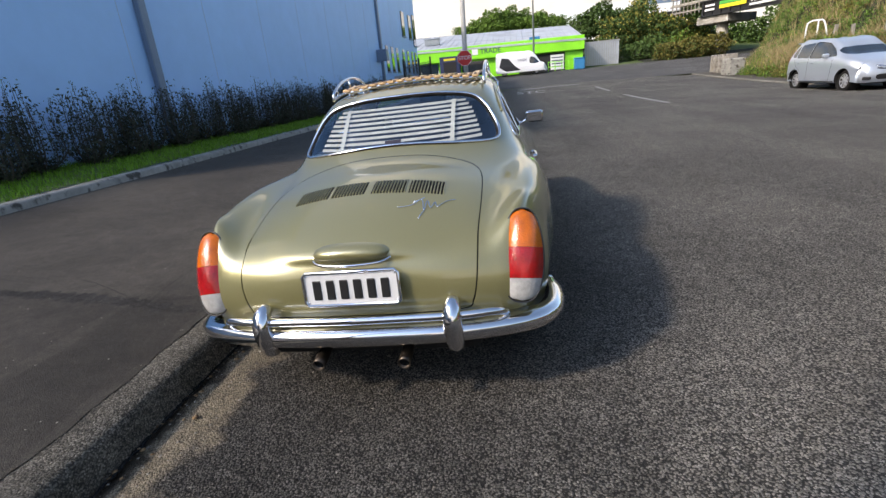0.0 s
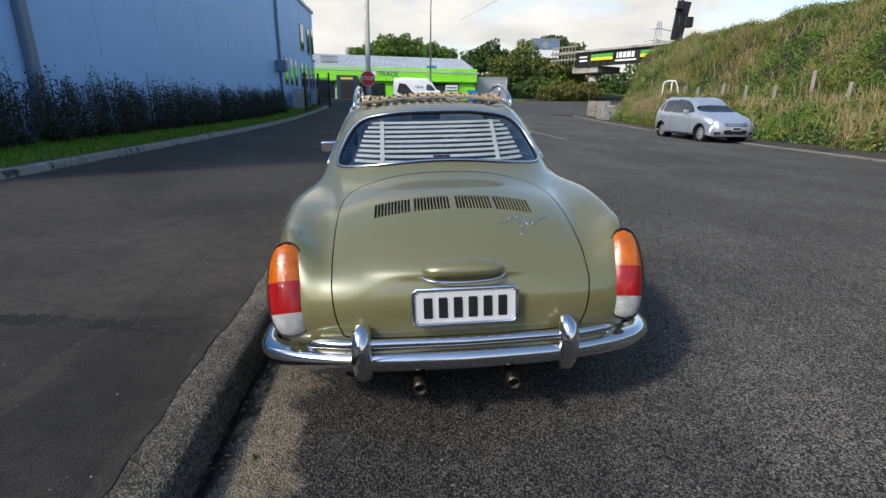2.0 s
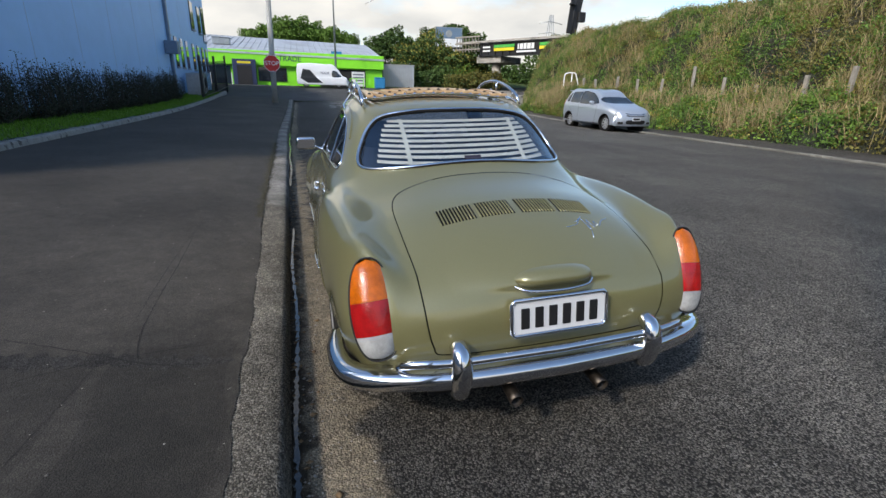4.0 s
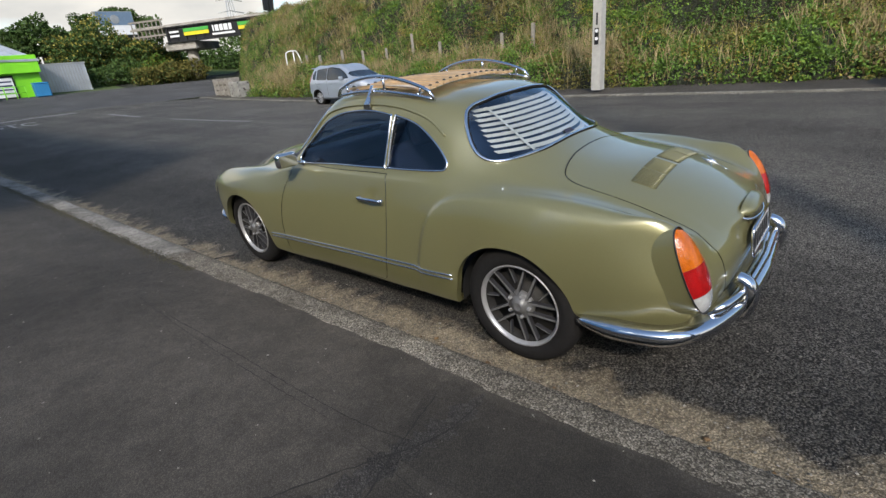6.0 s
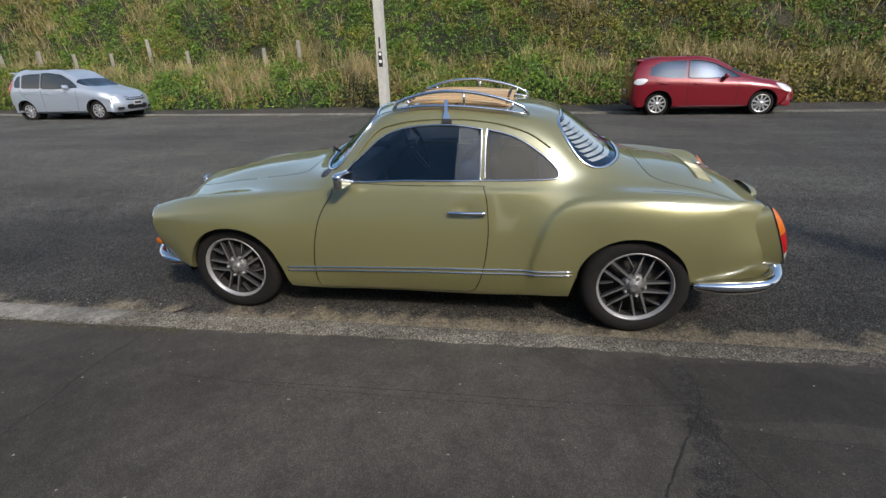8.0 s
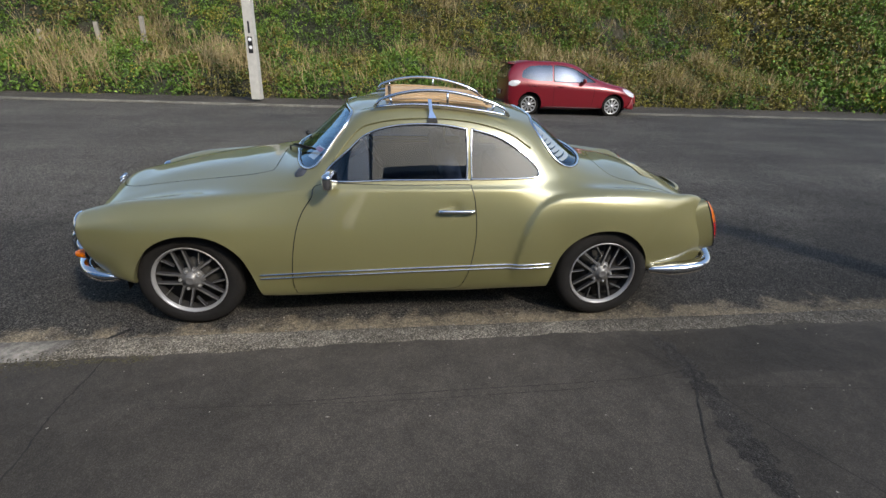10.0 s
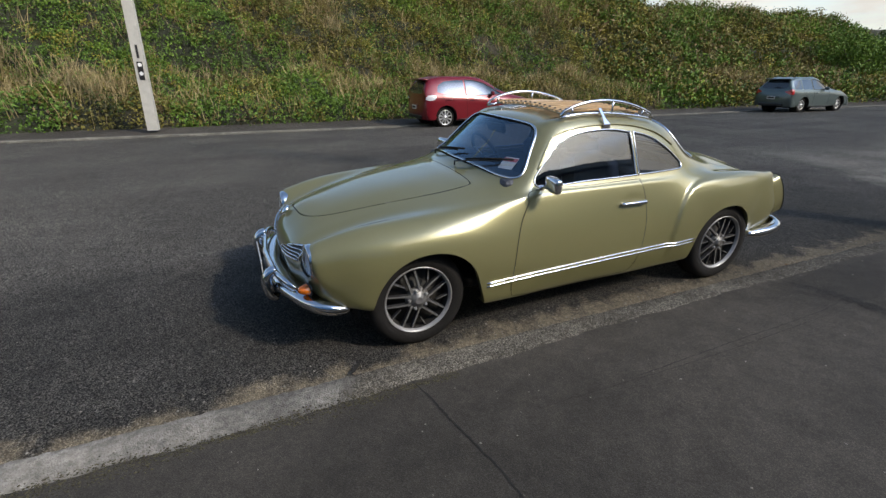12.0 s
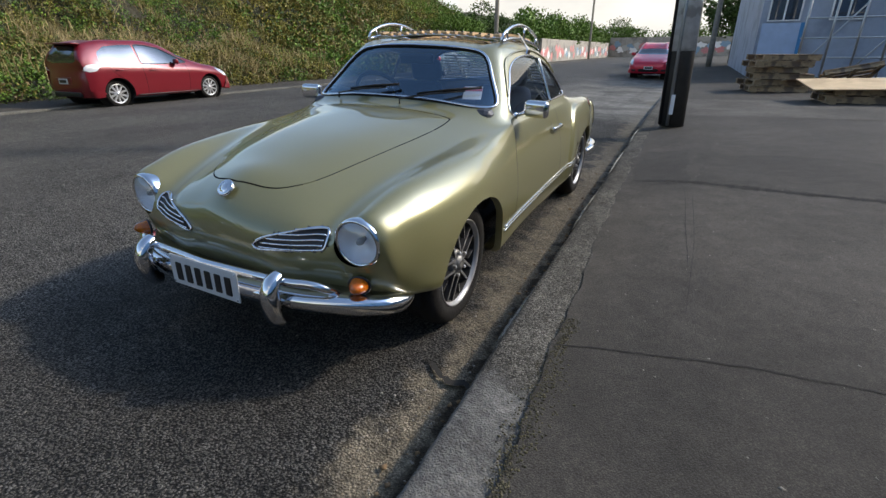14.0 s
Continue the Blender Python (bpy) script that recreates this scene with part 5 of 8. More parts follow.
for side in (1, -1):
    c = (side * .611, -.652, .581)
    ax, out = (side * .02, .115, .285), (side * .07, -.89, .34)
    lamp = tube("tail_lamp", egg(c, ax, out, .168, .076, 48), 0.0030, M_BLACK, coupe, 8, True, "tall three-colour tail lamp in a dark surround")
    base = egg(c, ax, out, .167, .075, 48, lift=-0.002)
    n = len(base)
    mesh_ob("lamp_housing", base + [v - Vector(out).normalized() * .09 for v in base], [(i, (i + 1) % n, n + (i + 1) % n, n + i) for i in range(n)], M_PAINT, lamp, smooth=True)
    lens("amber_lens", c, ax, out, .164, .074, 0.17, 1.0, 0.046, M_AMBER, lamp)
    lens("red_lens", c, ax, out, .164, .074, -0.50, 0.165, 0.046, M_REDLENS, lamp)
    lens("clear_lens", c, ax, out, .164, .074, -1.0, -0.505, 0.046, M_CLEARLENS, lamp)
    # headlamp in its bucket at the end of the wing
    hm = Matrix.Translation((side * .562, 2.926, .552)) @ Matrix.Rotation(-math.pi / 2 - 0.06, 4, 'X') @ Matrix.Rotation(side * 0.06, 4, 'Y')
    head = lathe("headlamp", [(.080, -.06), (.086, -.02), (.0905, .0), (.092, .014), (.089, .026), (.081, .031), (.077, .026)], M_CHROME, coupe, 40, hm, "round headlamp with a chrome rim")
    lathe("reflector", [(.078, .024), (.068, -.002), (.045, -.022), (0.001, -.032)], M_REFL, head, 32, hm)
    lathe("glass", [(.078, .026), (.066, .036), (.045, .044), (.022, .048), (.0005, .049)], M_HEADGLASS, head, 32, hm)
    lathe("bulb", [(.0005, .016), (.010, .014), (.014, .0), (.010, -.015), (0.008, -.03)], M_CLEARLENS, head, 12, hm)
    # indicator under the headlamp
    im = (side * .575, 2.962, .400)
    ind = tube("indicator", [Vector(im) + Vector((side * .036 * math.cos(a), -.012 * math.cos(a), .032 * math.sin(a))) for a in np.linspace(0, 2 * math.pi, 24, endpoint=False)], 0.005, M_BLACK, coupe, 8, True, "pointed orange front indicator on a black base")
    lens("orange_lens", im, (side * 1, -.33, 0), (side * .40, 1, .12), .036, .032, -1, 1, 0.058, M_AMBER, ind, 1.0)
    # front air grille: black sheet painted as the dark oval opening, five bars
    gp = skin.find(resample(bez([(.165, .502), (.21, .532), (.30, .558), (.38, .574), (.432, .574), (.447, .566), (.450, .544), (.446, .520), (.432, .511), (.36, .503), (.26, .494), (.185, .487)], 60, True), 0.012, True), (0, 2), (CU[22], CU[25]), (CV[5], CV[9]))
    grille = seam("air_grille", gp, 0.005, M_CHROME, coupe, side, 0.004)
    tagged(grille, "oval chrome-barred air grille")
    inside = in_poly(skin.cen, gp)
    skin_part("grille_backing", inside, M_BLACK, grille, 0.003, (side,))
    gz = skin.at(gp)
    for z in np.linspace(.502, .566, 5):
        lo_x = np.interp(z, [.485, .50, .532, .562, .58], [.20, .178, .21, .30, .38]) + 0.008
        hi_x = np.interp(z, [.492, .505, .522, .56, .58], [.34, .438, .446, .446, .43]) - 0.006
        if hi_x > lo_x + .03:
            ln = skin.find([(x, z + 0.05 * (x - .3)) for x in np.linspace(lo_x, hi_x, 14)], (0, 2), (CU[22], CU[25]), (CV[5], CV[9]))
            seam("grille_bar", ln, 0.0038, M_CHROME, grille, side, 0.008, False)


# bumpers
def bumper(y_dir, blade, rail, over_x, over_y, name, label, z0, rail_z, ends):
    """A bright curved blade with an upper rail and two overriders. y_dir: -1 rear, +1 front."""
    P = bez(blade, 40)
    P = np.vstack([P, (P * (-1, 1, 1))[::-1][1:]])
    P = resample(P, 0.03)
    n = len(P)
    # cross-section of the blade: bulged outside, hollow inside
    prof = [(-.020, -.041), (.004, -.041), (.019, -.030), (.027, -.010), (.027, .009), (.019, .022), (.004, .029), (-.082, .036), (-.082, .031), (0, .024), (.014, .013), (.017, -.009), (.009, -.027), (-.020, -.036)]
    V, F = [], []
    m = len(prof)
    for i in range(n):
        t = P[min(i + 1, n - 1)] - P[max(i - 1, 0)]
        t /= np.linalg.norm(t)
        o = np.cross(t, (0, 0, 1))
        o /= np.linalg.norm(o)
        if o[1] * y_dir < 0 and abs(P[i][0]) < .5:
            o = -o
        elif abs(P[i][0]) >= .5 and o[0] * P[i][0] < 0:
            o = -o
        taper = 1 - 0.45 * max(0, (abs(i - (n - 1) / 2) / ((n - 1) / 2) - 0.88) / 0.12)
        for a, b in prof:
            if a < -.05:
                a *= 1 - .62 * min(max((abs(P[i][0]) - .52) / .14, 0), 1)
            V.append(P[i] + o * a * taper + np.array((0, 0, b * taper)))
    for i in range(n - 1):
        for k in range(m):
            F.append((i * m + k, i * m + (k + 1) % m, (i + 1) * m + (k + 1) % m, (i + 1) * m + k))
    F += [tuple(range(m)), tuple((n - 1) * m + k for k in range(m))]
    b = mesh_ob(name, V, F, M_CHROME, coupe, label, smooth=True)
    R = bez(rail, 30)
    R = np.vstack([R, (R * (-1, 1, 1))[::-1][1:]])
    tube("upper_rail", R, 0.0155, M_CHROME, b, 12)
    for side in (1, -1):
        oc = bez([(side * over_x, over_y, z0 - .080), (side * over_x, over_y + y_dir * .030, z0 - .05), (side * over_x, over_y + y_dir * .045, z0 + .02), (side * over_x, over_y + y_dir * .030, z0 + .072), (side * over_x, over_y - y_dir * .01, z0 + .094)], 24)
        k = len(oc)
        rad = [0.034 * (0.60 + 0.45 * math.sin(math.pi * min(max((i + 1.5) / (k + 2), 0), 1)) ** 0.5) for i in range(k)]
        ov, of = tube_data(oc, rad, 14, False, 0.9)
        mesh_ob("overrider", ov, of, M_CHROME, b, smooth=True)
    return b


rear_bumper = bumper(-1, [(.722, -.27, .320), (.738, -.40, .325), (.736, -.52, .333), (.710, -.625, .342), (.635, -.70, .349), (.50, -.755, .356), (.30, -.795, .360), (0, -.810, .362)],
                     [(.545, -.700, .372), (.535, -.735, .405), (.49, -.765, .421), (.36, -.79, .422), (0, -.805, .423)], .358, -.765, "rear_bumper", "chrome rear bumper with rail and two overriders", .372, .44, 0)
front_bumper = bumper(1, [(.675, 2.765, .300), (.685, 2.84, .312), (.662, 2.915, .325), (.60, 2.975, .335), (.50, 3.03, .34), (.34, 3.085, .345), (0, 3.12, .345)],
                      [(.505, 2.99, .36), (.49, 3.04, .40), (.44, 3.07, .418), (.33, 3.10, .42), (0, 3.125, .42)], .335, 3.105, "front_bumper", "chrome front bumper with rail and two overriders", .345, .42, 0)

# number plates: characters as plain dark bars
M_PLATE = mat("plate_white", (0.56, 0.57, 0.58), 0.35, var=0.04, scale=14)
M_INK = mat("plate_black", (0.012, 0.012, 0.013), 0.4, var=0.1)


def number_plate(m, parent, framed=True):
    bm = bmesh.new()
    box(bm, .352, .006, .120, None, 0.004)
    p = part("number_plate", bm, M_PLATE, parent, "white number plate with six dark bars")
    p.matrix_local = m
    if framed:
        ring = [(sx * (.178 - (.012 if k else 0)), -.003, sz * (.062 - (0 if k else .012))) for sx, sz, order in ((1, 1, 0), (-1, 1, 1), (-1, -1, 0), (1, -1, 1)) for k in ((1, 0) if order else (0, 1))]
        tube("plate_frame", ring, 0.007, M_CHROME, p, 8, True)
    for k in range(6):
        bm = bmesh.new()
        box(bm, .030, .003, .072, T(-.128 + k * .0512, -.0042, -.003), 0.003)
        part("bar", bm, M_INK, p)
    for sx in (-1, 1):
        for sz in (-1, 1):
            mesh_ob("screw", *lathe_data([(.004, 0), (.003, .002), (0.0003, .0025)], 8, T(sx * .166, -.003, sz * .05, 90)), M_CHROME, p, smooth=True)
    return p


number_plate(T(0, -.768, .537, -6, 0, 0), engine_lid)
number_plate(T(-.03, 3.162, .384, 0, 0, 180), front_bumper, False)

# plate lamp hood on the engine lid
V, F = [], []
for i in range(13):
    a = math.pi * i / 12
    for j in range(17):
        k = -1 + 2 * j / 16
        w = (1 - abs(k) ** 3.2) ** 0.5
        V.append((k * .150, -.705 - .055 * math.sin(a) * w, .648 + .034 * math.cos(a) * w + 0.006 * (1 - k * k)))
for i in range(12):
    for j in range(16):
        a = i * 17 + j
        F.append((a, a + 1, a + 18, a + 17))
hood_lamp = mesh_ob("plate_lamp", V, F, M_PAINT, engine_lid, "painted hood over the plate lamp", smooth=True)
tube("lamp_trim", bez([(-.148, -.715, .630), (-.11, -.748, .622), (0, -.764, .620), (.11, -.748, .622), (.148, -.715, .630)], 24), 0.0055, M_CHROME, hood_lamp)
# script badge, drawn as a plain flourish
bp = skin.find([(.150, -.520), (.20, -.505), (.235, -.47), (.25, -.53), (.258, -.475), (.275, -.515), (.288, -.48), (.30, -.505), (.33, -.47), (.365, -.452)], (0, 1), (CU[2], CU[6]), (CV[5], CV[9]))
bpts = skin.at(bp) + skin.normal(bp) * 0.003
tube("script_badge", bez(bpts, 70), 0.0019, M_CHROME, engine_lid, 6)
lg = skin.find([(.205, -.49), (.245, -.455)], (0, 1), (CU[2], CU[6]), (CV[5], CV[9]))
lg2 = skin.find([(.235, -.575), (.252, -.53)], (0, 1), (CU[2], CU[6]), (CV[5], CV[9]))
for q in (lg, lg2):
    tube("badge_stroke", skin.at(q) + skin.normal(q) * 0.003, 0.0019, M_CHROME, engine_lid, 6)
# round nose badge
mesh_ob("nose_badge", *lathe_data([(.034, -.004), (.034, .006), (.030, .009), (.022, .006), (.019, .010), (.009, .012), (.0005, .0125)], 32, Matrix.Translation((0, 2.985, .672)) @ Matrix.Rotation(-0.80, 4, 'X')), M_CHROME, coupe, "round chrome nose badge", smooth=True)

# exhaust tips
M_STEEL = mat("exhaust_steel", (0.085, 0.070, 0.058), 0.5, 1.0, var=0.35, scale=25, rvar=0.15)
for x in (-.165, .165):
    tip_m = Matrix.Translation((x, -.58, .290)) @ Matrix.Rotation(math.pi / 2 + .16, 4, 'X')
    tip = mesh_ob("exhaust_tip", *lathe_data([(.016, 0), (.021, .02), (.0235, .215), (.0245, .243), (.0215, .244), (.0205, .15)], 20, tip_m), M_STEEL, coupe, "short steel exhaust tip", smooth=True)
    # near-black plug put in for the shade inside the pipe
    mesh_ob("bore_shade", *lathe_data([(.0208, .23), (.0205, .215), (.0005, .21)], 16, tip_m), M_DARK, tip, smooth=True)

# wheels
M_RIM = mat("polished_rim", (0.36, 0.355, 0.35), 0.36, 0.45, var=0.06, scale=30)
M_SPOKEFACE = mat("machined_spoke", (0.15, 0.148, 0.145), 0.42, 0.3, var=0.1, scale=30)
M_SPOKE = mat("gunmetal", (0.045, 0.045, 0.05), 0.35, 0.3, var=0.15, scale=30)
M_DRUM = mat("brake_drum", (0.016, 0.015, 0.014), 0.75, 0.0, var=0.35, scale=20)


def spoke_data(a0, a1, r0, r1, w0, w1, z):
    p0 = Vector((r0 * math.cos(a0), r0 * math.sin(a0), z + .004))
    p1 = Vector((r1 * math.cos(a1), r1 * math.sin(a1), z - .006))
    d = (p1 - p0).normalized()
    s = d.cross(Vector((0, 0, 1))).normalized()
    V, F = [], []
    for p, w in ((p0, w0), (p1, w1)):
        for k, h in ((-1, 0), (1, 0), (1, -.022), (-1, -.022)):
            V.append(p + s * (k * w * (1 if h == 0 else 1.25)) + Vector((0, 0, h)))
    F = [(0, 1, 5, 4), (1, 2, 6, 5), (2, 3, 7, 6), (3, 0, 4, 7)]
    return V, F


def wheel(x, y, r, rim_r, width, turn):
    s = 1 if x > 0 else -1
    m = Matrix.Translation((x, y, r)) @ Matrix.Rotation(s * math.pi / 2, 4, 'Y') @ Matrix.Rotation(turn, 4, 'Z')
    w = width
    drum = mesh_ob("wheel", *lathe_data([(rim_r * .97, -w), (rim_r * .93, -.06), (.10, -.062), (.10, -.05), (.0005, -.05)], 36, m), M_DRUM, coupe, "alloy wheel with crossing spokes and a black tyre", smooth=True)
    t = [(rim_r - .004, -w + .01), (rim_r + .03, -w - .005), (r - .028, -w - .008), (r - .008, -w + .012), (r, -w + .035), (r, -w / 2 - .008), (r - .004, -w / 2), (r, -w / 2 + .008), (r, -.03), (r - .008, -.008), (r - .028, .010), (rim_r + .035, .014), (rim_r + .012, .010), (rim_r + .002, .002)]
    mesh_ob("tyre", *lathe_data(t, 56, m), M_RUBBER, drum, smooth=True)
    mesh_ob("barrel", *lathe_data([(rim_r * .90, -.06), (rim_r * .925, -.020), (rim_r * .935, -.010)], 56, m), M_DRUM, drum, smooth=True)
    mesh_ob("rim", *lathe_data([(rim_r * .935, -.010), (rim_r * .945, -.004), (rim_r * .975, .004), (rim_r * 1.0, .011), (rim_r * 1.018, .008), (rim_r * 1.02, -.004)], 56, m), M_RIM, drum, "polished rim edge", smooth=True)
    for k in range(5):
        a = 2 * math.pi * (k + .5) / 5
        bars = [("spoke", a + sg * .50, a + sg * .165, .052, .0064, .0046) for sg in (-1, 1)]
        bars.append(("short_spoke", a + math.pi / 5 - .16, a + math.pi / 5, .112, .0020, .0032))
        for nm, a0, a1, r0, w0, w1 in bars:
            v, f = spoke_data(a0, a1, r0, rim_r * .945, w0, w1, -.006 if nm == "spoke" else -.010)
            ob = mesh_ob(nm, [m @ q for q in v], f, [M_SPOKE, M_SPOKEFACE], drum)
            ob.data.polygons[0].material_index = 1
    mesh_ob("hub", *lathe_data([(.070, -.03), (.068, -.014), (.060, -.006), (.034, -.003), (.032, .006), (.022, .009), (.0005, .010)], 30, m), M_SPOKEFACE, drum, smooth=True)
    mesh_ob("hub_cap", *lathe_data([(.026, .0085), (.022, .012), (.018, .0125), (.014, .0105), (.0005, .0115)], 24, m), M_SPOKEFACE, drum, smooth=True)
    for k in range(5):
        a = 2 * math.pi * (k + .5) / 5
        mesh_ob("wheel_nut", *lathe_data([(.0085, -.01), (.0085, .006), (.006, .010), (.0004, .010)], 6, m @ Matrix.Translation((.054 * math.cos(a), .054 * math.sin(a), 0))), M_RIM, drum)


for x, y, r, rr, w, tr in ((-.715, .02, .292, .200, .17, .3), (.715, .02, .292, .200, .17, 1.1), (-.705, 2.395, .287, .196, .15, .9), (.705, 2.395, .287, .196, .15, .2)):
    wheel(x, y, r, rr, w, tr)
    s = 1 if x > 0 else -1
    # near-black sheet paints the shade inside the wheel arch
    V, F = [], []
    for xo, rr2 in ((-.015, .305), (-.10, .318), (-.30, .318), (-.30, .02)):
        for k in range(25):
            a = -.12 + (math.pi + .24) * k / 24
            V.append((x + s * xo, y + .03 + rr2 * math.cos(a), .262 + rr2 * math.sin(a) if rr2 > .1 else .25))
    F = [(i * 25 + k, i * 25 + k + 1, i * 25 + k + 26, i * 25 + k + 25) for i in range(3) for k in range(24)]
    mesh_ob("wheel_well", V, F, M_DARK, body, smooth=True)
# underside, coloured near-black for the shade beneath the car
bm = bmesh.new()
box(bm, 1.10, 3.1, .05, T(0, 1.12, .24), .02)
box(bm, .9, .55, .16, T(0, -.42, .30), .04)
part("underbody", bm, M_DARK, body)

# mirrors, wipers, sticker
for side in (1, -1):
    mb = skin.at(skin.find([(1.60, .832)], (1, 2), cab, low_v))[0] * (side, 1, 1)
    foot = Vector(mb)
    mv = tube_data(bez([foot, foot + Vector((side * .03, .012, .012)), foot + Vector((side * .07, .008, .03))], 10), 0.009, 10)
    bv = lathe_data([(.0005, .012), (.016, .010), (.020, 0), (.020, -.004)], 16, Matrix.Translation(foot) @ Matrix.Rotation(side * math.pi / 2, 4, 'Y'))
    mirror = mesh_ob("door_mirror", *join_data([mv, bv]), M_CHROME, coupe, "chrome rectangular door mirror", smooth=True)
    bm = bmesh.new()
    box(bm, .135, .052, .088, T(foot.x + side * .115, foot.y + .005, foot.z + .045, 0, 0, side * 8), .022, 4)
    part("mirror_head", bm, M_CHROME, mirror, smooth=True)
    bm = bmesh.new()
    box(bm, .112, .003, .066, T(foot.x + side * .113, foot.y - .0215, foot.z + .045, 0, 0, side * 8), .001, 1)
    part("mirror_glass", bm, M_CHROME, mirror)


def on_screen(x, z, lift=0.012):
    q = skin.find([(x, z)], (0, 2), (CU[13], CU[18]), (CV[6], CV[9]))
    return Vector(skin.at(q)[0] + skin.normal(q)[0] * lift)


def mirror_x(v, s):
    return Vector((v.x * s, v.y, v.z))


for px, reach in ((.34, .38), (-.10, .38)):
    sg = 1 if px > 0 else -1
    piv = mirror_x(on_screen(abs(px), .905, .0), sg) + Vector((0, .045, -.005))
    tip = Vector(on_screen(abs(px - reach * .8), .948))
    tip.x *= (1 if (px - reach * .8) > 0 else -1)
    mid = (piv + tip) / 2 + Vector((0, .02, .012))
    wiper = tube("wiper", [piv + Vector((0, 0, -.015)), piv + Vector((0, 0, .012)), mid, tip], 0.005, M_BLACK, coupe, 6, False, "black windscreen wiper")
    e0, e1 = mid * .55 + piv * .45, tip + (tip - piv) * .25
    e0.z += .012; e1.z += .004
    tube("wiper_blade", [e0 + Vector((0, -.006, .004)), (e0 + e1) / 2 + Vector((0, .004, .006)), e1], 0.0065, M_RUBBER, wiper, 6)
q = [on_screen(x, z, -0.012) for x, z in ((.40, .925), (.49, .925), (.475, .985), (.385, .985))]
q = [Vector((-v.x, v.y, v.z)) for v in q]
M_PAPER = mat("sticker_paper", (0.72, 0.70, 0.70), 0.6, var=0.06)
stk = mesh_ob("licence_sticker", q, [(0, 1, 2, 3)], M_PAPER, coupe, "white paper licence card behind the windscreen")
q2 = [q[0].lerp(q[3], .62), q[1].lerp(q[2], .62), q[1].lerp(q[2], .92), q[0].lerp(q[3], .92)]
mesh_ob("sticker_band", [v + Vector((0, .002, .001)) for v in q2], [(0, 1, 2, 3)], mat("sticker_red", (0.55, 0.10, 0.08), 0.6), stk)

# roof rack: side hoops, feet, cross bars and varnished slats
M_WOOD = mat("varnished_slats", (0.56, 0.37, 0.20), 0.5, var=0.25, scale=14, coat=0.3, obj=True)


def roof_at(x, y, lift):
    q = skin.find([(abs(x), y)], (0, 1), (CU[8], CU[16]), (CV[7], CV[9]))
    p = skin.at(q)[0]
    return Vector((x, p[1], p[2] + lift))


rails = {}
rack = None
for side in (1, -1):
    x = side * .455
    low = [roof_at(x, yy, .022) for yy in np.linspace(1.375, .62, 16)]
    topz = [roof_at(x, yy, .022 + .078 * math.sin(math.pi * (k + .3) / 15.6) ** .6) for k, yy in enumerate(np.linspace(1.40, .60, 16))]
    if rack is None:
        rack = tube("roof_rack", low, 0.009, M_CHROME, coupe, 10, False, "chrome roof rack with varnished wooden slats")
    else:
        tube("base_rail", low, 0.009, M_CHROME, rack, 10)
    tube("hoop_rail", [low[0]] + topz[1:-1] + [low[-1]], 0.009, M_CHROME, rack, 10)
    for k in (2, 8, 13):
        tube("rail_post", [low[k], topz[k]], 0.007, M_CHROME, rack, 8)
    gq = skin.find([(1.06, 1.150)], (1, 2), (CU[8], CU[16]), (CV[6], CV[8]))
    gpt = Vector(skin.at(gq)[0] * (side, 1, 1)) + Vector((side * .012, 0, 0))
    V = []
    for p, w in ((gpt + Vector((side * .004, 0, -.012)), .030), (gpt + Vector((side * .006, 0, .012)), .022), (gpt.lerp(low[6], .5) + Vector((side * .012, 0, .01)), .009), (low[6] + Vector((0, 0, .03)), .010)):
        V += [p + Vector((0, -w, 0)), p + Vector((0, w, 0)), p + Vector((-side * .008, w, .002)), p + Vector((-side * .008, -w, .002))]
    F = [(i * 4 + k, i * 4 + (k + 1) % 4, i * 4 + 4 + (k + 1) % 4, i * 4 + 4 + k) for i in range(3) for k in range(4)] + [(0, 1, 2, 3), (12, 13, 14, 15)]
    mesh_ob("rack_foot", V, F, M_CHROME, rack)
for yy in (1.29, 1.02, .74):
    tube("cross_bar", [roof_at(x, yy, .024) for x in np.linspace(-.455, .455, 17)], 0.008, M_CHROME if yy != 1.02 else M_BLACK, rack, 8)
for k in range(15):
    x = -.40 + k * .80 / 14
    C = [roof_at(x, yy, .043) for yy in np.linspace(1.315, .715, 9)]
    V, F = [], []
    for c in C:
        V += [c + Vector((-.0185, 0, 0)), c + Vector((.0185, 0, 0)), c + Vector((.0185, 0, -.012)), c + Vector((-.0185, 0, -.012))]
    for i in range(8):
        F += [(i * 4 + j, i * 4 + (j + 1) % 4, i * 4 + 4 + (j + 1) % 4, i * 4 + 4 + j) for j in range(4)]
    F += [(0, 1, 2, 3), (32, 33, 34, 35)]
    mesh_ob("slat", V, F, M_WOOD, rack)
    for yy in (1.29, .74):
        mesh_ob("slat_bolt", *lathe_data([(.010, 0), (.009, .005), (.0005, .008)], 8, Matrix.Translation(roof_at(x, yy, .0435))), M_BLACK, rack, smooth=True)

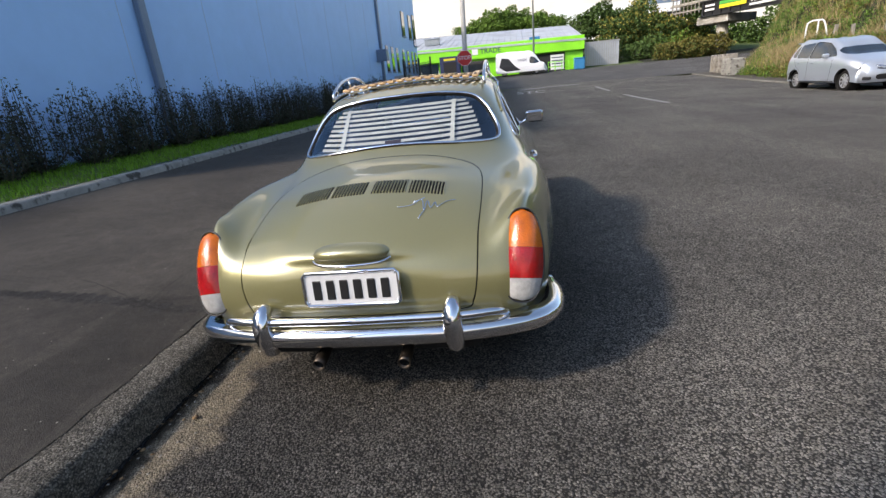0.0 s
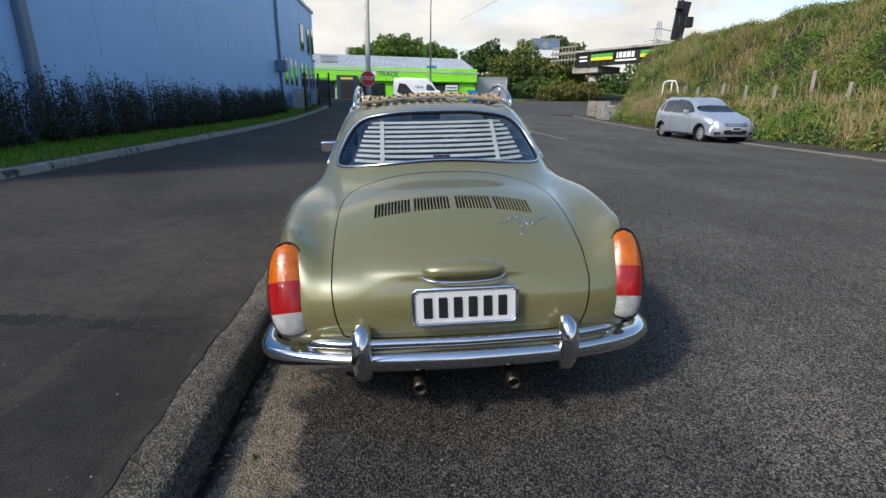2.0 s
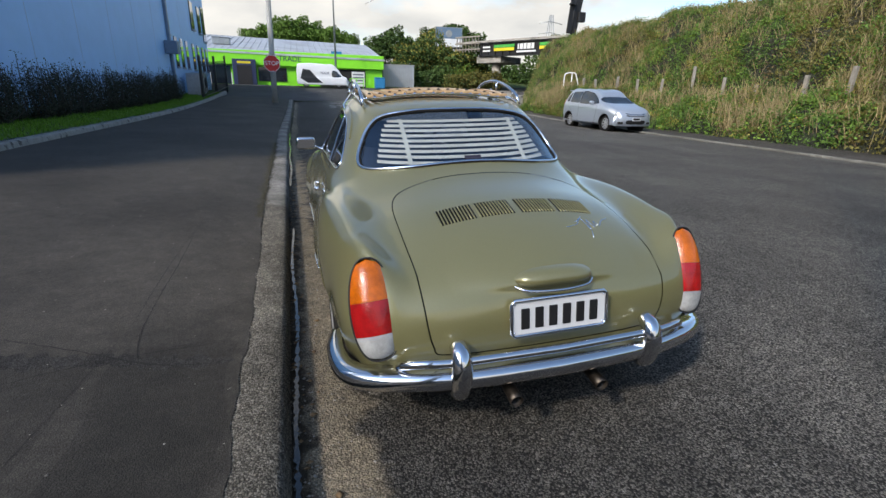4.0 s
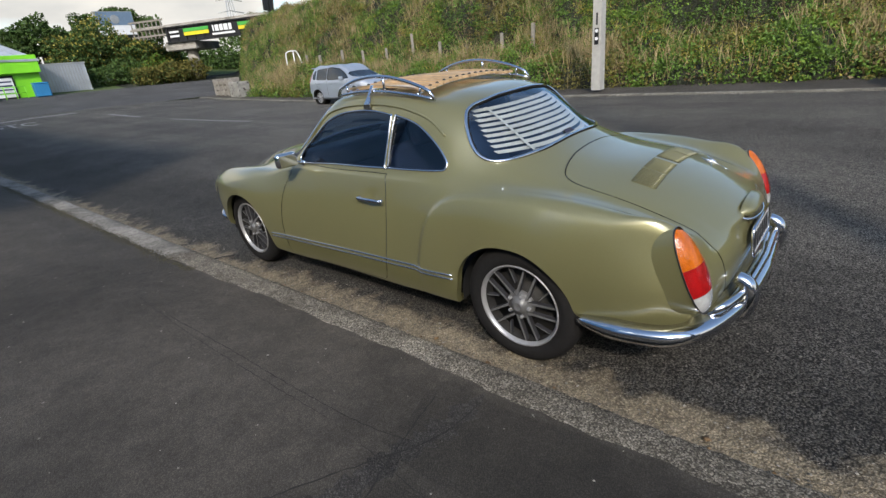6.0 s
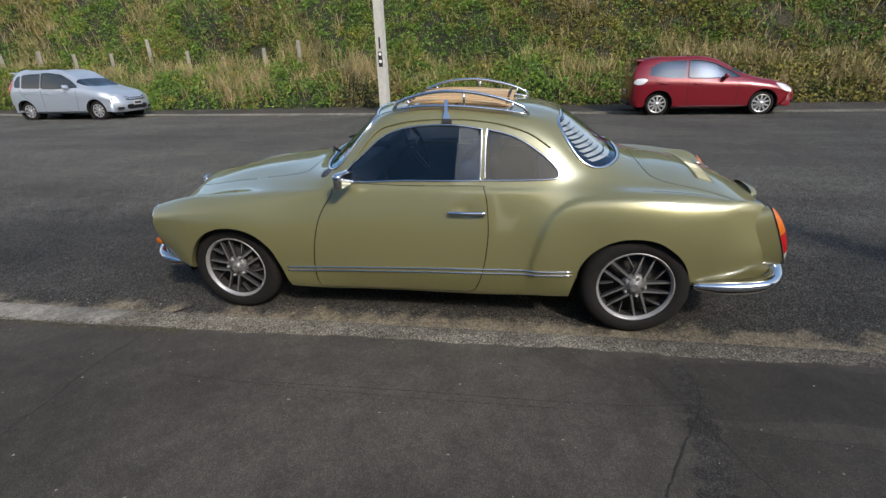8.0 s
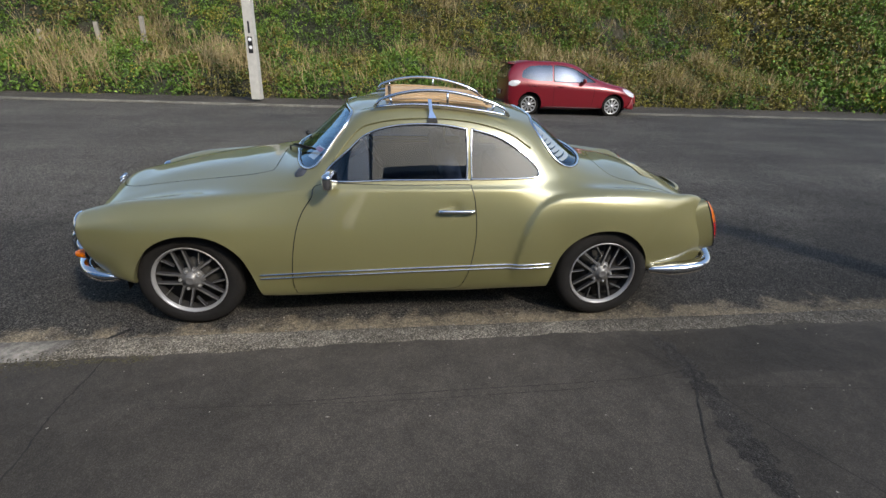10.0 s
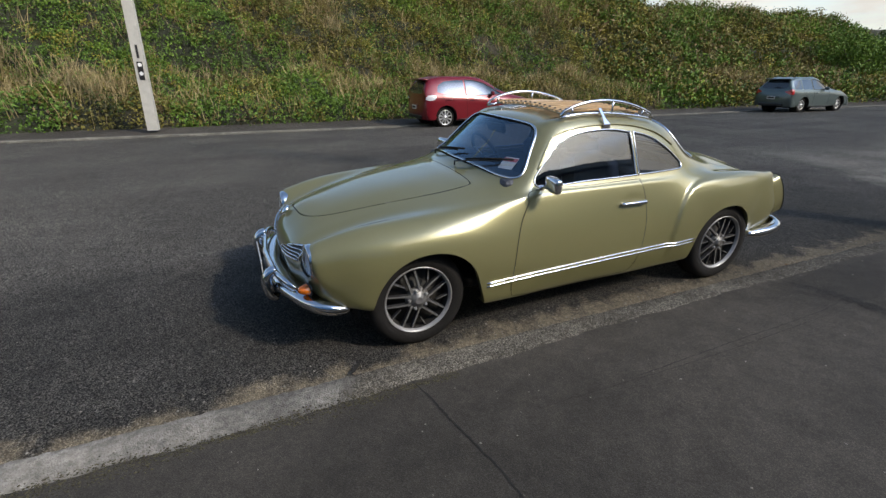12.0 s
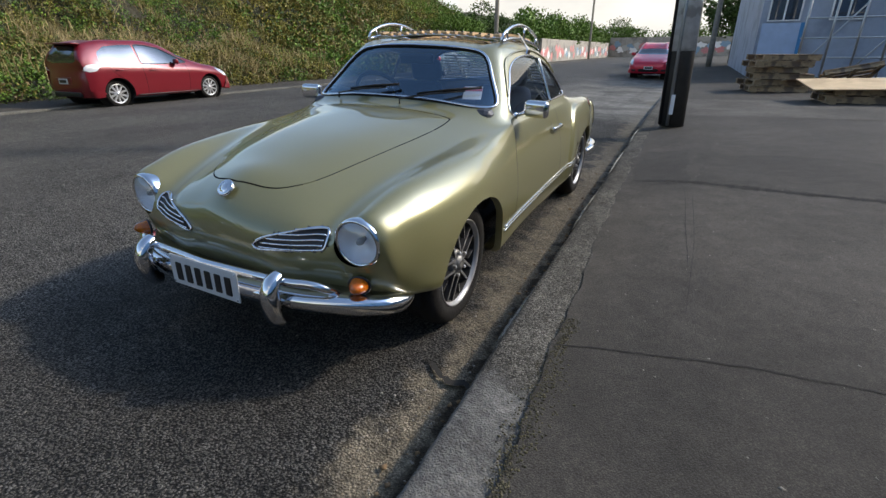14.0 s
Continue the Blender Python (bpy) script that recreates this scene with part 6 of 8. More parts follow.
# rear window blind: pale slats on two tapes
M_BLIND = mat("cream_blind", (0.52, 0.49, 0.41), 0.45, var=0.08, scale=9)
blind = None
for k in range(9):
    z = .935 + k * .0225
    hx = np.interp(z, [.93, 1.0, 1.07, 1.12], [.455, .43, .40, .36])
    xs = np.linspace(0, hx, 14)
    q = skin.find([(x, z) for x in xs], (0, 2), (CU[7] - .05, CU[11]), (CV[6], CV[9]))
    P = skin.at(q) - skin.normal(q) * 0.028
    P = np.vstack([(P * (-1, 1, 1))[::-1], P[1:]])
    n = len(P)
    V = np.vstack([P, P + np.array((0, .028, .0110)), P + np.array((0, .029, .0098)), P + np.array((0, .001, -.0012))])
    F = [(i + a * n, i + 1 + a * n, i + 1 + ((a + 1) % 4) * n, i + ((a + 1) % 4) * n) for i in range(n - 1) for a in range(4)]
    if blind is None:
        blind = mesh_ob("window_blind", V, F, M_BLIND, coupe, "cream slatted blind inside the rear window")
    else:
        mesh_ob("blind_slat", V, F, M_BLIND, blind)
for x in (-.30, .30):
    q = skin.find([(abs(x), z) for z in np.linspace(.925, 1.125, 12)], (0, 2), (CU[7] - .05, CU[11]), (CV[6], CV[9]))
    P = (skin.at(q) - skin.normal(q) * 0.022) * (1 if x > 0 else -1, 1, 1)
    V = np.vstack([P + np.array((-.011, 0, 0)), P + np.array((.011, 0, 0))])
    mesh_ob("blind_tape", V, [(i, i + 1, 13 + i, 12 + i) for i in range(11)], M_BLIND, blind)

# small dark sticker low in the rear window
sq = skin.find([(x, z) for z in (.935, .949) for x in (0, .042)], (0, 2), (CU[7] - .05, CU[11]), (CV[6], CV[9]))
SP = skin.at(sq) + skin.normal(sq) * .001
mesh_ob("window_sticker", [SP[1] * (-1, 1, 1), SP[0], SP[1], SP[3], SP[2], SP[3] * (-1, 1, 1)], [(0, 1, 4, 5), (1, 2, 3, 4)], mat("sticker_dark", (0.022, 0.018, 0.032), 0.5), coupe, "small dark sticker in the rear window")

# interior
M_VINYL = mat("dark_vinyl", (0.036, 0.040, 0.050), 0.55, var=0.15, scale=18, bump=0.15)
M_SEAT = mat("seat_cloth", (0.035, 0.045, 0.075), 0.8, var=0.25, scale=30, bump=0.2)
bm = bmesh.new()
box(bm, 1.22, 1.60, .06, T(0, 1.06, .30), .02)
box(bm, 1.20, .55, .30, T(0, .28, .62), .05)
box(bm, 1.20, .10, .40, T(0, 1.82, .55), .03)
for s in (1, -1):
    box(bm, .04, 1.35, .42, T(s * .655, 1.10, .58), .01)
part("cabin_lining", bm, M_VINYL, body)
bm = bmesh.new()
box(bm, 1.18, .24, .16, T(0, 1.70, .80), .05, 3)
box(bm, .40, .16, .07, T(.33, 1.66, .885), .03, 3)
part("dashboard", bm, M_VINYL, coupe, "black padded dashboard", smooth=False)
for x in (-.33, .33):
    bm = bmesh.new()
    box(bm, .46, .48, .15, T(x, 1.18, .44, 6), .05, 3)
    seat = part("seat", bm, M_SEAT, coupe, "dark blue cloth bucket seat", smooth=True)
    bm = bmesh.new()
    box(bm, .44, .12, .48, T(x, .90, .70, -14), .05, 3, .88)
    part("seat_back", bm, M_SEAT, seat, smooth=True)
    bm = bmesh.new()
    box(bm, .24, .09, .15, T(x, .815, 1.0, -14), .04, 3)
    part("headrest", bm, M_SEAT, seat, smooth=True)
sm = T(.33, 1.43, .845, 62, 0, 0)
sw = mesh_ob("steering_wheel", *tube_data([sm @ Vector((.185 * math.cos(a), .185 * math.sin(a), 0)) for a in np.linspace(0, 2 * math.pi, 40, endpoint=False)], .013, 10, True), M_BLACK, coupe, "black three-spoke steering wheel", smooth=True)
for a in (math.pi / 2 + math.pi, 0.25, math.pi - .25):
    tube("wheel_spoke", [sm @ Vector((0, 0, -.03)), sm @ Vector((.18 * math.cos(a), .18 * math.sin(a), 0))], .010, M_RIM, sw, 6, flat=.5)
tube("steering_column", [sm @ Vector((0, 0, 0)), sm @ Vector((0, 0, -.35))], .03, M_VINYL, sw, 10)
bm = bmesh.new()
box(bm, .22, .03, .06, T(0, 1.55, 1.10, -12), .012)
part("rear_view_mirror", bm, M_BLACK, coupe)

# ---- parked cars across the street ----
def car_skin(spec):
    """Stations of a modern car: rows from tail to nose of (y, half width, sill z, belt z, belt x, roof z, roof x)."""
    rows, W = spec["rows"], spec["rows"][len(spec["rows"]) // 2][1]
    S = []
    yr, yf, zs = spec["tail"], spec["nose"], spec["sill"]

    def end(faces, y_end, sgn):
        out = []
        for k, (yo, z, xc, bow) in enumerate(faces):
            B = np.array((W - .04, y_end + sgn * (.30 + .07 * k), zs + .03))
            yc = y_end + sgn * yo
            C = np.array((xc, yc + sgn * bow, z))
            pts = [B + (C - B) * t + np.array((.05 * math.sin(math.pi * t), -sgn * .05 * math.sin(math.pi * t), 0)) for t in (0, .3, .58, .82)]
            pts += [C, np.array((xc * .84, yc + sgn * bow * .45, z)), np.array((xc * .45, yc + sgn * bow * .1, z + .004)), np.array((0, yc, z + .006))]
            out.append([pts[0] - (0.1, 0, .004)] + pts)
        return out

    S += end(spec["tail_faces"], yr, 1)
    for y, w, s, zb, xb, zt, xt in rows:
        S.append([(w - .12, y, s - .004), (w - .03, y, s), (w, y, s + .16), (w, y, s + (zb - s) * .55), (w * .985, y, zb - .10), (xb, y, zb), (xt, y, zt - .055 * (zt > zb + .2) - .012), (xt * .55, y, zt - .01), (0, y, zt)])
    S += end(spec["nose_faces"], yf, -1)[::-1]
    return Skin(S, spec.get("step", .045), (0.05, 0.025))


M_TYRE_S = M_RUBBER
M_CARGLASS = mat("car_window", (0.012, 0.018, 0.024), 0.04, var=0.08, spec=1.0, coat=0.3)
M_LAMPGLASS = mat("lamp_glass", (0.62, 0.64, 0.66), 0.08, 0.2, var=0.1, scale=30, coat=1.0)
M_TAILRED = mat("tail_red", (0.40, 0.02, 0.02), 0.12, var=0.1, coat=1.0)
M_HUBCAP = mat("silver_wheel", (0.55, 0.56, 0.58), 0.3, 0.7, var=0.08)


def small_wheel(parent, x, y, r, rim, spokes):
    s = 1 if x > 0 else -1
    m = Matrix.Translation((x, y, r)) @ Matrix.Rotation(s * math.pi / 2, 4, 'Y')
    t = mesh_ob("wheel", *lathe_data([(rim * .9, -.19), (r - .03, -.2), (r, -.17), (r, -.03), (r - .03, .004), (rim + .01, .006), (rim, -.004)], 32, m), M_TYRE_S, parent, "black tyre on a silver wheel", smooth=True)
    mesh_ob("rim", *lathe_data([(rim * 1.0, -.02), (rim * 1.02, .004), (rim * .96, .008), (rim * .90, -.004), (rim * .88, -.03), (.001, -.035)], 32, m), M_DRUM, t, smooth=True)
    for k in range(spokes):
        v, f = spoke_data(2 * math.pi * k / spokes, 2 * math.pi * k / spokes, .02, rim * .98, .018, .020, -.002)
        mesh_ob("spoke", [m @ q for q in v], f, M_HUBCAP, t)
    mesh_ob("wheel_cap", *lathe_data([(rim * 1.0, -.012), (rim * 1.03, .002), (rim * .97, .010), (rim * .90, -.002)], 32, m), M_HUBCAP, t, smooth=True)
    mesh_ob("hub", *lathe_data([(.055, -.01), (.05, .006), (.001, .008)], 16, m), M_HUBCAP, t, smooth=True)


def crisp(pts, r=.05, closed=True):
    """Straight edges between pts with small rounded corners."""
    P = [np.array(p, float) for p in pts]
    n, out = len(P), []
    for k in range(n):
        if not closed and k in (0, n - 1):
            out.append(P[k])
            continue
        a, b, c = P[k - 1], P[k], P[(k + 1) % n]
        p = b + (a - b) * min(.45, r / np.linalg.norm(a - b))
        q = b + (c - b) * min(.45, r / np.linalg.norm(c - b))
        out += [p * (1 - t) ** 2 + 2 * b * t * (1 - t) + q * t * t for t in (0, .25, .5, .75, 1)]
    return np.array(out)


def modern_car(name, label, spec, paint, at, rz, scale):
    """A parked car: body, windows, lamps, wheels, mirrors and plates."""
    car = thing(name, label, "car")
    sk = car_skin(spec)
    KU, KV = sk.ku, sk.kv
    nt, nr = len(spec["tail_faces"]), len(spec["rows"])
    mid_u = (KU[nt - 1], KU[nt + nr])
    side = (KV[4], KV[6] + .05)
    low = (0, KV[5])
    Ls = {}
    find = lambda pts, ax, u, v: sk.find(resample(crisp(pts), .03, True), ax, u, v)
    for k, w in enumerate(spec["side_windows"]):
        Ls["side%d" % k] = find(w, (1, 2), mid_u, side)
    for nm, u in (("windscreen", (KU[nt + nr - 5], KU[-1])), ("tailgate_glass", (0, KU[nt + 3]))):
        P = sk.find(resample(crisp(spec[nm], .06, False), .03), (0, 2), u, (KV[4], KV[8]))
        P[0, 1] = P[-1, 1] = KV[8]
        Ls[nm] = np.vstack([P, [[P[-1][0], KV[8] + .05], [P[0][0], KV[8] + .05]]])
    for nm, u in (("headlamp", (KU[nt + nr - 4], KU[-1])), ("rear_lamp", (0, KU[nt + 2]))):
        Ls[nm] = find(spec[nm], (1, 2), u, (KV[1], KV[7]))
    for nm in ("lower_intake",):
        P = sk.find(resample(bez(spec[nm], 30), .03), (0, 2), (KU[nt + nr - 1], KU[-1]), (KV[4], KV[8]))
        P[0, 1] = P[-1, 1] = KV[8]
        Ls[nm] = np.vstack([P, [[P[-1][0], KV[8] + .05], [P[0][0], KV[8] + .05]]])
    r = spec["r"]
    for nm, yc in (("arch0", 0), ("arch1", spec["wb"])):
        P = [(yc + (r + .045) * math.cos(a), r + .01 + (r + .045) * math.sin(a)) for a in np.linspace(-.28, math.pi + .28, 30)]
        q = sk.find(resample(P, .03), (1, 2), (0, 1e9), low)
        Ls[nm] = np.vstack([[[q[0][0], -.05]], q, [[q[-1][0], -.05]]])
    sk.cut(Ls, spec.get("step", .045))
    I = sk.inside
    sides = [k for k in I if k.startswith("side")]
    g = np.zeros(len(sk.F), bool)
    for k in I:
        g |= I[k]

    def pc(nm, mask, m, parent, off=0.0, sd=(1, -1), lb=""):
        v, f, n = sk.piece(mask, off, sd)
        return mesh_ob(nm, v, f, m, parent, lb, smooth=True, normals=n)

    body = pc("body", ~g, paint, car)
    for s in (1, -1):
        for k in sides:
            pc("side_window", I[k], M_CARGLASS, car, -.004, (s,))
        pc("headlamp", I["headlamp"], M_LAMPGLASS, car, .002, (s,))
        pc("rear_lamp", I["rear_lamp"], spec.get("lamp_mat", M_TAILRED), car, .004, (s,))
        ring = np.vstack([resample(sk.at(Ls[k]) + sk.normal(Ls[k]) * .002, .03, True) for k in sides[:1]]) * (s, 1, 1)
        tube("window_frame", ring, .010, M_BLACK, body, 6, True)
        for nm, yc in (("arch0", 0), ("arch1", spec["wb"])):
            P = sk.at(Ls[nm][1:-1]) * (s, 1, 1)
            Q = P - np.array((s * .06, 0, 0))
            n = len(P)
            mesh_ob("wheel_arch_lip", np.vstack([P, Q]), [(i, i + 1, n + i + 1, n + i) for i in range(n - 1)], M_BLACK, body, smooth=True)
            m = Matrix.Translation((s * (spec["track"] + .02), yc, r)) @ Matrix.Rotation(s * math.pi / 2, 4, 'Y')
            # well coloured near-black for the shade behind the wheel
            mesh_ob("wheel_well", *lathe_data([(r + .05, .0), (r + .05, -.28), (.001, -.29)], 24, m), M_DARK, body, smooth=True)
            small_wheel(car, s * spec["track"], yc, r, spec["rim"], spec["spokes"])
        for dl in spec["door_lines"]:
            q = sk.find(resample(bez(dl, 30), .04), (1, 2), mid_u, (KV[0], KV[5] + .02))
            tube("door_gap", (sk.at(q) + sk.normal(q) * -.001) * (s, 1, 1), .0045, M_DARK, body, 5)
        for hy, hz in spec["handles"]:
            q = sk.find([(hy + .09, hz), (hy, hz), (hy - .09, hz)], (1, 2), mid_u, low)
            P = (sk.at(q) + sk.normal(q) * .022) * (s, 1, 1)
            tube("door_handle", P, .012, paint, body, 8)
        my, mz = spec["mirror"]
        q = sk.at(sk.find([(my, mz)], (1, 2), mid_u, (KV[3], KV[6])))[0] * (s, 1, 1)
        bm = bmesh.new()
        box(bm, .19, .10, .13, T(q[0] + s * .10, q[1] - .02, q[2] + .05, 0, 0, -s * 12), .04, 3)
        part("door_mirror", bm, spec.get("mirror_mat", paint), car, smooth=True)
        q = sk.find([(y, spec["sill"] + .045) for y in np.linspace(r + .10, spec["wb"] - r - .10, 20)], (1, 2), mid_u, low)
        tube("sill_strip", sk.at(q) * (s, 1, 1), .012, spec.get("sill_mat", M_BLACK), body, 6)
    pc("windscreen", I["windscreen"], M_CARGLASS, car, -.003)
    pc("rear_window", I["tailgate_glass"], M_CARGLASS, car, -.003)
    pc("lower_intake", I["lower_intake"], M_BLACK, car, .002)
    y0, z0 = spec["spoiler"]
    bm = bmesh.new()
    box(bm, 1.06, .20, .035, T(0, y0, z0, -5), .014, 2)
    part("roof_spoiler", bm, paint, car, smooth=True)
    bm = bmesh.new()
    box(bm, 1.06, .10, .11, T(0, spec["tail"] + .035, .33), .03, 2)
    part("rear_valance", bm, M_BLACK, car, "black plastic lower edge of the rear bumper")
    bm = bmesh.new()
    box(bm, .62, .03, .17, T(0, spec["tail"] + .012, spec["plate_r"]), .012, 2)
    part("plate_recess", bm, paint, car)
    for s in (1, -1):
        bm = bmesh.new()
        box(bm, .20, .05, .085, T(s * .60, spec["nose"] - .115, .36, 0, 0, -s * 24), .02, 2)
        part("fog_lamp_pocket", bm, M_BLACK, car)
    tube("wiper", [(0, spec["tail"] + .12, 1.04), (.28, spec["tail"] + .10, 1.05)], .010, M_BLACK, car, 6)
    bm = bmesh.new()
    box(bm, 1.25, spec["wb"] + 1.0, .12, T(0, spec["wb"] / 2, .26), .04)
    part("underbody", bm, M_DARK, body)
    for y, z, rot in ((spec["nose"] + .012, spec["plate_f"], 0), (spec["tail"] - .012, spec["plate_r"], 180)):
        bm = bmesh.new()
        box(bm, .36, .012, .125, None, .004)
        p = part("number_plate", bm, M_PLATE, car, "white number plate with a dark bar")
        p.matrix_local = T(0, y, z, 0, 0, rot)
        bm = bmesh.new()
        box(bm, .28, .006, .07, T(0, .008, 0), .003)
        part("bar", bm, M_INK, p)
    for nm, mt, pts in spec.get("extras", ()):
        q = sk.find(resample(bez(pts, 24), .03), (0, 2), (KU[nt + nr - 1], KU[-1]), (KV[4], KV[8]))
        P = sk.at(q) + sk.normal(q) * .008
        tube(nm, np.vstack([P, (P * (-1, 1, 1))[::-1]]), .014, mt, car, 6)
    car.matrix_world = pose(*at, 0, 0, rz) @ Matrix.Diagonal((scale, scale, scale, 1)) @ T(0, -spec["wb"] / 2, 0)
    return car


HATCH_TAIL = [(.05, .26, .70, .10), (.0, .42, .74, .10), (.0, .62, .76, .09), (.05, .86, .75, .09)]
NOSE_LOW = [(.06, .24, .66, .20), (.0, .36, .72, .22), (.0, .52, .74, .24), (.05, .68, .72, .26)]
M_SILVER = car_paint("silver_paint", (0.40, 0.445, 0.51), 0.45, 0.28)
M_REDPAINT = car_paint("dark_red_paint", (0.165, 0.006, 0.013), 0.2, 0.3)
M_GREYGREEN = car_paint("grey_green_paint", (0.09, 0.12, 0.12), 0.5, 0.3)
M_REDFLAT = car_paint("bright_red_paint", (0.55, 0.02, 0.045), 0.2, 0.3)

MPV = dict(spoiler=(-.50, 1.475), tail=-.62, nose=3.42, sill=.24, wb=2.6, r=.305, rim=.20, track=.755, spokes=9, tail_faces=HATCH_TAIL,
           rows=[(-.55, .80, .27, .98, .78, 1.14, .66), (-.45, .835, .27, 1.0, .80, 1.39, .61), (-.24, .845, .27, 1.0, .81, 1.505, .61), (.5, .845, .24, .985, .81, 1.535, .61), (1.1, .845, .24, .97, .81, 1.535, .61), (1.55, .845, .24, .955, .81, 1.47, .60), (1.95, .845, .24, .945, .80, 1.27, .62), (2.35, .84, .25, .93, .79, 1.05, .66), (2.60, .835, .27, .90, .77, .985, .60), (2.95, .82, .27, .84, .73, .90, .55), (3.18, .78, .27, .74, .68, .82, .50)], nose_faces=NOSE_LOW,
           side_windows=[[(2.05, 1.02), (1.75, 1.24), (1.45, 1.40), (1.0, 1.46), (.72, 1.46), (.72, 1.0), (1.2, .99)], [(.68, 1.0), (.68, 1.455), (.3, 1.445), (-.02, 1.42), (-.02, 1.02)], [(-.07, 1.03), (-.07, 1.41), (-.22, 1.36), (-.32, 1.20), (-.30, 1.05)]],
           windscreen=[(0, 1.49), (.42, 1.47), (.56, 1.40), (.64, 1.20), (.68, 1.06), (.45, 1.03), (0, 1.03)], tailgate_glass=[(0, 1.42), (.45, 1.38), (.58, 1.20), (.60, 1.06), (.4, 1.03), (0, 1.03)],
           headlamp=[(2.72, .86), (3.02, .82), (3.22, .72), (3.28, .62), (3.12, .63), (2.86, .74)], rear_lamp=[(-.48, 1.36), (-.36, 1.30), (-.40, 1.05), (-.48, .86), (-.55, .86), (-.54, 1.1)],
           lower_intake=[(0, .46), (.34, .46), (.42, .40), (.34, .32), (0, .32)], door_lines=[[(1.98, .95), (2.0, .7), (1.95, .30)], [(.70, .98), (.72, .6), (.72, .30)], [(-.10, .98), (.0, .8), (.28, .62)]], handles=[(.95, .84), (.15, .86)], mirror=(1.75, .99), plate_f=.50, plate_r=.80,
           extras=[("grille_bar", M_CHROME, [(0, .66), (.25, .66), (.42, .69)]), ("grille_bar", M_BLACK, [(0, .60), (.25, .60), (.40, .62)])])
HATCH = dict(spoiler=(-.56, 1.435), tail=-.74, nose=3.50, sill=.22, wb=2.6, r=.315, rim=.225, track=.765, spokes=10, tail_faces=HATCH_TAIL,
             rows=[(-.66, .80, .27, .97, .78, 1.16, .68), (-.51, .85, .27, 1.0, .80, 1.40, .60), (-.22, .87, .27, .99, .82, 1.485, .58), (.5, .875, .22, .97, .82, 1.505, .57), (1.0, .875, .22, .95, .82, 1.50, .57), (1.40, .875, .22, .935, .81, 1.43, .57), (1.80, .87, .22, .925, .80, 1.25, .60), (2.20, .865, .24, .91, .79, 1.04, .66), (2.50, .855, .27, .885, .77, .965, .62), (2.95, .83, .27, .82, .72, .88, .55), (3.22, .78, .27, .72, .66, .79, .50)], nose_faces=NOSE_LOW,
             side_windows=[[(2.02, .985), (1.70, 1.17), (1.35, 1.34), (1.0, 1.41), (.72, 1.425), (.70, .98), (1.2, .965)], [(.66, .98), (.67, 1.42), (.35, 1.415), (-.02, 1.38), (-.24, 1.25), (-.28, 1.06), (.2, .99)]],
             windscreen=[(0, 1.465), (.40, 1.44), (.54, 1.36), (.63, 1.16), (.67, 1.03), (.45, 1.0), (0, 1.0)], tailgate_glass=[(0, 1.40), (.42, 1.36), (.55, 1.18), (.60, 1.06), (.4, 1.02), (0, 1.02)],
             headlamp=[(2.85, .84), (3.10, .78), (3.30, .66), (3.30, .58), (3.10, .62), (2.92, .74)], rear_lamp=[(-.40, .99), (-.30, .95), (-.42, .84), (-.60, .82), (-.66, .88), (-.60, .98)], lamp_mat=M_LAMPGLASS,
             lower_intake=[(0, .42), (.34, .42), (.42, .36), (.34, .30), (0, .30)], door_lines=[[(1.92, .93), (1.95, .7), (1.9, .30)], [(.69, .96), (.71, .6), (.71, .29)], [(-.14, 1.0), (-.02, .8), (.24, .60)]], handles=[(.92, .83), (.10, .85)], mirror=(1.62, .97), mirror_mat=M_REDPAINT, plate_f=.46, plate_r=.62)
ESTATE = dict(spoiler=(-.72, 1.385), tail=-.98, nose=3.58, sill=.22, wb=2.63, r=.31, rim=.20, track=.74, spokes=7, tail_faces=HATCH_TAIL,
              rows=[(-.86, .80, .27, .92, .78, 1.02, .66), (-.70, .83, .27, .93, .79, 1.32, .55), (-.45, .845, .27, .93, .79, 1.42, .55), (.3, .85, .22, .93, .79, 1.45, .55), (.9, .85, .22, .925, .79, 1.45, .55), (1.25, .85, .22, .92, .79, 1.38, .55), (1.60, .85, .22, .915, .78, 1.20, .58), (1.98, .85, .24, .905, .77, 1.01, .64), (2.40, .845, .27, .88, .75, .945, .60), (3.0, .82, .27, .80, .70, .86, .52), (3.30, .78, .27, .70, .64, .77, .48)], nose_faces=NOSE_LOW,
              side_windows=[[(1.72, .97), (1.50, 1.13), (1.2, 1.30), (.95, 1.37), (.62, 1.375), (.60, .96), (1.1, .955)], [(.56, .96), (.57, 1.375), (.2, 1.37), (-.10, 1.36), (-.12, .97)], [(-.17, .97), (-.16, 1.36), (-.45, 1.34), (-.62, 1.27), (-.66, .98)]],
              windscreen=[(0, 1.42), (.40, 1.40), (.52, 1.32), (.60, 1.12), (.65, 1.0), (.45, .975), (0, .975)], tailgate_glass=[(0, 1.36), (.42, 1.33), (.54, 1.18), (.58, 1.04), (.4, 1.0), (0, 1.0)],
              headlamp=[(3.10, .78), (3.28, .74), (3.42, .66), (3.42, .58), (3.2, .60), (3.08, .68)], rear_lamp=[(-.84, 1.0), (-.74, .97), (-.74, .76), (-.88, .74), (-.92, .86)],
              lower_intake=[(0, .42), (.34, .42), (.42, .36), (.34, .30), (0, .30)], door_lines=[[(1.66, .93), (1.7, .7), (1.68, .30)], [(.58, .95), (.60, .6), (.60, .29)], [(-.15, .95), (-.05, .8), (.22, .60)]], handles=[(.80, .82), (.05, .83)], mirror=(1.40, .95), plate_f=.46, plate_r=.62)
modern_car("silver_hatchback", "silver five-door compact hatchback parked beside the far kerb", MPV, M_SILVER, (10.7, 14.9, rise(14.9) + .003), 180, .96)
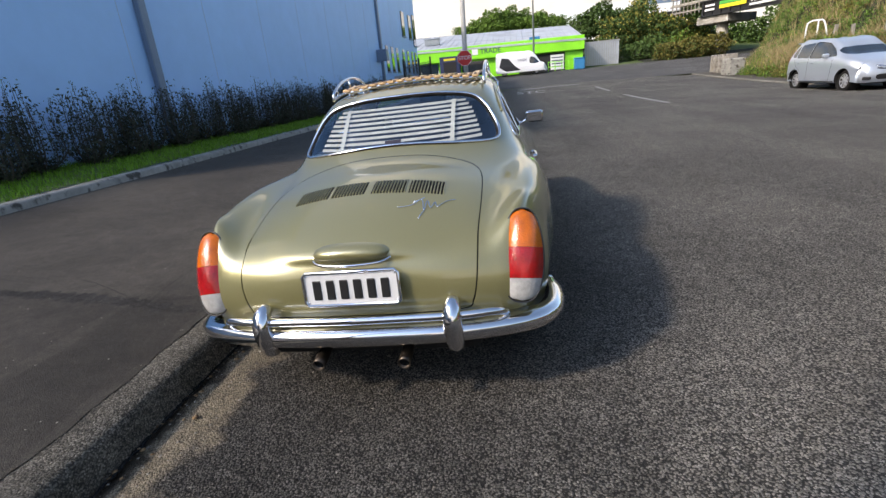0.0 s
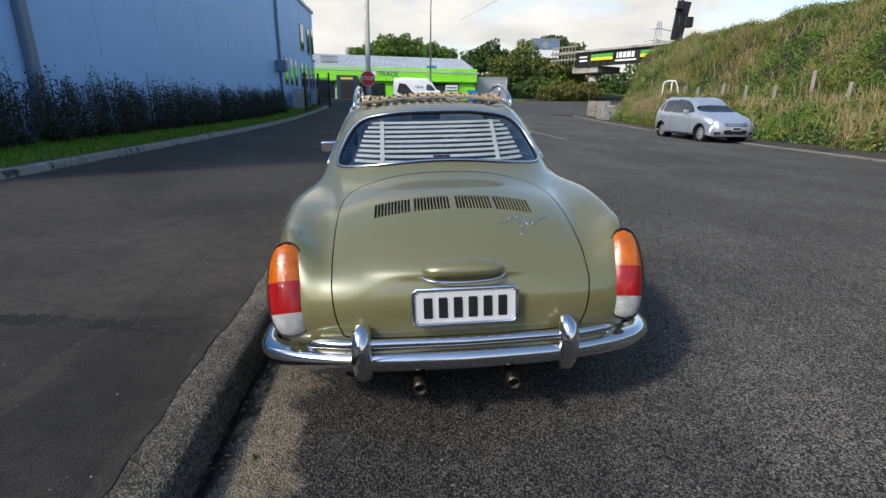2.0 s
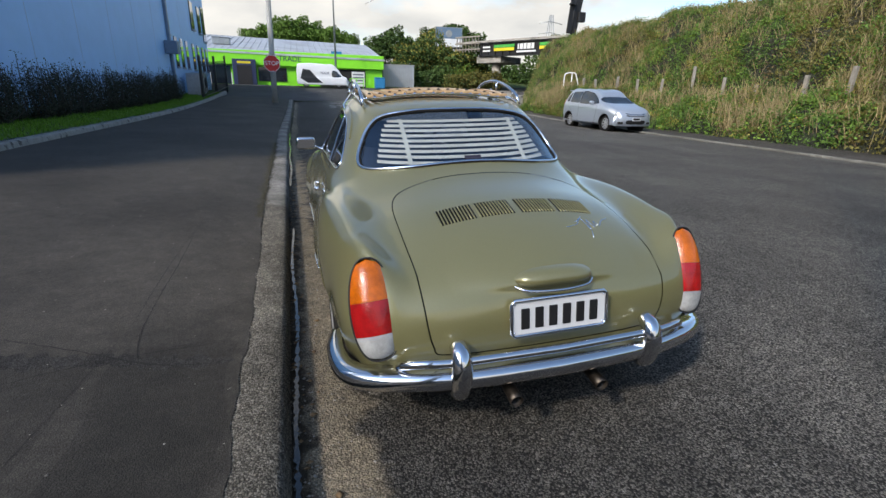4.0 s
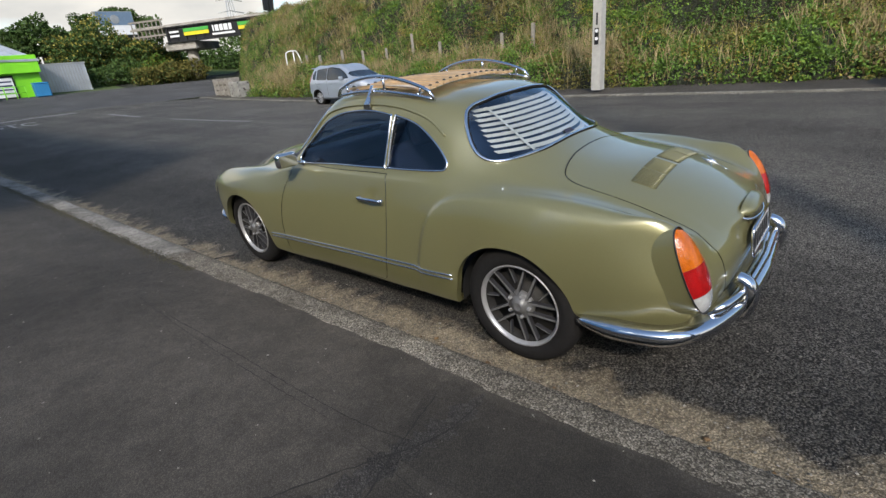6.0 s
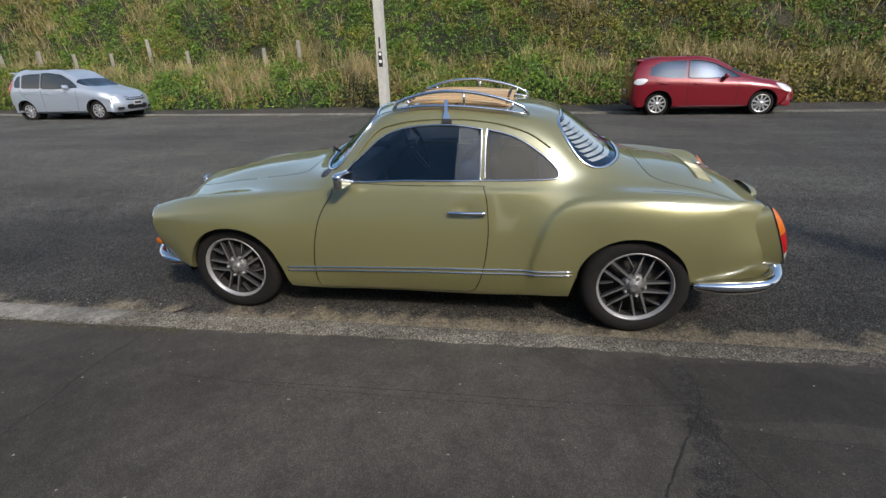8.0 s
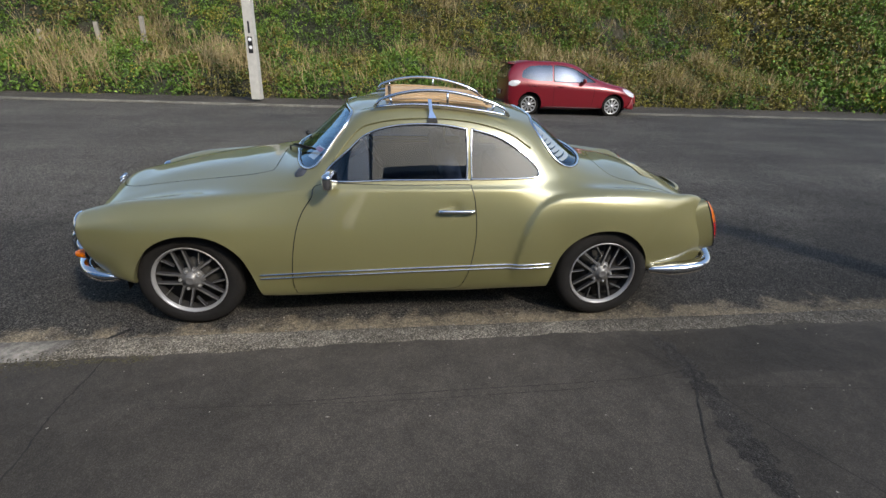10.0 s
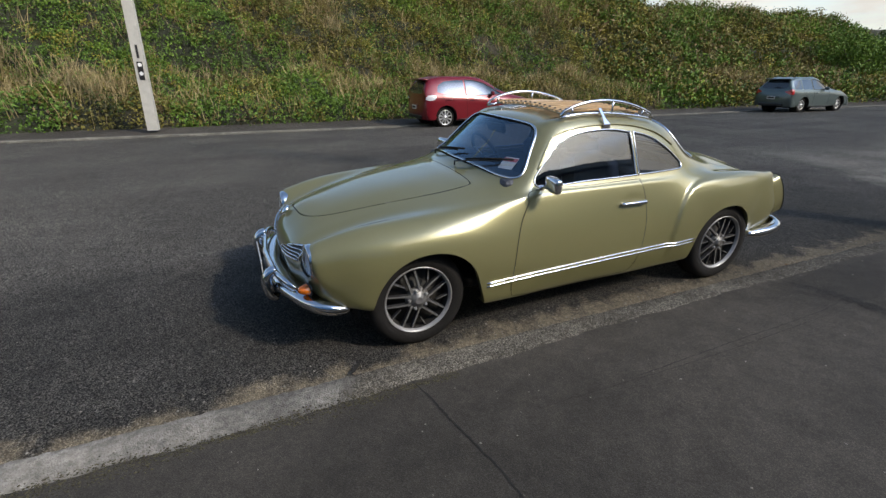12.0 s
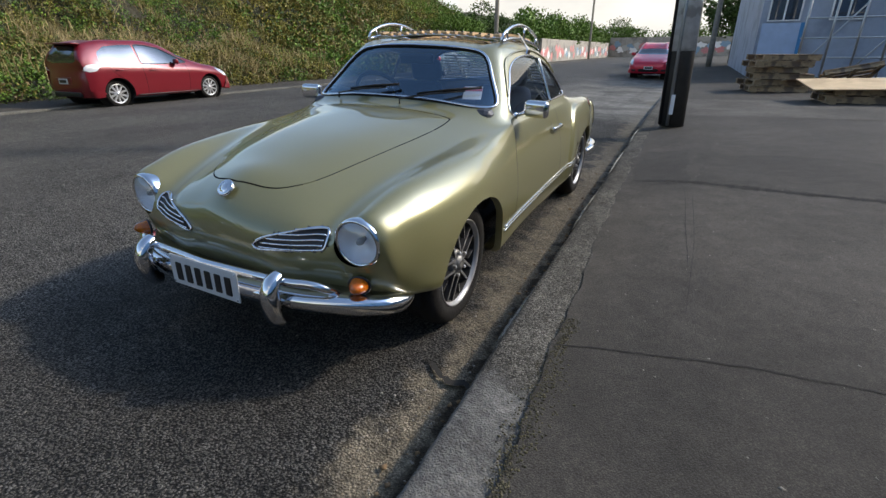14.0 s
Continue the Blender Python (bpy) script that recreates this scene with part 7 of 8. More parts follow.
modern_car("red_hatchback", "dark red five-door hatchback parked beside the far kerb", HATCH, M_REDPAINT, (10.71, -3.75, 0.003), 180, .92)
modern_car("estate_car", "grey green estate car parked farther along the kerb", ESTATE, M_GREYGREEN, (9.95, -18.8, 0.04), 180, .90)
modern_car("red_car", "bright red hatchback parked on the kerb side far off", dict(HATCH, mirror_mat=M_REDFLAT), M_REDFLAT, (0.35, -20.5, 0.03), 0, .95)
modern_car("white_hatchback", "white hatchback parked on the kerb side far off", dict(HATCH, mirror_mat=M_WHITE), car_paint("white_car_paint", (0.62, 0.64, 0.66), 0.1, 0.3), (0.0, -42, 0.03), 0, .95)
modern_car("dark_hatchback", "dark grey hatchback parked on the kerb side far off", dict(HATCH, mirror_mat=M_STEELB), car_paint("charcoal_paint", (0.02, 0.022, 0.026), 0.4, 0.3), (1.5, -33, 0.05), 0, .95)

# ---- the overgrown bank across the street ----
def bank_end(x):
    return 29.0 + np.clip(np.asarray(x, float) - 14, -1.5, 11) * 1.8


def bank_z(x, y):
    """Height of the bank: a foot by the pavement, a shelf with a fence, then a steep rise."""
    x = np.asarray(x, float)
    top = np.interp(y, [-120, -60, -20, 10, 24, 34, 50], [4.9, 5.2, 5.3, 5.8, 6.2, 5.6, 4.6])
    base = np.interp(x, [12.6, 13.1, 14.2, 16.4, 19.0, 22.0, 26.0, 90.0], [.0, .40, .75, 1.0, 3.0, 5.0, 5.3, 5.3]) / 5.3
    lump = .10 * np.sin(x * 4.3 + np.sin(y * 1.9) * 1.4) * np.sin(y * 3.9 + np.sin(x * 2.3)) + .16 * np.sin(x * 1.7 + np.sin(y * .6) * 2) + .14 * np.sin(y * 1.1 + x * .5) + .10 * np.sin(y * 2.7)
    edge = 1 / (1 + np.exp((y - bank_end(x)) * 1.6))
    return .06 - .14 * (1 - edge) + base * (top - .06) * edge + lump * np.clip((x - 13.0) * .7, 0, 1) * edge + rise(y)


xs_b = np.concatenate([np.linspace(12.6, 24, 48), np.linspace(25, 90, 12)])
ys_b = np.concatenate([np.linspace(-150, -32, 40), np.linspace(-30, 51, 200)])
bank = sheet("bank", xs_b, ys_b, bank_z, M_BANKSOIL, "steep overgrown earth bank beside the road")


def scatter(n, x0, x1, y0, y1, px=1.0):
    x = x0 + (x1 - x0) * RNG.random(n) ** px
    y = y0 + (y1 - y0) * RNG.random(n)
    return x, y


def patch(x, y, f, ph):
    return np.sin(x * f + ph) * np.cos(y * f * .8 + ph * 1.7) + .6 * np.sin(x * f * 2.3 - y * f * 1.9 + ph) + .4 * np.sin(y * f * 3.1 + ph * 3)


def cover(name, label, n_clump, per, material, size, r, y0, y1, pick, x0=12.5, x1=24.5, h=1.25, droop=.3, aspect=.6):
    """Foliage of one kind: clumps that follow patches on the bank."""
    x, y = scatter(n_clump, x0, x1, y0, y1)
    keep = pick(x, y) & (y < bank_end(x) + .9)
    x, y = x[keep], y[keep]
    rr = r * (.6 + .8 * RNG.random(len(x)))
    C = []
    for a, b, q in zip(x, y, rr):
        z = float(bank_z(a, b))
        k = RNG.normal(size=(per, 3))
        k /= np.linalg.norm(k, axis=1)[:, None]
        k[:, 2] = np.abs(k[:, 2]) * h
        k *= (.55 + .45 * RNG.random((per, 1)))
        C.append(np.array((a, b, z - .05)) + k * q)
    C = np.vstack(C)
    s = size * (.6 + .8 * RNG.random(len(C)))
    V, Q = leaves(C, s, droop, aspect)
    return fast_mesh(name, V, Q, material, label, "plants", "stuff")


def tan(y):
    return np.clip((4.0 - y) / 8.0, 0, 1)


for tag, y0, y1, k, sz in (("near", -14, 46, 1.45, .84), ("far", -42, -14, .62, 1.55)):
    A = (y1 - y0) / 42
    cover("ivy", "glossy green creeper covering the bank", int(5200 * A * k), 32, M_LEAF, .10 * sz, .38 * sz, y0, y1, lambda x, y: patch(x, y, .55, .3) > -.9 + .8 * tan(y))
    cover("bright_creeper", "fresh green creeper in patches on the bank", int(2700 * A * k), 30, M_LEAF_B, .10 * sz, .34 * sz, y0, y1, lambda x, y: patch(x, y, .6, 2.1) > -.1 + .65 * tan(y))
    cover("weeds", "dark green weeds low on the bank", int(2200 * A * k), 34, M_LEAF_D, .09 * sz, .42 * sz, y0, y1, lambda x, y: patch(x, y, .8, 4.0) > -.2)
    cover("gorse", "yellowing bushes on the bank", int(1500 * A * k), 50, M_LEAF_Y, .075 * sz, .42 * sz, y0, y1, lambda x, y: patch(x, y, .7, 1.2) > .35 - .3 * tan(y))
    cover("bracken", "brown withered bracken on the bank", int(650 * A * k), 26, M_LEAF_BR, .12 * sz, .40 * sz, y0, y1, lambda x, y: patch(x, y, .65, 5.2) > .3 - .75 * tan(y), x1=23)
    cover("bramble", "tangled olive green bramble filling the gaps on the bank", int(5600 * A * k), 34, M_LEAF_O, .098 * sz, .38 * sz, y0, y1, lambda x, y: (patch(x, y, .55, .3) < -.25 + .8 * tan(y)) | (patch(x, y, .75, 6.1) > .75 + .05 * np.clip(y, -8, 14)))
    cover("fennel", "yellow flowering weeds in clumps on the bank", int(560 * A * k), 60, M_LEAF_F, .055 * sz, .34 * sz, y0, y1, lambda x, y: (patch(x, y, .9, 2.6) > .55) & (y < 9))
    # dry grass in tufts
    x, y = scatter(int(6500 * A * k), 12.75, 22.5, y0, y1, 1.3)
    kp = (patch(x, y, .5, 3.3) > .75 + .2 * tan(y)) | ((x > 14.2) & (x < 16.2) & (patch(x, y, .9, .7) > .45 + .35 * tan(y)))
    kp |= RNG.random(len(x)) < .10
    kp |= (RNG.random(len(x)) < .22) & ((y > 23.5) | (x > 20.4))
    kp &= y < bank_end(x) + .5
    x, y = x[kp], y[kp]
    V, Q = [], []
    n = len(x) * 7
    bx, by = np.repeat(x, 7) + RNG.normal(0, .10, n), np.repeat(y, 7) + RNG.normal(0, .10, n)
    bz = bank_z(bx, by) - .02
    hh = (.35 + .5 * RNG.random(n)) * (sz ** .5)
    lean = RNG.normal(0, .22, (n, 2))
    w = .010 * sz
    base = np.stack([bx, by, bz], 1)
    tip = base + np.stack([lean[:, 0], lean[:, 1], hh], 1)
    ang = RNG.random(n) * math.pi
    d = np.stack([np.cos(ang) * w, np.sin(ang) * w, 0 * ang], 1)
    mid = base * .45 + tip * .55 + np.array((0, 0, .06))
    VV = np.stack([base - d, base + d, mid + d, tip, mid - d], 1).reshape(-1, 3)
    i0 = np.arange(n)[:, None] * 5
    T3 = np.vstack([i0 + (0, 1, 2), i0 + (0, 2, 4), i0 + (4, 2, 3)])
    fast_mesh("dry_grass", VV, T3, M_STRAW, "long dry straw coloured grass on the bank", "grass", "stuff")

for mt, ph, n in ((M_LEAF_B, .4, 420), (M_LEAF_O, 2.9, 360), (M_LEAF, 5.0, 420)):
    cover("scrub", "uneven green scrub along the crest of the bank", n, 95, mt, .12, .62, -42, 12, lambda x, y: patch(x, y, .8, ph) > .1, x0=20.5, x1=24.0, h=1.5)

# wooden fence posts half lost in the growth
post = None
for k, y in enumerate((9.8, 11.35, 13.1, 14.8, 16.6, 18.4, 20.3, 22.2, 24.0, 25.6)):
    x = 16.2 + .1 * math.sin(k * 2.1)
    bm = bmesh.new()
    box(bm, .13, .13, 1.35, T(0, 0, .45), .012, 1)
    p = part("fence_post", bm, M_TIMBER)
    tagged(p, "weathered grey wooden fence post in the undergrowth", "post", "fence posts on the bank")
    p.matrix_world = pose(x, y, float(bank_z(x, y)) - .15, 2 * math.sin(k * 3), 3 * math.cos(k * 1.7), 10 * k)
pframe = thing("pipe_frame", "bent white pipe frame at the end of the bank", "frame")
tube("hoop", bez([(0, 0, 0), (0, 0, 1.0), (.12, 0, 1.22), (.45, 0, 1.26), (.70, 0, 1.12), (1.0, 0, 0)], 30), .035, M_WHITE, pframe, 8)
tube("upright", [(.45, 0, 0), (.45, 0, 1.25)], .03, M_WHITE, pframe, 8)
pframe.matrix_world = pose(15.3, 26.3, float(bank_z(15.6, 26.0)) - .1, 0, 0, -30)

block = thing("retaining_block", "weathered concrete block holding the end of the bank", "wall")
slab("block", 12.1, 12.9, 26.9, 28.0, 0, 1.15, M_STAINED, block, .06)
crib = thing("crib_wall", "low brown timber crib wall at the end of the bank", "wall")
for k in range(4):
    slab("timber", 12.5, 12.75, 28.05, 30.6, .15 + k * .30, .38 + k * .30, M_TIMBER, crib, .02)
for k in range(5):
    slab("stub", 12.45, 13.0, 28.2 + k * .55, 28.4 + k * .55, .2, 1.4, M_TIMBER, crib, .02)

# ---- poles and signs ----
def lean_pole(name, label, at, h, r0, r1, material, lean=(0, 0), seg=20, square=False):
    p = thing(name, label, "pole")
    top = Vector((lean[0] * h, lean[1] * h, h))
    if square:
        V = []
        for z, r in ((0, r0), (h, r1)):
            c = top * (z / h)
            V += [c + Vector((sx * r, sy * r * .8, 0)) for sx, sy in ((-1, -1), (1, -1), (1, 1), (-1, 1))]
        F = [(0, 1, 5, 4), (1, 2, 6, 5), (2, 3, 7, 6), (3, 0, 4, 7), (4, 5, 6, 7)]
        mesh_ob("shaft", V, F, material, p)
    else:
        tube("shaft", [top * t for t in np.linspace(0, 1, 9)], [r0 + (r1 - r0) * t for t in np.linspace(0, 1, 9)], material, p, seg)
    p.matrix_world = pose(*at)
    return p


cpole = lean_pole("power_pole", "pale concrete power pole standing on the far pavement", (11.55, 4.98, .12), 11, .16, .10, M_POLECONC, (-.012, .0), square=True)
bm = bmesh.new()
box(bm, .012, .12, .42, T(-.178, 0, 1.42), .003, 1)
plate = part("marker_plate", bm, M_BLACK, cpole, "black marker plate with two white squares")
for z in (1.36, 1.56):
    mesh_ob("white_square", *lathe_data([(.045, 0), (.043, .003), (.0005, .003)], 20, T(-.185, 0, z, 0, -90)), M_WHITE, plate)
bm = bmesh.new()
box(bm, .010, .05, .30, T(-.178, 0, 1.86), .003, 1)
part("id_plate", bm, M_STEELB, cpole)

dpole = lean_pole("timber_pole", "dark tarred timber power pole with a cable guard", (-1.31, -3.46, .17), 10, .158, .13, M_TAR, (.020, .012))
tube("pale_band", [Vector((.020, .012, 1)) * z for z in (.98, 2.4, 3.2, 10.0)], [.159, .156, .154, .134], M_SILVERWOOD, dpole, 24)
tube("cable_guard", [Vector((.05, .165, .02)), Vector((.07, .175, 1.5)), Vector((.09, .185, 3)), Vector((.19, .24, 9))], .022, M_GALV, dpole, 8)
tube("conduit", [Vector((.15, .07, .02)), Vector((.20, .09, 3)), Vector((.32, .15, 9))], .028, M_STEELB, dpole, 8)
bm = bmesh.new()
box(bm, .05, .02, .26, T(.03, .185, .30), .004)
part("tag_plate", bm, M_WHITE, dpole)

sp = thing("stop_sign", "red octagonal stop sign on a tall grey post", "sign")
tube("post", [(0, 0, 0), (.03, 0, 2.5), (.10, 0, 9.5)], [.15, .14, .12], M_POLECONC, sp, 16)
oc = [(.45 * math.cos(math.pi / 8 + k * math.pi / 4), -.165, 2.05 + .45 * math.sin(math.pi / 8 + k * math.pi / 4)) for k in range(8)]
V = oc + [(x, y + .012, z) for x, y, z in oc]
face = mesh_ob("sign_face", V, [tuple(range(8))[::-1], tuple(range(8, 16))] + [(k, (k + 1) % 8, 8 + (k + 1) % 8, 8 + k) for k in range(8)], M_REDSIGN, sp, "red octagon with a white rim")
tube("sign_rim", [(x * .955, -.169, 2.05 + (z - 2.05) * .955) for x, y, z in oc], .013, M_WHITE, face, 6, True)


def letters(text, size, material, parent, m, name="lettering", depth=.004, label=""):
    cu = bpy.data.curves.new(name, 'FONT')
    cu.body = text
    cu.size = size
    cu.extrude = depth
    cu.align_x = cu.align_y = 'CENTER'
    tmp = bpy.data.objects.new(name, cu)
    me = bpy.data.meshes.new_from_object(tmp)
    bpy.data.objects.remove(tmp)
    me.materials.append(material)
    ob = new(name, me)
    ob.parent = parent
    ob.matrix_local = m
    if label:
        tagged(ob, label)
    return ob


letters("STOP", .30, M_WHITE, face, T(0, -.174, 2.05, 90))
sp.matrix_world = pose(-2.08, 27, rise(27) + .17)

lamp = thing("street_lamp", "tall thin grey street lamp beside the crossing", "lamp")
tube("mast", [(0, 0, 0), (0, 0, 8.0), (.10, -.2, 9.2), (.4, -.8, 9.6)], [.09, .06, .05, .04], M_GALV, lamp, 10)
bm = bmesh.new()
box(bm, .25, .7, .12, T(.5, -1.1, 9.62), .04)
part("lamp_head", bm, M_GALV, lamp)
bm = bmesh.new()
box(bm, .9, .03, .22, T(.1, 0, 3.0), .005)
part("street_name_plate", bm, M_BIN, lamp, "blue street name plate")
lamp.matrix_world = pose(2.5, 43.5, rise(43.5))

lean_pole("far_power_pole", "grey timber power pole beside the bank", (10.95, -28.5, .12), 9, .15, .11, M_TIMBER)
lean_pole("distant_pole", "slender distant power pole on the pavement", (11.2, -62, .12), 10, .14, .1, M_TIMBER)
lean_pole("distant_pole", "slender distant power pole on the pavement", (-2.0, -31, .2), 10, .16, .12, M_TIMBER)

# ---- the long pale building, its lawn and shrubs ----
hall = thing("warehouse", "long pale blue panelled warehouse beside a lawn strip", "building")
slab("wall", -19, -7, 2.2, 33.0, 0, 8.4, M_WALL, hall)
slab("roof", -19.1, -6.9, 2.1, 33.1, 8.4, 8.6, M_ROOF, hall)
slab("office_wall", -19, -7.02, 33.0, 39.0, 0, 7.6, M_WALL, hall)
slab("office_roof", -19.1, -6.9, 33.0, 39.1, 7.6, 7.8, M_ROOF, hall)
for y in np.arange(4.2, 33, 2.9):
    slab("panel_joint", -7.004, -6.996, y - .006, y + .006, .2, 8.4, M_WALL_JOINT, hall)
for y in (7.66, 27.0):
    pp = slab("downpipe", -7.0, -6.86, y - .11, y + .11, .2, 8.3, M_PIPE, hall, .02, "slate grey square downpipe")
    for z in (1.2, 3.6, 6.0):
        slab("pipe_bracket", -7.0, -6.84, y - .15, y + .15, z, z + .05, M_PIPE, pp)
wz = float(rise(34))
for y, z0, z1 in ((34.2, 4.6, 6.2), (36.6, 4.6, 6.2), (38.2, 4.2, 6.4)):
    w = slab("window", -7.03, -6.96, y - .45, y + .45, z0, z1, M_WINDOW, hall, 0, "dark upper window")
    slab("window_sill", -7.03, -6.90, y - .5, y + .5, z0 - .08, z0, M_PIPE, w)
for y in (28.6, 30.0, 31.4, 33.4, 35.0, 36.6, 38.0):
    w = slab("window", -7.03, -6.97, y - .32, y + .32, 1.9 + wz * .5, 3.4 + wz * .5, M_WINDOW, hall, 0, "tall narrow dark window")
    slab("window_sill", -7.03, -6.92, y - .36, y + .36, 1.82 + wz * .5, 1.9 + wz * .5, M_PIPE, w)
lb = slab("wall_box", -6.98, -6.4, 26.0, 26.5, 2.7, 3.3, M_PIPE, hall, .02, "grey lamp box on the wall")
# air conditioning units and steel fence in front of the office
for y in (29.2, 30.6):
    ac = thing("air_conditioner", "pale boxed air conditioning unit beside the wall", "air conditioner", group="air conditioners by the warehouse")
    slab("case", -.35, .35, -.45, .45, 0, 1.3, M_GALV, ac, .03)
    mesh_ob("fan_grille", *lathe_data([(.30, 0), (.30, .02), (.26, .025), (.0005, .01)], 24, T(.35, 0, .75, 0, 90)), M_STEELB, ac, smooth=True)
    ac.matrix_world = pose(-6.4, y, rise(y) + .25)
fence = thing("steel_fence", "dark steel railing in front of the warehouse", "fence")
for k in range(24):
    y = 27.2 + k * .42
    tube("picket", [(-5.7, y, rise(y) + .2), (-5.7, y, rise(y) + 2.2)], .018, M_STEELB, fence, 6)
for z in (.45, 2.0):
    tube("fence_rail", [(-5.7, y, rise(y) + z) for y in np.linspace(27, 37, 8)], .025, M_STEELB, fence, 6)
for y in (27.1, 32.0, 37.0):
    slab("fence_post", -5.76, -5.64, y - .06, y + .06, rise(y), rise(y) + 2.5, M_STEELB, fence)

gk = lambda y: -5.05 - .012 * np.maximum(np.asarray(y, float) - 4, 0)
lawn_z = lambda x, y: .36 + .05 * np.maximum(gk(y) - .16 - x, 0) + rise(y)
lawn = sheet("lawn", np.linspace(-1.95, -.16, 8), np.linspace(-1, 34, 60), lambda x, y: lawn_z(x, y) + .02 * np.sin(y * 3 + x * 5), M_GRASS_SOIL, "narrow strip of green lawn", xf=gk)
strip("garden_kerb", [(.02, .16), (.0, .335), (-.02, .358), (-.15, .365), (-.16, .32)], np.linspace(-1, 34, 140), M_STAINED, "stained concrete edging round the lawn", gk)
n = 42000
bx, by = RNG.random(n) * 1.75 - 1.93, RNG.random(n) * 32 + .2
bx = bx + gk(by)
bz = lawn_z(bx, by)
hh = .03 + .06 * RNG.random(n)
base = np.stack([bx, by, bz], 1)
ang = RNG.random(n) * 6.28
d = np.stack([np.cos(ang) * .008, np.sin(ang) * .008, 0 * ang], 1)
tip = base + np.stack([RNG.normal(0, .02, n), RNG.normal(0, .02, n), hh], 1)
fast_mesh("grass", np.stack([base - d, base + d, tip], 1).reshape(-1, 3), np.arange(3 * n).reshape(n, 3), M_BLADE, "short green mown grass", "grass", "stuff")


def shrub(seed, h):
    """An upright twiggy shrub with sparse small leaves."""
    r = random.Random(seed)
    items, C = [], []
    for k in range(38):
        a = r.uniform(0, 6.28)
        sp_ = r.uniform(.06, .46)
        hh = h * r.uniform(.55, 1.0)
        p0 = Vector((r.uniform(-.10, .10), r.uniform(-.10, .10), 0))
        p1 = Vector((math.cos(a) * sp_ * .95, math.sin(a) * sp_ * .95, hh * .36))
        p2 = Vector((math.cos(a) * sp_ * .8, math.sin(a) * sp_ * .8, hh * (1.15 - .5 * sp_)))
        P = bez([p0, p1, p2], 8)
        items.append(tube_data(P, [.010 - .008 * i / len(P) for i in range(len(P))], 4))
        for j in range(52):
            t = r.uniform(.08, 1.0)
            c = p0.lerp(p1, t * 2) if t < .5 else p1.lerp(p2, t * 2 - 1)
            C.append(c + Vector((r.gauss(0, .06), r.gauss(0, .06), r.gauss(0, .04))))
    ob = thing("shrub", "dark twiggy upright shrub by the warehouse wall", "shrub", group="shrubs along the warehouse")
    mesh_ob("trunk", *join_data(items), M_TWIG, ob)
    V, Q = leaves(np.array([tuple(c) for c in C]), .055 * (.6 + .8 * RNG.random(len(C))), 0, .45)
    fast_mesh("foliage", V, Q, M_SHRUB, parent=ob)
    return ob


variants = [shrub(11, 1.35), shrub(12, 1.15), shrub(13, 1.45)]
k = 0
y = 2.6
while y < 26:
    x = -6.58 + .10 * math.sin(k * 2.3)
    sc = 1.0 + .18 * math.sin(k * 1.9)
    if k < 3:
        variants[k].matrix_world = pose(x, y, .33 + rise(y), 0, 0, 50 * k)
    else:
        copy_thing(variants[k % 3], pose(x, y, .33 + rise(y), 0, 0, 77 * k))
    k += 1
    y += .78

# ---- the lime green shop at the crossing ----
SY = 46.0
gz = float(rise(SY))
shop = thing("trade_shop", "lime green single-storey trade shop with a grey roof", "building")
slab("wall", -16, 7.0, SY, SY + 12, gz - .6, 3.4, M_GREEN, shop)
slab("fascia", -16.1, 7.1, SY - .35, SY, 3.05, 4.25, M_GREEN, shop, .02)
V = [(-16.2, SY - .4, 4.25), (7.2, SY - .4, 3.95), (7.2, SY + 13, 6.2), (-16.2, SY + 13, 6.6), (-16.2, SY - .4, 4.1), (7.2, SY - .4, 3.8), (7.2, SY + 13, 6.0), (-16.2, SY + 13, 6.4)]
roof = mesh_ob("roof", V, [(0, 1, 2, 3), (4, 7, 6, 5), (0, 4, 5, 1), (1, 5, 6, 2), (2, 6, 7, 3), (3, 7, 4, 0)], M_ROOF, shop, "grey corrugated iron roof")
for k in range(40):
    x = -16 + k * .59
    tube("roof_rib", [(x, SY - .4, 4.26 - .0128 * (x + 16.2)), (x, SY + 13, 6.61 - .017 * (x + 16.2))], .03, M_ROOF, roof, 4)
slab("shop_window", -8.6, -6.4, SY - .06, SY - .02, gz, 2.95, M_WINDOW, shop)
pt = slab("portal", -6.15, -4.25, SY - .7, SY - .03, gz - .2, 3.5, M_NAVY, shop, .02, "navy blue entrance portal")
# flat dark slab painted as the unlit doorway
slab("entrance", -5.8, -4.6, SY - .74, SY - .69, gz - .2, 3.0, M_SHADE, pt)
slab("sign_bar", -5.75, -4.65, SY - .72, SY - .70, 3.14, 3.32, M_YELLOWP, pt)
slab("shop_window", -4.1, -1.7, SY - .06, SY - .02, gz + .3, 2.9, M_WINDOW, shop)
slab("shop_opening", 1.2, 5.4, SY - .06, SY - .02, gz - .2, 2.95, M_SHADE, shop)
slab("sign_panel", 4.1, 5.3, SY - .12, SY - .08, 1.5, 2.8, M_WHITE, shop)
for z in (1.72, 1.98, 2.24, 2.5):
    slab("sign_bar", 4.2, 5.2, SY - .14, SY - .12, z, z + .09, M_NAVY, shop)
letters("TRADE", .62, M_NAVY, shop, T(-1.35, SY - .37, 3.66, 90), label="navy lettering on the fascia")
bm = bmesh.new()
box(bm, .55, .03, .5, T(-2.8, SY - .37, 3.66), .02)
part("logo_shape", bm, M_WHITE, shop)
for k in range(3):
    x = -9.5 + k * 1.65
    slab("railing_post", x - .03, x + .03, SY - 1.4, SY - 1.34, gz - .1, gz + .9, M_WHITE, shop)
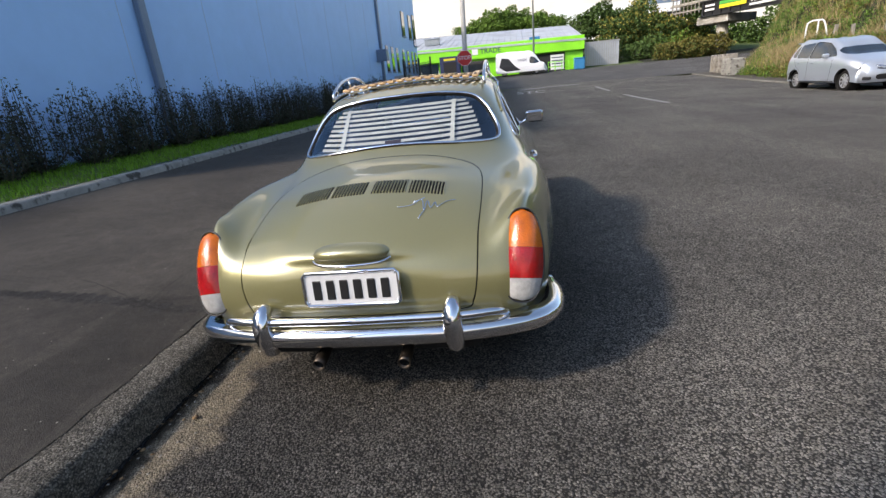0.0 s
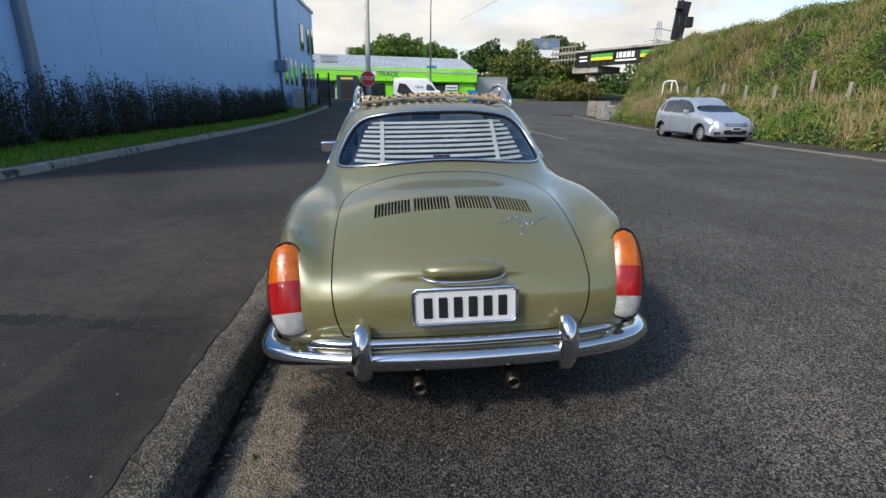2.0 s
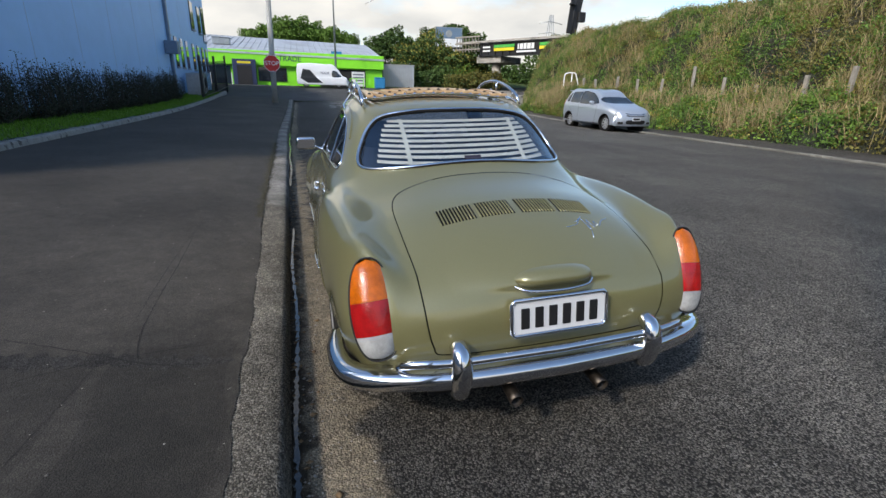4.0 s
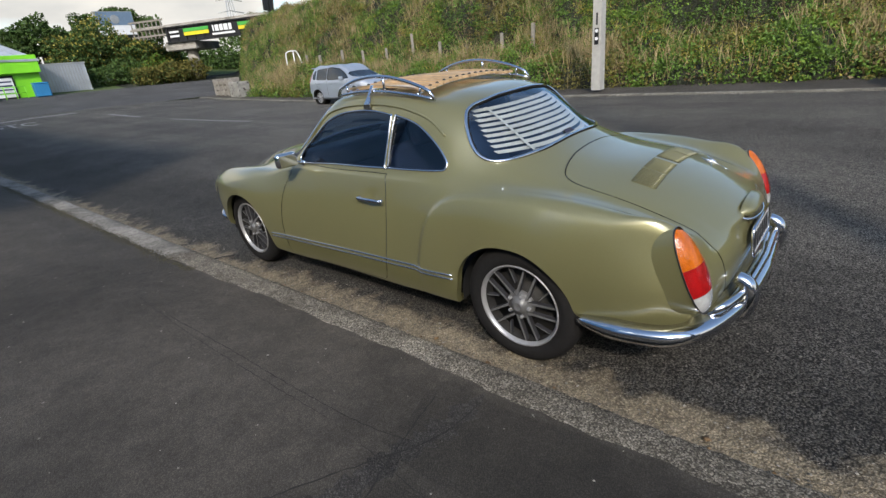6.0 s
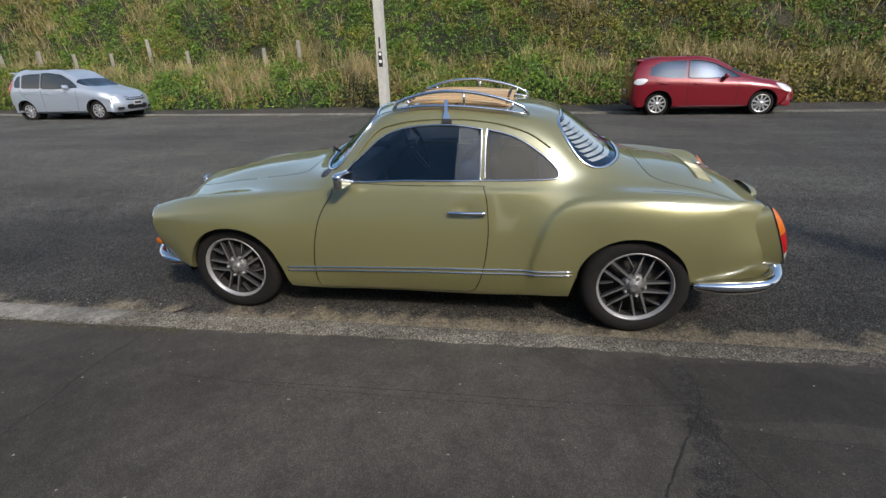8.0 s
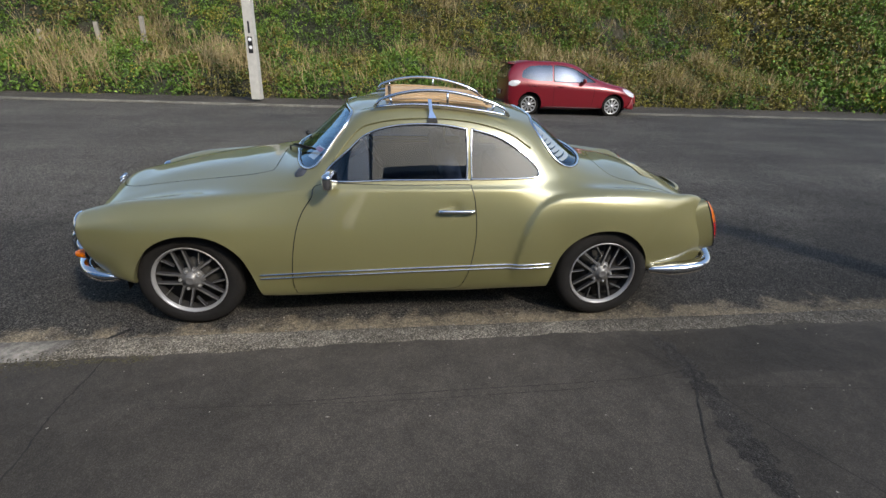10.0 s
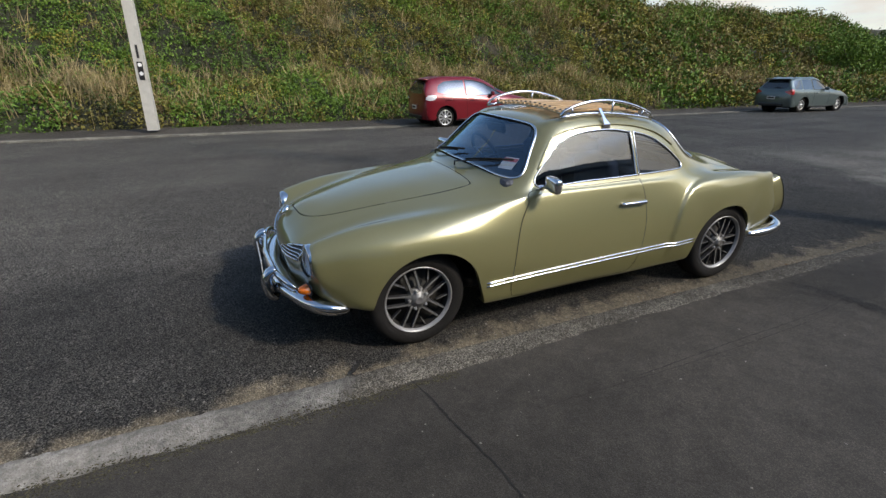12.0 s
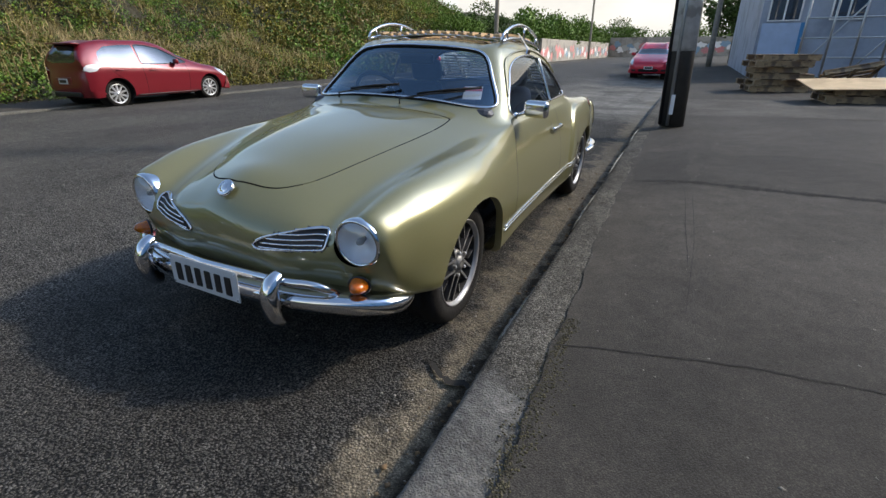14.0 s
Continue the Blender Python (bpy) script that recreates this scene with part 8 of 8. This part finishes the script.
for x in (-7.8, -7.1):
    u = thing("roof_vent", "grey roof ventilation unit on the shop", "vent", group="vents on the shop roof")
    slab("case", -.4, .4, -.4, .4, 0, .55, M_GALV, u, .03)
    slab("cap", -.46, .46, -.46, .46, .55, .62, M_GALV, u, .02)
    u.matrix_world = pose(x, SY + 4.5, 4.95)
rails = thing("crowd_barrier", "lime green pipe barrier beside the shop", "barrier")
for x in (3.8, 4.4, 5.0, 5.6):
    tube("upright", [(x, SY - 1.5, gz - .25), (x, SY - 1.5, gz + .75)], .035, M_GREEN, rails, 6)
for z in (.3, .72):
    tube("rail", [(3.8, SY - 1.5, gz + z), (5.6, SY - 1.5, gz + z)], .03, M_GREEN, rails, 6)

van = thing("delivery_van", "white panel van with dark printed sides beside the shop", "van")
vs = [(-.88, .92, .35, 1.2, .90, 2.35, .82), (-.4, .96, .33, 1.2, .93, 2.42, .84), (2.2, .97, .33, 1.2, .93, 2.42, .84), (3.1, .97, .33, 1.2, .93, 2.38, .82), (3.7, .96, .33, 1.18, .92, 1.95, .76), (4.2, .95, .35, 1.14, .90, 1.35, .80), (4.6, .92, .35, 1.05, .84, 1.18, .70)]
vspec = dict(rows=vs, tail=-1.0, nose=5.0, sill=.33, tail_faces=[(.05, .36, .84, .04), (0, .6, .90, .03), (0, 1.2, .92, .03), (.02, 2.0, .90, .05)], nose_faces=NOSE_LOW)
vk = car_skin(vspec)
W0 = {"win": vk.find(resample(bez([(4.0, 1.25), (3.72, 1.60), (3.45, 1.85), (3.0, 1.88), (3.0, 1.22)], 40, True), .05, True), (1, 2), (vk.ku[4], vk.ku[-2]), (vk.kv[4], vk.kv[6] + .05)),
      "art": vk.find(resample([(.2, .5), (1.9, .55), (1.2, 1.1), (.5, 1.9), (-.3, 2.0), (-.6, 1.0)], .05, True), (1, 2), (vk.ku[3], vk.ku[-3]), (vk.kv[1], vk.kv[6]))}
vk.cut(W0, .07)
g = vk.inside["win"]
v, f, nn_ = vk.piece(~g & ~vk.inside["art"])
mesh_ob("body", v, f, M_WHITE, van, smooth=True, normals=nn_)
for s in (1, -1):
    v, f, nn_ = vk.piece(vk.inside["win"], -.003, (s,))
    mesh_ob("side_window", v, f, M_CARGLASS, van, smooth=True, normals=nn_)
    v, f, nn_ = vk.piece(vk.inside["art"], 0, (s,))
    mesh_ob("printed_panel", v, f, M_STEELB, van, smooth=True, normals=nn_)
    for y in (0, 3.7):
        small_wheel(van, s * .90, y, .34, .20, 6)
    letters("TRADE", .34, M_NAVY, van, pose(s * 1.0, 2.1, 1.62, 90, 0, 90 if s > 0 else -90))
van.matrix_world = pose(-.1, SY - 2.3, rise(SY - 2.3) + .06, 0, 0, -90) @ Matrix.Diagonal((.75, .75, .75, 1))

cont = thing("shipping_container", "pale grey corrugated shipping container beside the shop", "container")
slab("box", 0, 3.1, 0, 2.4, 0, 2.2, M_ROOF, cont)
for k in range(14):
    slab("rib", .15 + k * .2, .24 + k * .2, -.05, 0, .15, 2.05, M_GALV, cont)
for z in (0, 2.1):
    slab("edge_beam", -.05, 3.15, -.05, .02, z, z + .12, M_GALV, cont)
cont.matrix_world = pose(7.5, SY + 2.5, gz + .05, 0, 0, -8)
binn = thing("wheelie_bin", "bright blue plastic bin on the forecourt", "bin")
slab("bin_body", -.45, .45, -.35, .35, .08, .95, M_BIN, binn, .05)
slab("lid", -.48, .48, -.38, .38, .95, 1.05, M_BIN, binn, .04)
for s in (-1, 1):
    mesh_ob("caster", *lathe_data([(.001, -.03), (.09, -.03), (.09, .03), (.001, .03)], 12, T(s * .35, 0, .09, 0, 90)), M_RUBBER, binn, smooth=True)
binn.matrix_world = pose(6.5, SY - 1.6, rise(SY - 1.6) - .02)


# ---- trees and bushes ----
def tree(name, label, at, lobes, material, n, size, trunk_h=1.2, trunk_r=.16, second=None, seed=1):
    t = thing(name, label, "tree")
    cs = [np.array(c, float) for c, r in lobes]
    mid = np.mean(cs, 0)
    tr = tube_data([(0, 0, -.2), (.05, 0, trunk_h * .6), (mid[0] * .3, mid[1] * .3, trunk_h)], [trunk_r * 1.2, trunk_r, trunk_r * .8], 10)
    limbs = [tr]
    for c in cs:
        limbs.append(tube_data(bez([(mid[0] * .3, mid[1] * .3, trunk_h * .9), (c * .6 + mid * .2) * (1, 1, .8) + (0, 0, trunk_h * .15), c], 8), [trunk_r * (.55 - .05 * i) for i in range(9)][:len(bez([(0, 0, 0), (0, 0, 1), (0, 0, 2)], 8))], 6))
    mesh_ob("trunk", *join_data(limbs), M_BARK, t, smooth=True)
    tot = sum(r[0] * r[1] for c, r in lobes)
    P = np.vstack([blob_points(int(n * r[0] * r[1] / tot), c, r) for c, r in lobes])
    V, Q = leaves(P, size * (.6 + .8 * RNG.random(len(P))), .2, .6)
    fast_mesh("crown", V, Q, material, parent=t)
    if second is not None:
        P = P[RNG.random(len(P)) < .35] + RNG.normal(0, size * .5, (1, 3))
        V, Q = leaves(P * (1.02, 1.02, 1.03), size * .9, .2, .6)
        fast_mesh("crown_highlight", V, Q, second, parent=t)
    t.matrix_world = pose(*at)
    return t


tz = float(rise(58))
tree("broad_tree", "rounded olive green roadside bush turning yellow", (13.0, 53, rise(53) - .2), [((-1.6, 0, 2.2), (2.2, 1.8, 1.9)), ((.6, .3, 3.2), (2.3, 2.0, 2.0)), ((2.6, -.2, 2.1), (2.0, 1.8, 1.8))], M_LEAF_D, 9500, .26, second=M_LEAF_Y, seed=2)
tree("broad_tree", "dark green roadside bush beside the bridge", (17.2, 54, rise(54) - .2), [((-1.5, 0, 1.6), (2.4, 1.8, 1.6)), ((1.5, 0, 1.5), (2.2, 1.8, 1.5))], M_LEAF_D, 7500, .27, second=M_LEAF_Y, seed=3)
tree("broad_tree", "dark green tree behind the shop", (11.5, 64, tz), [((-2.2, 0, 3.0), (2.0, 2.0, 1.8)), ((0, 0, 4.2), (2.2, 2.0, 1.8)), ((2.2, 0, 3.2), (2.2, 2.0, 1.9))], M_LEAF_D, 9000, .34, 3, .25, seed=4)
for x, y, w, sd in ((15.9, 47.2, 1.5, 61), (18.3, 47.6, 1.3, 62)):
    tree("flax_bush", "low olive green bush in front of the bridge pier", (x, y, rise(y) - .05), [((-.6 * w, 0, .7), (w, .9, .9)), ((.6 * w, .1, .85), (w, .9, .9))], M_LEAF_O, 2600, .20, .4, .07, second=M_LEAF_D, seed=sd)
tree("broad_tree", "dark green tree behind the bridge", (22.5, 78, 3.5), [((-2, 0, 5), (2.5, 2, 2.2)), ((1.5, 0, 6), (2.8, 2, 2.2)), ((4.5, 0, 5), (2.5, 2, 2))], M_LEAF_D, 8000, .42, 3, .25, seed=5)
# trees added to close the open gap under the bridge
for x, y, h, sd in ((23.5, 60, 1.0, 31), (28.5, 57, 1.1, 32), (33, 52, 1.2, 33)):
    tree("broad_tree", "dark green tree added to fill the gap under the rail bridge", (x, y, 1.6), [((-1.8, 0, 1.4 * h), (2.2, 1.8, 1.6 * h)), ((.4, .3, 2.4 * h), (2.4, 2.0, 1.7 * h)), ((2.4, -.2, 1.5 * h), (2.2, 1.8, 1.6 * h))], M_LEAF_D, 3000, .34, second=M_LEAF, seed=sd)
for x, y, sd in ((13.6, 50.2, 51), (16.4, 51.2, 52), (19.2, 53.5, 53)):
    tree("low_bush", "low dense green bush beside the side street", (x, y, float(rise(y)) - .25), [((-1.1, 0, .8), (1.5, 1.3, 1.1)), ((.7, .2, 1.1), (1.5, 1.3, 1.2)), ((1.6, -.2, .7), (1.2, 1.1, .9))], M_LEAF_D if sd % 2 else M_LEAF, 2600, .24, .5, .08, second=M_LEAF_Y if sd == 52 else None, seed=sd)
far_wood = thing("distant_grove", "distant dense dark green grove behind the shop", "trees", kind="stuff")
P = np.vstack([blob_points(5200, (-7.5 + k * 2.6, 95 + 2 * math.sin(k * 2.), 7.6 + 2.3 * math.sin(math.pi * (k + .8) / 7.6)), (2.6, 2.5, 2.9), .5) for k in range(7)])
V, Q = leaves(P, .38 * (.6 + .8 * RNG.random(len(P))), .1, .65)
fast_mesh("crown", V, Q, M_LEAF, parent=far_wood)
P = np.vstack([blob_points(700, (-6.5 + k * 3.4, 95, 5.0), (2.4, 2.0, 2.5), .3) for k in range(5)])
V, Q = leaves(P, .6, .1, .65)
fast_mesh("undergrowth", V, Q, M_LEAF_D, parent=far_wood)

# ---- the rail bridge over the side street ----
bridge = thing("rail_bridge", "black steel rail bridge with painted side panels on concrete piers", "bridge")
bl_len = 11.6
slab("girder", 0, bl_len, -.15, .15, 4.85, 6.15, M_STEELB, bridge)
for z in (4.80, 6.05):
    slab("flange", -.1, bl_len + .1, -.32, .32, z, z + .10, M_STEELB, bridge)
for k in range(13):
    x = .3 + k * .92
    slab("stiffener", x - .03, x + .03, -.26, -.15, 4.9, 6.05, M_STEELB, bridge)
for x0, x1 in ((2.0, 4.6), (7.6, 10.4)):
    slab("green_panel", x0, x1, -.29, -.27, 5.58, 5.86, M_GREENP, bridge)
    slab("yellow_panel", x0, x1, -.29, -.27, 5.28, 5.56, M_YELLOWP, bridge)
for k, (w, h) in enumerate(((.14, .50), (.36, .50), (.34, .50), (.40, .50), (.30, .50))):
    x = 5.02 + (0, .26, .72, 1.15, 1.65)[k]
    slab("painted_mark", x, x + w, -.29, -.27, 5.36, 5.36 + h, M_WHITE, bridge)
for x0, x1, z in ((.5, 1.5, 5.6), (.5, 1.5, 5.25), (4.9, 7.2, 5.06), (10.7, 11.4, 5.5)):
    slab("painted_bar", x0, x1, -.29, -.27, z, z + .16, M_WHITE, bridge)
slab("deck", -3.5, bl_len + .3, -.2, 3.6, 6.15, 6.35, M_CONC, bridge)
slab("crosshead", -.5, 2.8, -.1, 3.4, 4.15, 4.82, M_CONC, bridge, .05)
tube("pier", [(1.5, .9, -.5), (1.5, .9, 4.15)], .48, M_CONC, bridge, 24)
slab("abutment", bl_len - .4, bl_len + .6, .2, 3.4, 0, 4.82, M_CONC, bridge)
for k in range(8):
    slab("guard_rail_post", -3.4 + k * .45, -3.32 + k * .45, -.25, -.18, 5.3, 6.9, M_TIMBER, bridge)
for z in (5.5, 6.1, 6.75):
    slab("guard_rail", -3.6, 0.1, -.28, -.22, z, z + .14, M_TIMBER, bridge)
bang = math.degrees(math.atan2(39.4 - 49.2, 23.4 - 18.1))
bridge.matrix_world = pose(18.1, 49.2, 0.05, 0, 0, bang)
gantry = thing("signal_post", "black railway signal with a tall backboard above the bridge", "signal")
tube("post", [(0, 0, 0), (.15, 0, 4.3)], .10, M_STEELB, gantry, 8)
bm = bmesh.new()
box(bm, 1.0, .12, 3.0, T(.15, 0, 2.4, 0, 6), .05, 2, 1.18)
part("backboard", bm, M_STEELB, gantry)
slab("signal_box", .45, 1.15, -.3, .2, 1.9, 2.7, M_STEELB, gantry, .05)
slab("hood", -.45, .1, -.45, 0, 3.2, 3.35, M_STEELB, gantry, .02)
gantry.matrix_world = pose(22.9, 39.3, 5.5)
# billboard above the bushes
board = thing("billboard", "roadside billboard with a dark printed panel", "billboard")
slab("panel", -1.75, 1.75, -.1, .1, 0, 2.25, M_GALV, board)
slab("picture_top", -1.7, 1.7, -.12, -.10, .95, 2.2, M_PIPE, board)
slab("picture_low", -1.7, 1.7, -.12, -.10, .05, .93, M_WHITE, board)
mesh_ob("printed_disc", *lathe_data([(.42, 0), (.40, .01), (.0005, .01)], 24, T(.0, -.12, 1.5, 90)), M_GALV, board)
for x in (-1.3, 1.3):
    slab("leg", x - .1, x + .1, 0, .2, -6.4, 0, M_STEELB, board)
slab("catwalk", -1.8, 1.8, -.5, -.1, -.25, -.12, M_STEELB, board)
board.matrix_world = pose(17.7, 60, 6.6)
pylon = thing("pylon", "distant steel power pylon above the bridge", "pylon")
for sx in (-1, 1):
    for sy in (-1, 1):
        tube("leg", [(sx * 1.6, sy * 1.6, 0), (sx * .3, sy * .3, 18)], .09, M_GALV, pylon, 5)
for z in (13.5, 16):
    tube("arm", [(-3.2, 0, z), (0, 0, z + .5), (3.2, 0, z)], .09, M_GALV, pylon, 5)
pylon.matrix_world = pose(61, 116, 2)

# ---- the yard along the near pavement ----
def pallet():
    p = thing("pallet", "weathered wooden pallet in the stack", "pallet", group="pallets on the pavement")
    for k in range(7):
        slab("deck_board", -.6, .6, -.5 + k * .155, -.5 + k * .155 + .10, .118, .138, M_PALLET, p)
    for y in (-.47, 0, .47):
        slab("bearer", -.6, .6, y - .04, y + .04, .022, .118, M_PALLET, p)
    for k in (-.5, 0, .5):
        slab("bottom_board", k - .05, k + .05, -.5, .58, 0, .022, M_PALLET, p)
    return p


p0 = pallet()
base_z = float(near_pave_z(-3.2, -9.9))
p0.matrix_world = pose(-3.2, -10.4, base_z, 0, 0, 8)
for k in range(1, 6):
    copy_thing(p0, pose(-3.2 + .06 * math.sin(k * 2.2), -10.4 + .05 * math.cos(k * 3.1), base_z + k * .14, 0, 0, 8 + 11 * math.sin(k * 1.7)))
copy_thing(p0, pose(-4.3, -7.62, float(near_pave_z(-4.2, -7.6)) + .14, 0, 0, 9))
copy_thing(p0, pose(-4.25, -7.6, float(near_pave_z(-4.2, -7.6)), 0, 0, 4))
copy_thing(p0, pose(-5.3, -7.7, float(near_pave_z(-4.9, -7.7)), 0, 0, -5))
copy_thing(p0, pose(-4.6, -10.6, float(near_pave_z(-4.6, -10.6)) + .15, 38, 10, 20))
ply = thing("plywood_sheet", "bare plywood sheet lying across two pallets", "plywood")
slab("sheet", -1.2, 1.2, -.6, .6, 0, .018, M_PLY, ply, .002)
ply.matrix_world = pose(-4.55, -7.55, float(near_pave_z(-4.2, -7.6)) + .335, -6, 1.5, 6)
shed = thing("workshop", "grey blue workshop building with a grid of windows", "building")
M_SHED = mat("pale_grey_cladding", (0.33, 0.38, 0.46), 0.6, var=0.15, scale=2, second=(0.22, 0.26, 0.32), sec_scale=0.8)
slab("wall", -18, -3.15, -34, -17.2, 0, 4.4, M_SHED, shed)
slab("roof", -18.2, -2.95, -34.2, -17.0, 4.4, 4.6, M_ROOF, shed)
for c_ in range(8):
    x = -4.3 - c_ * 1.75
    w = slab("window", x, x + .95, -17.22, -17.16, 2.05, 3.45, M_WINDOW, shed, 0, "dark window in a white frame")
    for dx in (0, .46, .91):
        slab("mullion", x + dx, x + dx + .05, -17.16, -17.12, 2.05, 3.45, M_WHITE, w)
    for dz in (0, .68, 1.36):
        slab("glazing_bar", x, x + .96, -17.16, -17.13, 2.05 + dz, 2.09 + dz, M_WHITE, w)
M_BOARD = mat("pale_blue_board", (0.34, 0.45, 0.62), 0.6, var=0.12, scale=2.5)
leaning = thing("blue_sheet", "pale blue board leaning against the workshop", "board")
slab("board", -.62, .62, -.02, .02, 0, 1.75, M_BOARD, leaning, .004)
slab("batten", -.62, -.50, .02, .04, 0, 1.75, M_BIN, leaning)
leaning.matrix_world = pose(-3.85, -16.9, .255, 6, 0, 3)
gates = thing("mesh_gate", "galvanised steel gate and scaffold frame beside the yard", "gate")
for k in range(8):
    x = -3.95 - k * .62
    tube("upright", [(x, -13.2, .25), (x, -13.2, 3.2)], .03, M_GALV, gates, 6)
    if k % 2 == 0:
        tube("brace", [(x, -13.2, .6), (x - 1.24, -13.2, 2.3)], .02, M_GALV, gates, 6)
for z in (.45, .95, 1.45, 1.95, 2.45, 3.15):
    tube("rail", [(-8.4, -13.2, z), (-3.9, -13.2, z)], .022, M_GALV, gates, 6)
yard = sheet("yard", np.linspace(-40, -4.8, 12), np.linspace(-140, 2.2, 40), lambda x, y: .255 + 0 * x, M_PAVE, "dark asphalt yard beside the pavement")
tree("street_tree", "dense dark green street tree beyond the workshop", (-3.6, -40, .2), [((-1.2, 0, 4.0), (2.2, 2.2, 2.0)), ((1.0, .5, 4.6), (2.2, 2.2, 2.0)), ((0, 0, 3.2), (2.4, 2.4, 1.4))], M_LEAF_D, 4200, .30, 2.4, .2, seed=8)
# unseen building added to darken the lower side-window reflections
store = thing("yard_store", "plain grey unseen building added behind the yard for window reflections", "building")
slab("wall", -24, -13, -16.4, 1.6, .2, 7.9, M_SHED, store)
slab("roof", -24.2, -12.8, -16.6, 1.7, 7.9, 8.1, M_ROOF, store)
# far end of the street: painted wall and trees
def blot(name, m, material, parent, r, seed):
    """A flat irregular painted shape on a wall."""
    g = random.Random(seed)
    P = [Vector((0, 0, 0))] + [m @ Vector((math.cos(t) * r * g.uniform(.5, 1.1), 0, math.sin(t) * r * .75 * g.uniform(.5, 1.1))) for t in np.linspace(0, 2 * math.pi, 14, endpoint=False)]
    P[0] = m @ P[0]
    return mesh_ob(name, P, [(0, 1 + k, 1 + (k + 1) % 14) for k in range(14)], material, parent)


M_GYELLOW = mat("graffiti_yellow", (0.62, 0.52, 0.22), 0.8, var=0.2)
BLOTS = (M_PINK, M_GBLUE, M_WHITE, M_GALV, M_PINK, M_WHITE)
gw = thing("painted_wall", "long concrete wall covered in faded painted shapes", "wall")
for k in range(13):
    slab("wall_panel", 12.2, 12.42, -44 - (k + 1) * 3, -44 - k * 3 - .02, .05, 2.2, M_CONC, gw)
    for j in range(5):
        blot("painted_shape", Matrix.Translation((12.195 - .002 * j, -44.3 - k * 3 - j * .58, .95 + .35 * math.sin(k * 2 + j * 3))) @ Matrix.Rotation(math.pi / 2, 4, 'Z'), BLOTS[(k * 3 + j * 2 + (k * j) % 3) % 6], gw, .62, k * 7 + j)
ew = thing("painted_wall", "painted concrete wall closing the end of the street", "wall")
for k in range(10):
    slab("wall_panel", 12.2 - (k + 1) * 2.6, 12.2 - k * 2.6 - .02, -84.2, -84, .05, 3.0, M_CONC, ew)
    for j in range(4):
        blot("painted_shape", Matrix.Translation((11.7 - k * 2.6 - j * .65, -83.99 + .003 * j, 1.5 + .5 * math.sin(k * 3 + j * 2))), (M_GYELLOW if k > 6 else BLOTS[(k + j) % 6]), ew, .75, 200 + k * 5 + j)
P = np.vstack([blob_points(420, (13.9 + .5 * math.sin(k * 1.3), -43.5 - k * 1.25, 2.7 + .8 * math.sin(k * .8)), (1.4, 1.2, 1.8), .35) for k in range(33)] + [blob_points(420, (13.5 - k * 1.5, -86 + .5 * math.sin(k), 3.0 + .6 * math.sin(k * .9)), (1.4, 1.2, 1.6), .35) for k in range(20)])
V, Q = leaves(P, .30 * (.6 + .8 * RNG.random(len(P))), .2, .6)
fast_mesh("hedge", V, Q, M_LEAF, "dense green hedge above the painted wall", "hedge", "stuff")
for k, (x, y, s) in enumerate(((16.0, -33.5, .72), (15.8, -40, .85), (15.5, -52, .9), (15.5, -63, .9), (15.0, -76, 1.0), (12, -98, 1.3), (2, -120, 1.3), (-8, -110, 1.2))):
    tree("roadside_tree", "rounded dark green tree at the end of the street", (x, y, .3 if x < 14 else 1.0), [((-1.2 * s, 0, 2.0 * s), (1.9 * s, 2.4 * s, 1.7 * s)), ((.6 * s, 1.2 * s, 2.9 * s), (2.0 * s, 2.2 * s, 1.8 * s)), ((.8 * s, -1.8 * s, 2.2 * s), (2.0 * s, 2.2 * s, 1.7 * s))], M_LEAF_D if k % 2 else M_LEAF, 4600, .22 * s, second=M_LEAF_B if k % 3 == 0 else None, seed=20 + k)

# overhead wire and worn road paint
wire = tube("overhead_wire", [(26 - 2 * k, -70 + 12 * k, 9.2 - .25 * math.sin(math.pi * k / 10)) for k in range(11)], .012, M_STEELB)
tagged(wire, "thin black overhead wire above the bank", "wire")
for nm, x0, x1, y0, y1 in (("lane_mark", 5.0, 5.12, 13, 19), ("lane_mark", 5.0, 5.12, 22, 26), ("stop_line", 1.0, 4.6, 29.2, 29.5)):
    xs, ys = np.linspace(x0, x1, 3), np.linspace(y0, y1, 12)
    tagged(sheet(nm, xs, ys, lambda x, y: road_z(x, y) + .006, M_ROADPAINT, "worn white paint on the road"), kind="structure")
mark = letters("STOP", .95, M_ROADMARK, None, pose(1.9, 26.2, float(road_z(1.9, 26.2)) + .012, 2.1) @ Matrix.Diagonal((1, 2.6, 1, 1)), "road_lettering", .001)
tagged(mark, "worn white lettering painted on the road", "road marking", kind="structure")
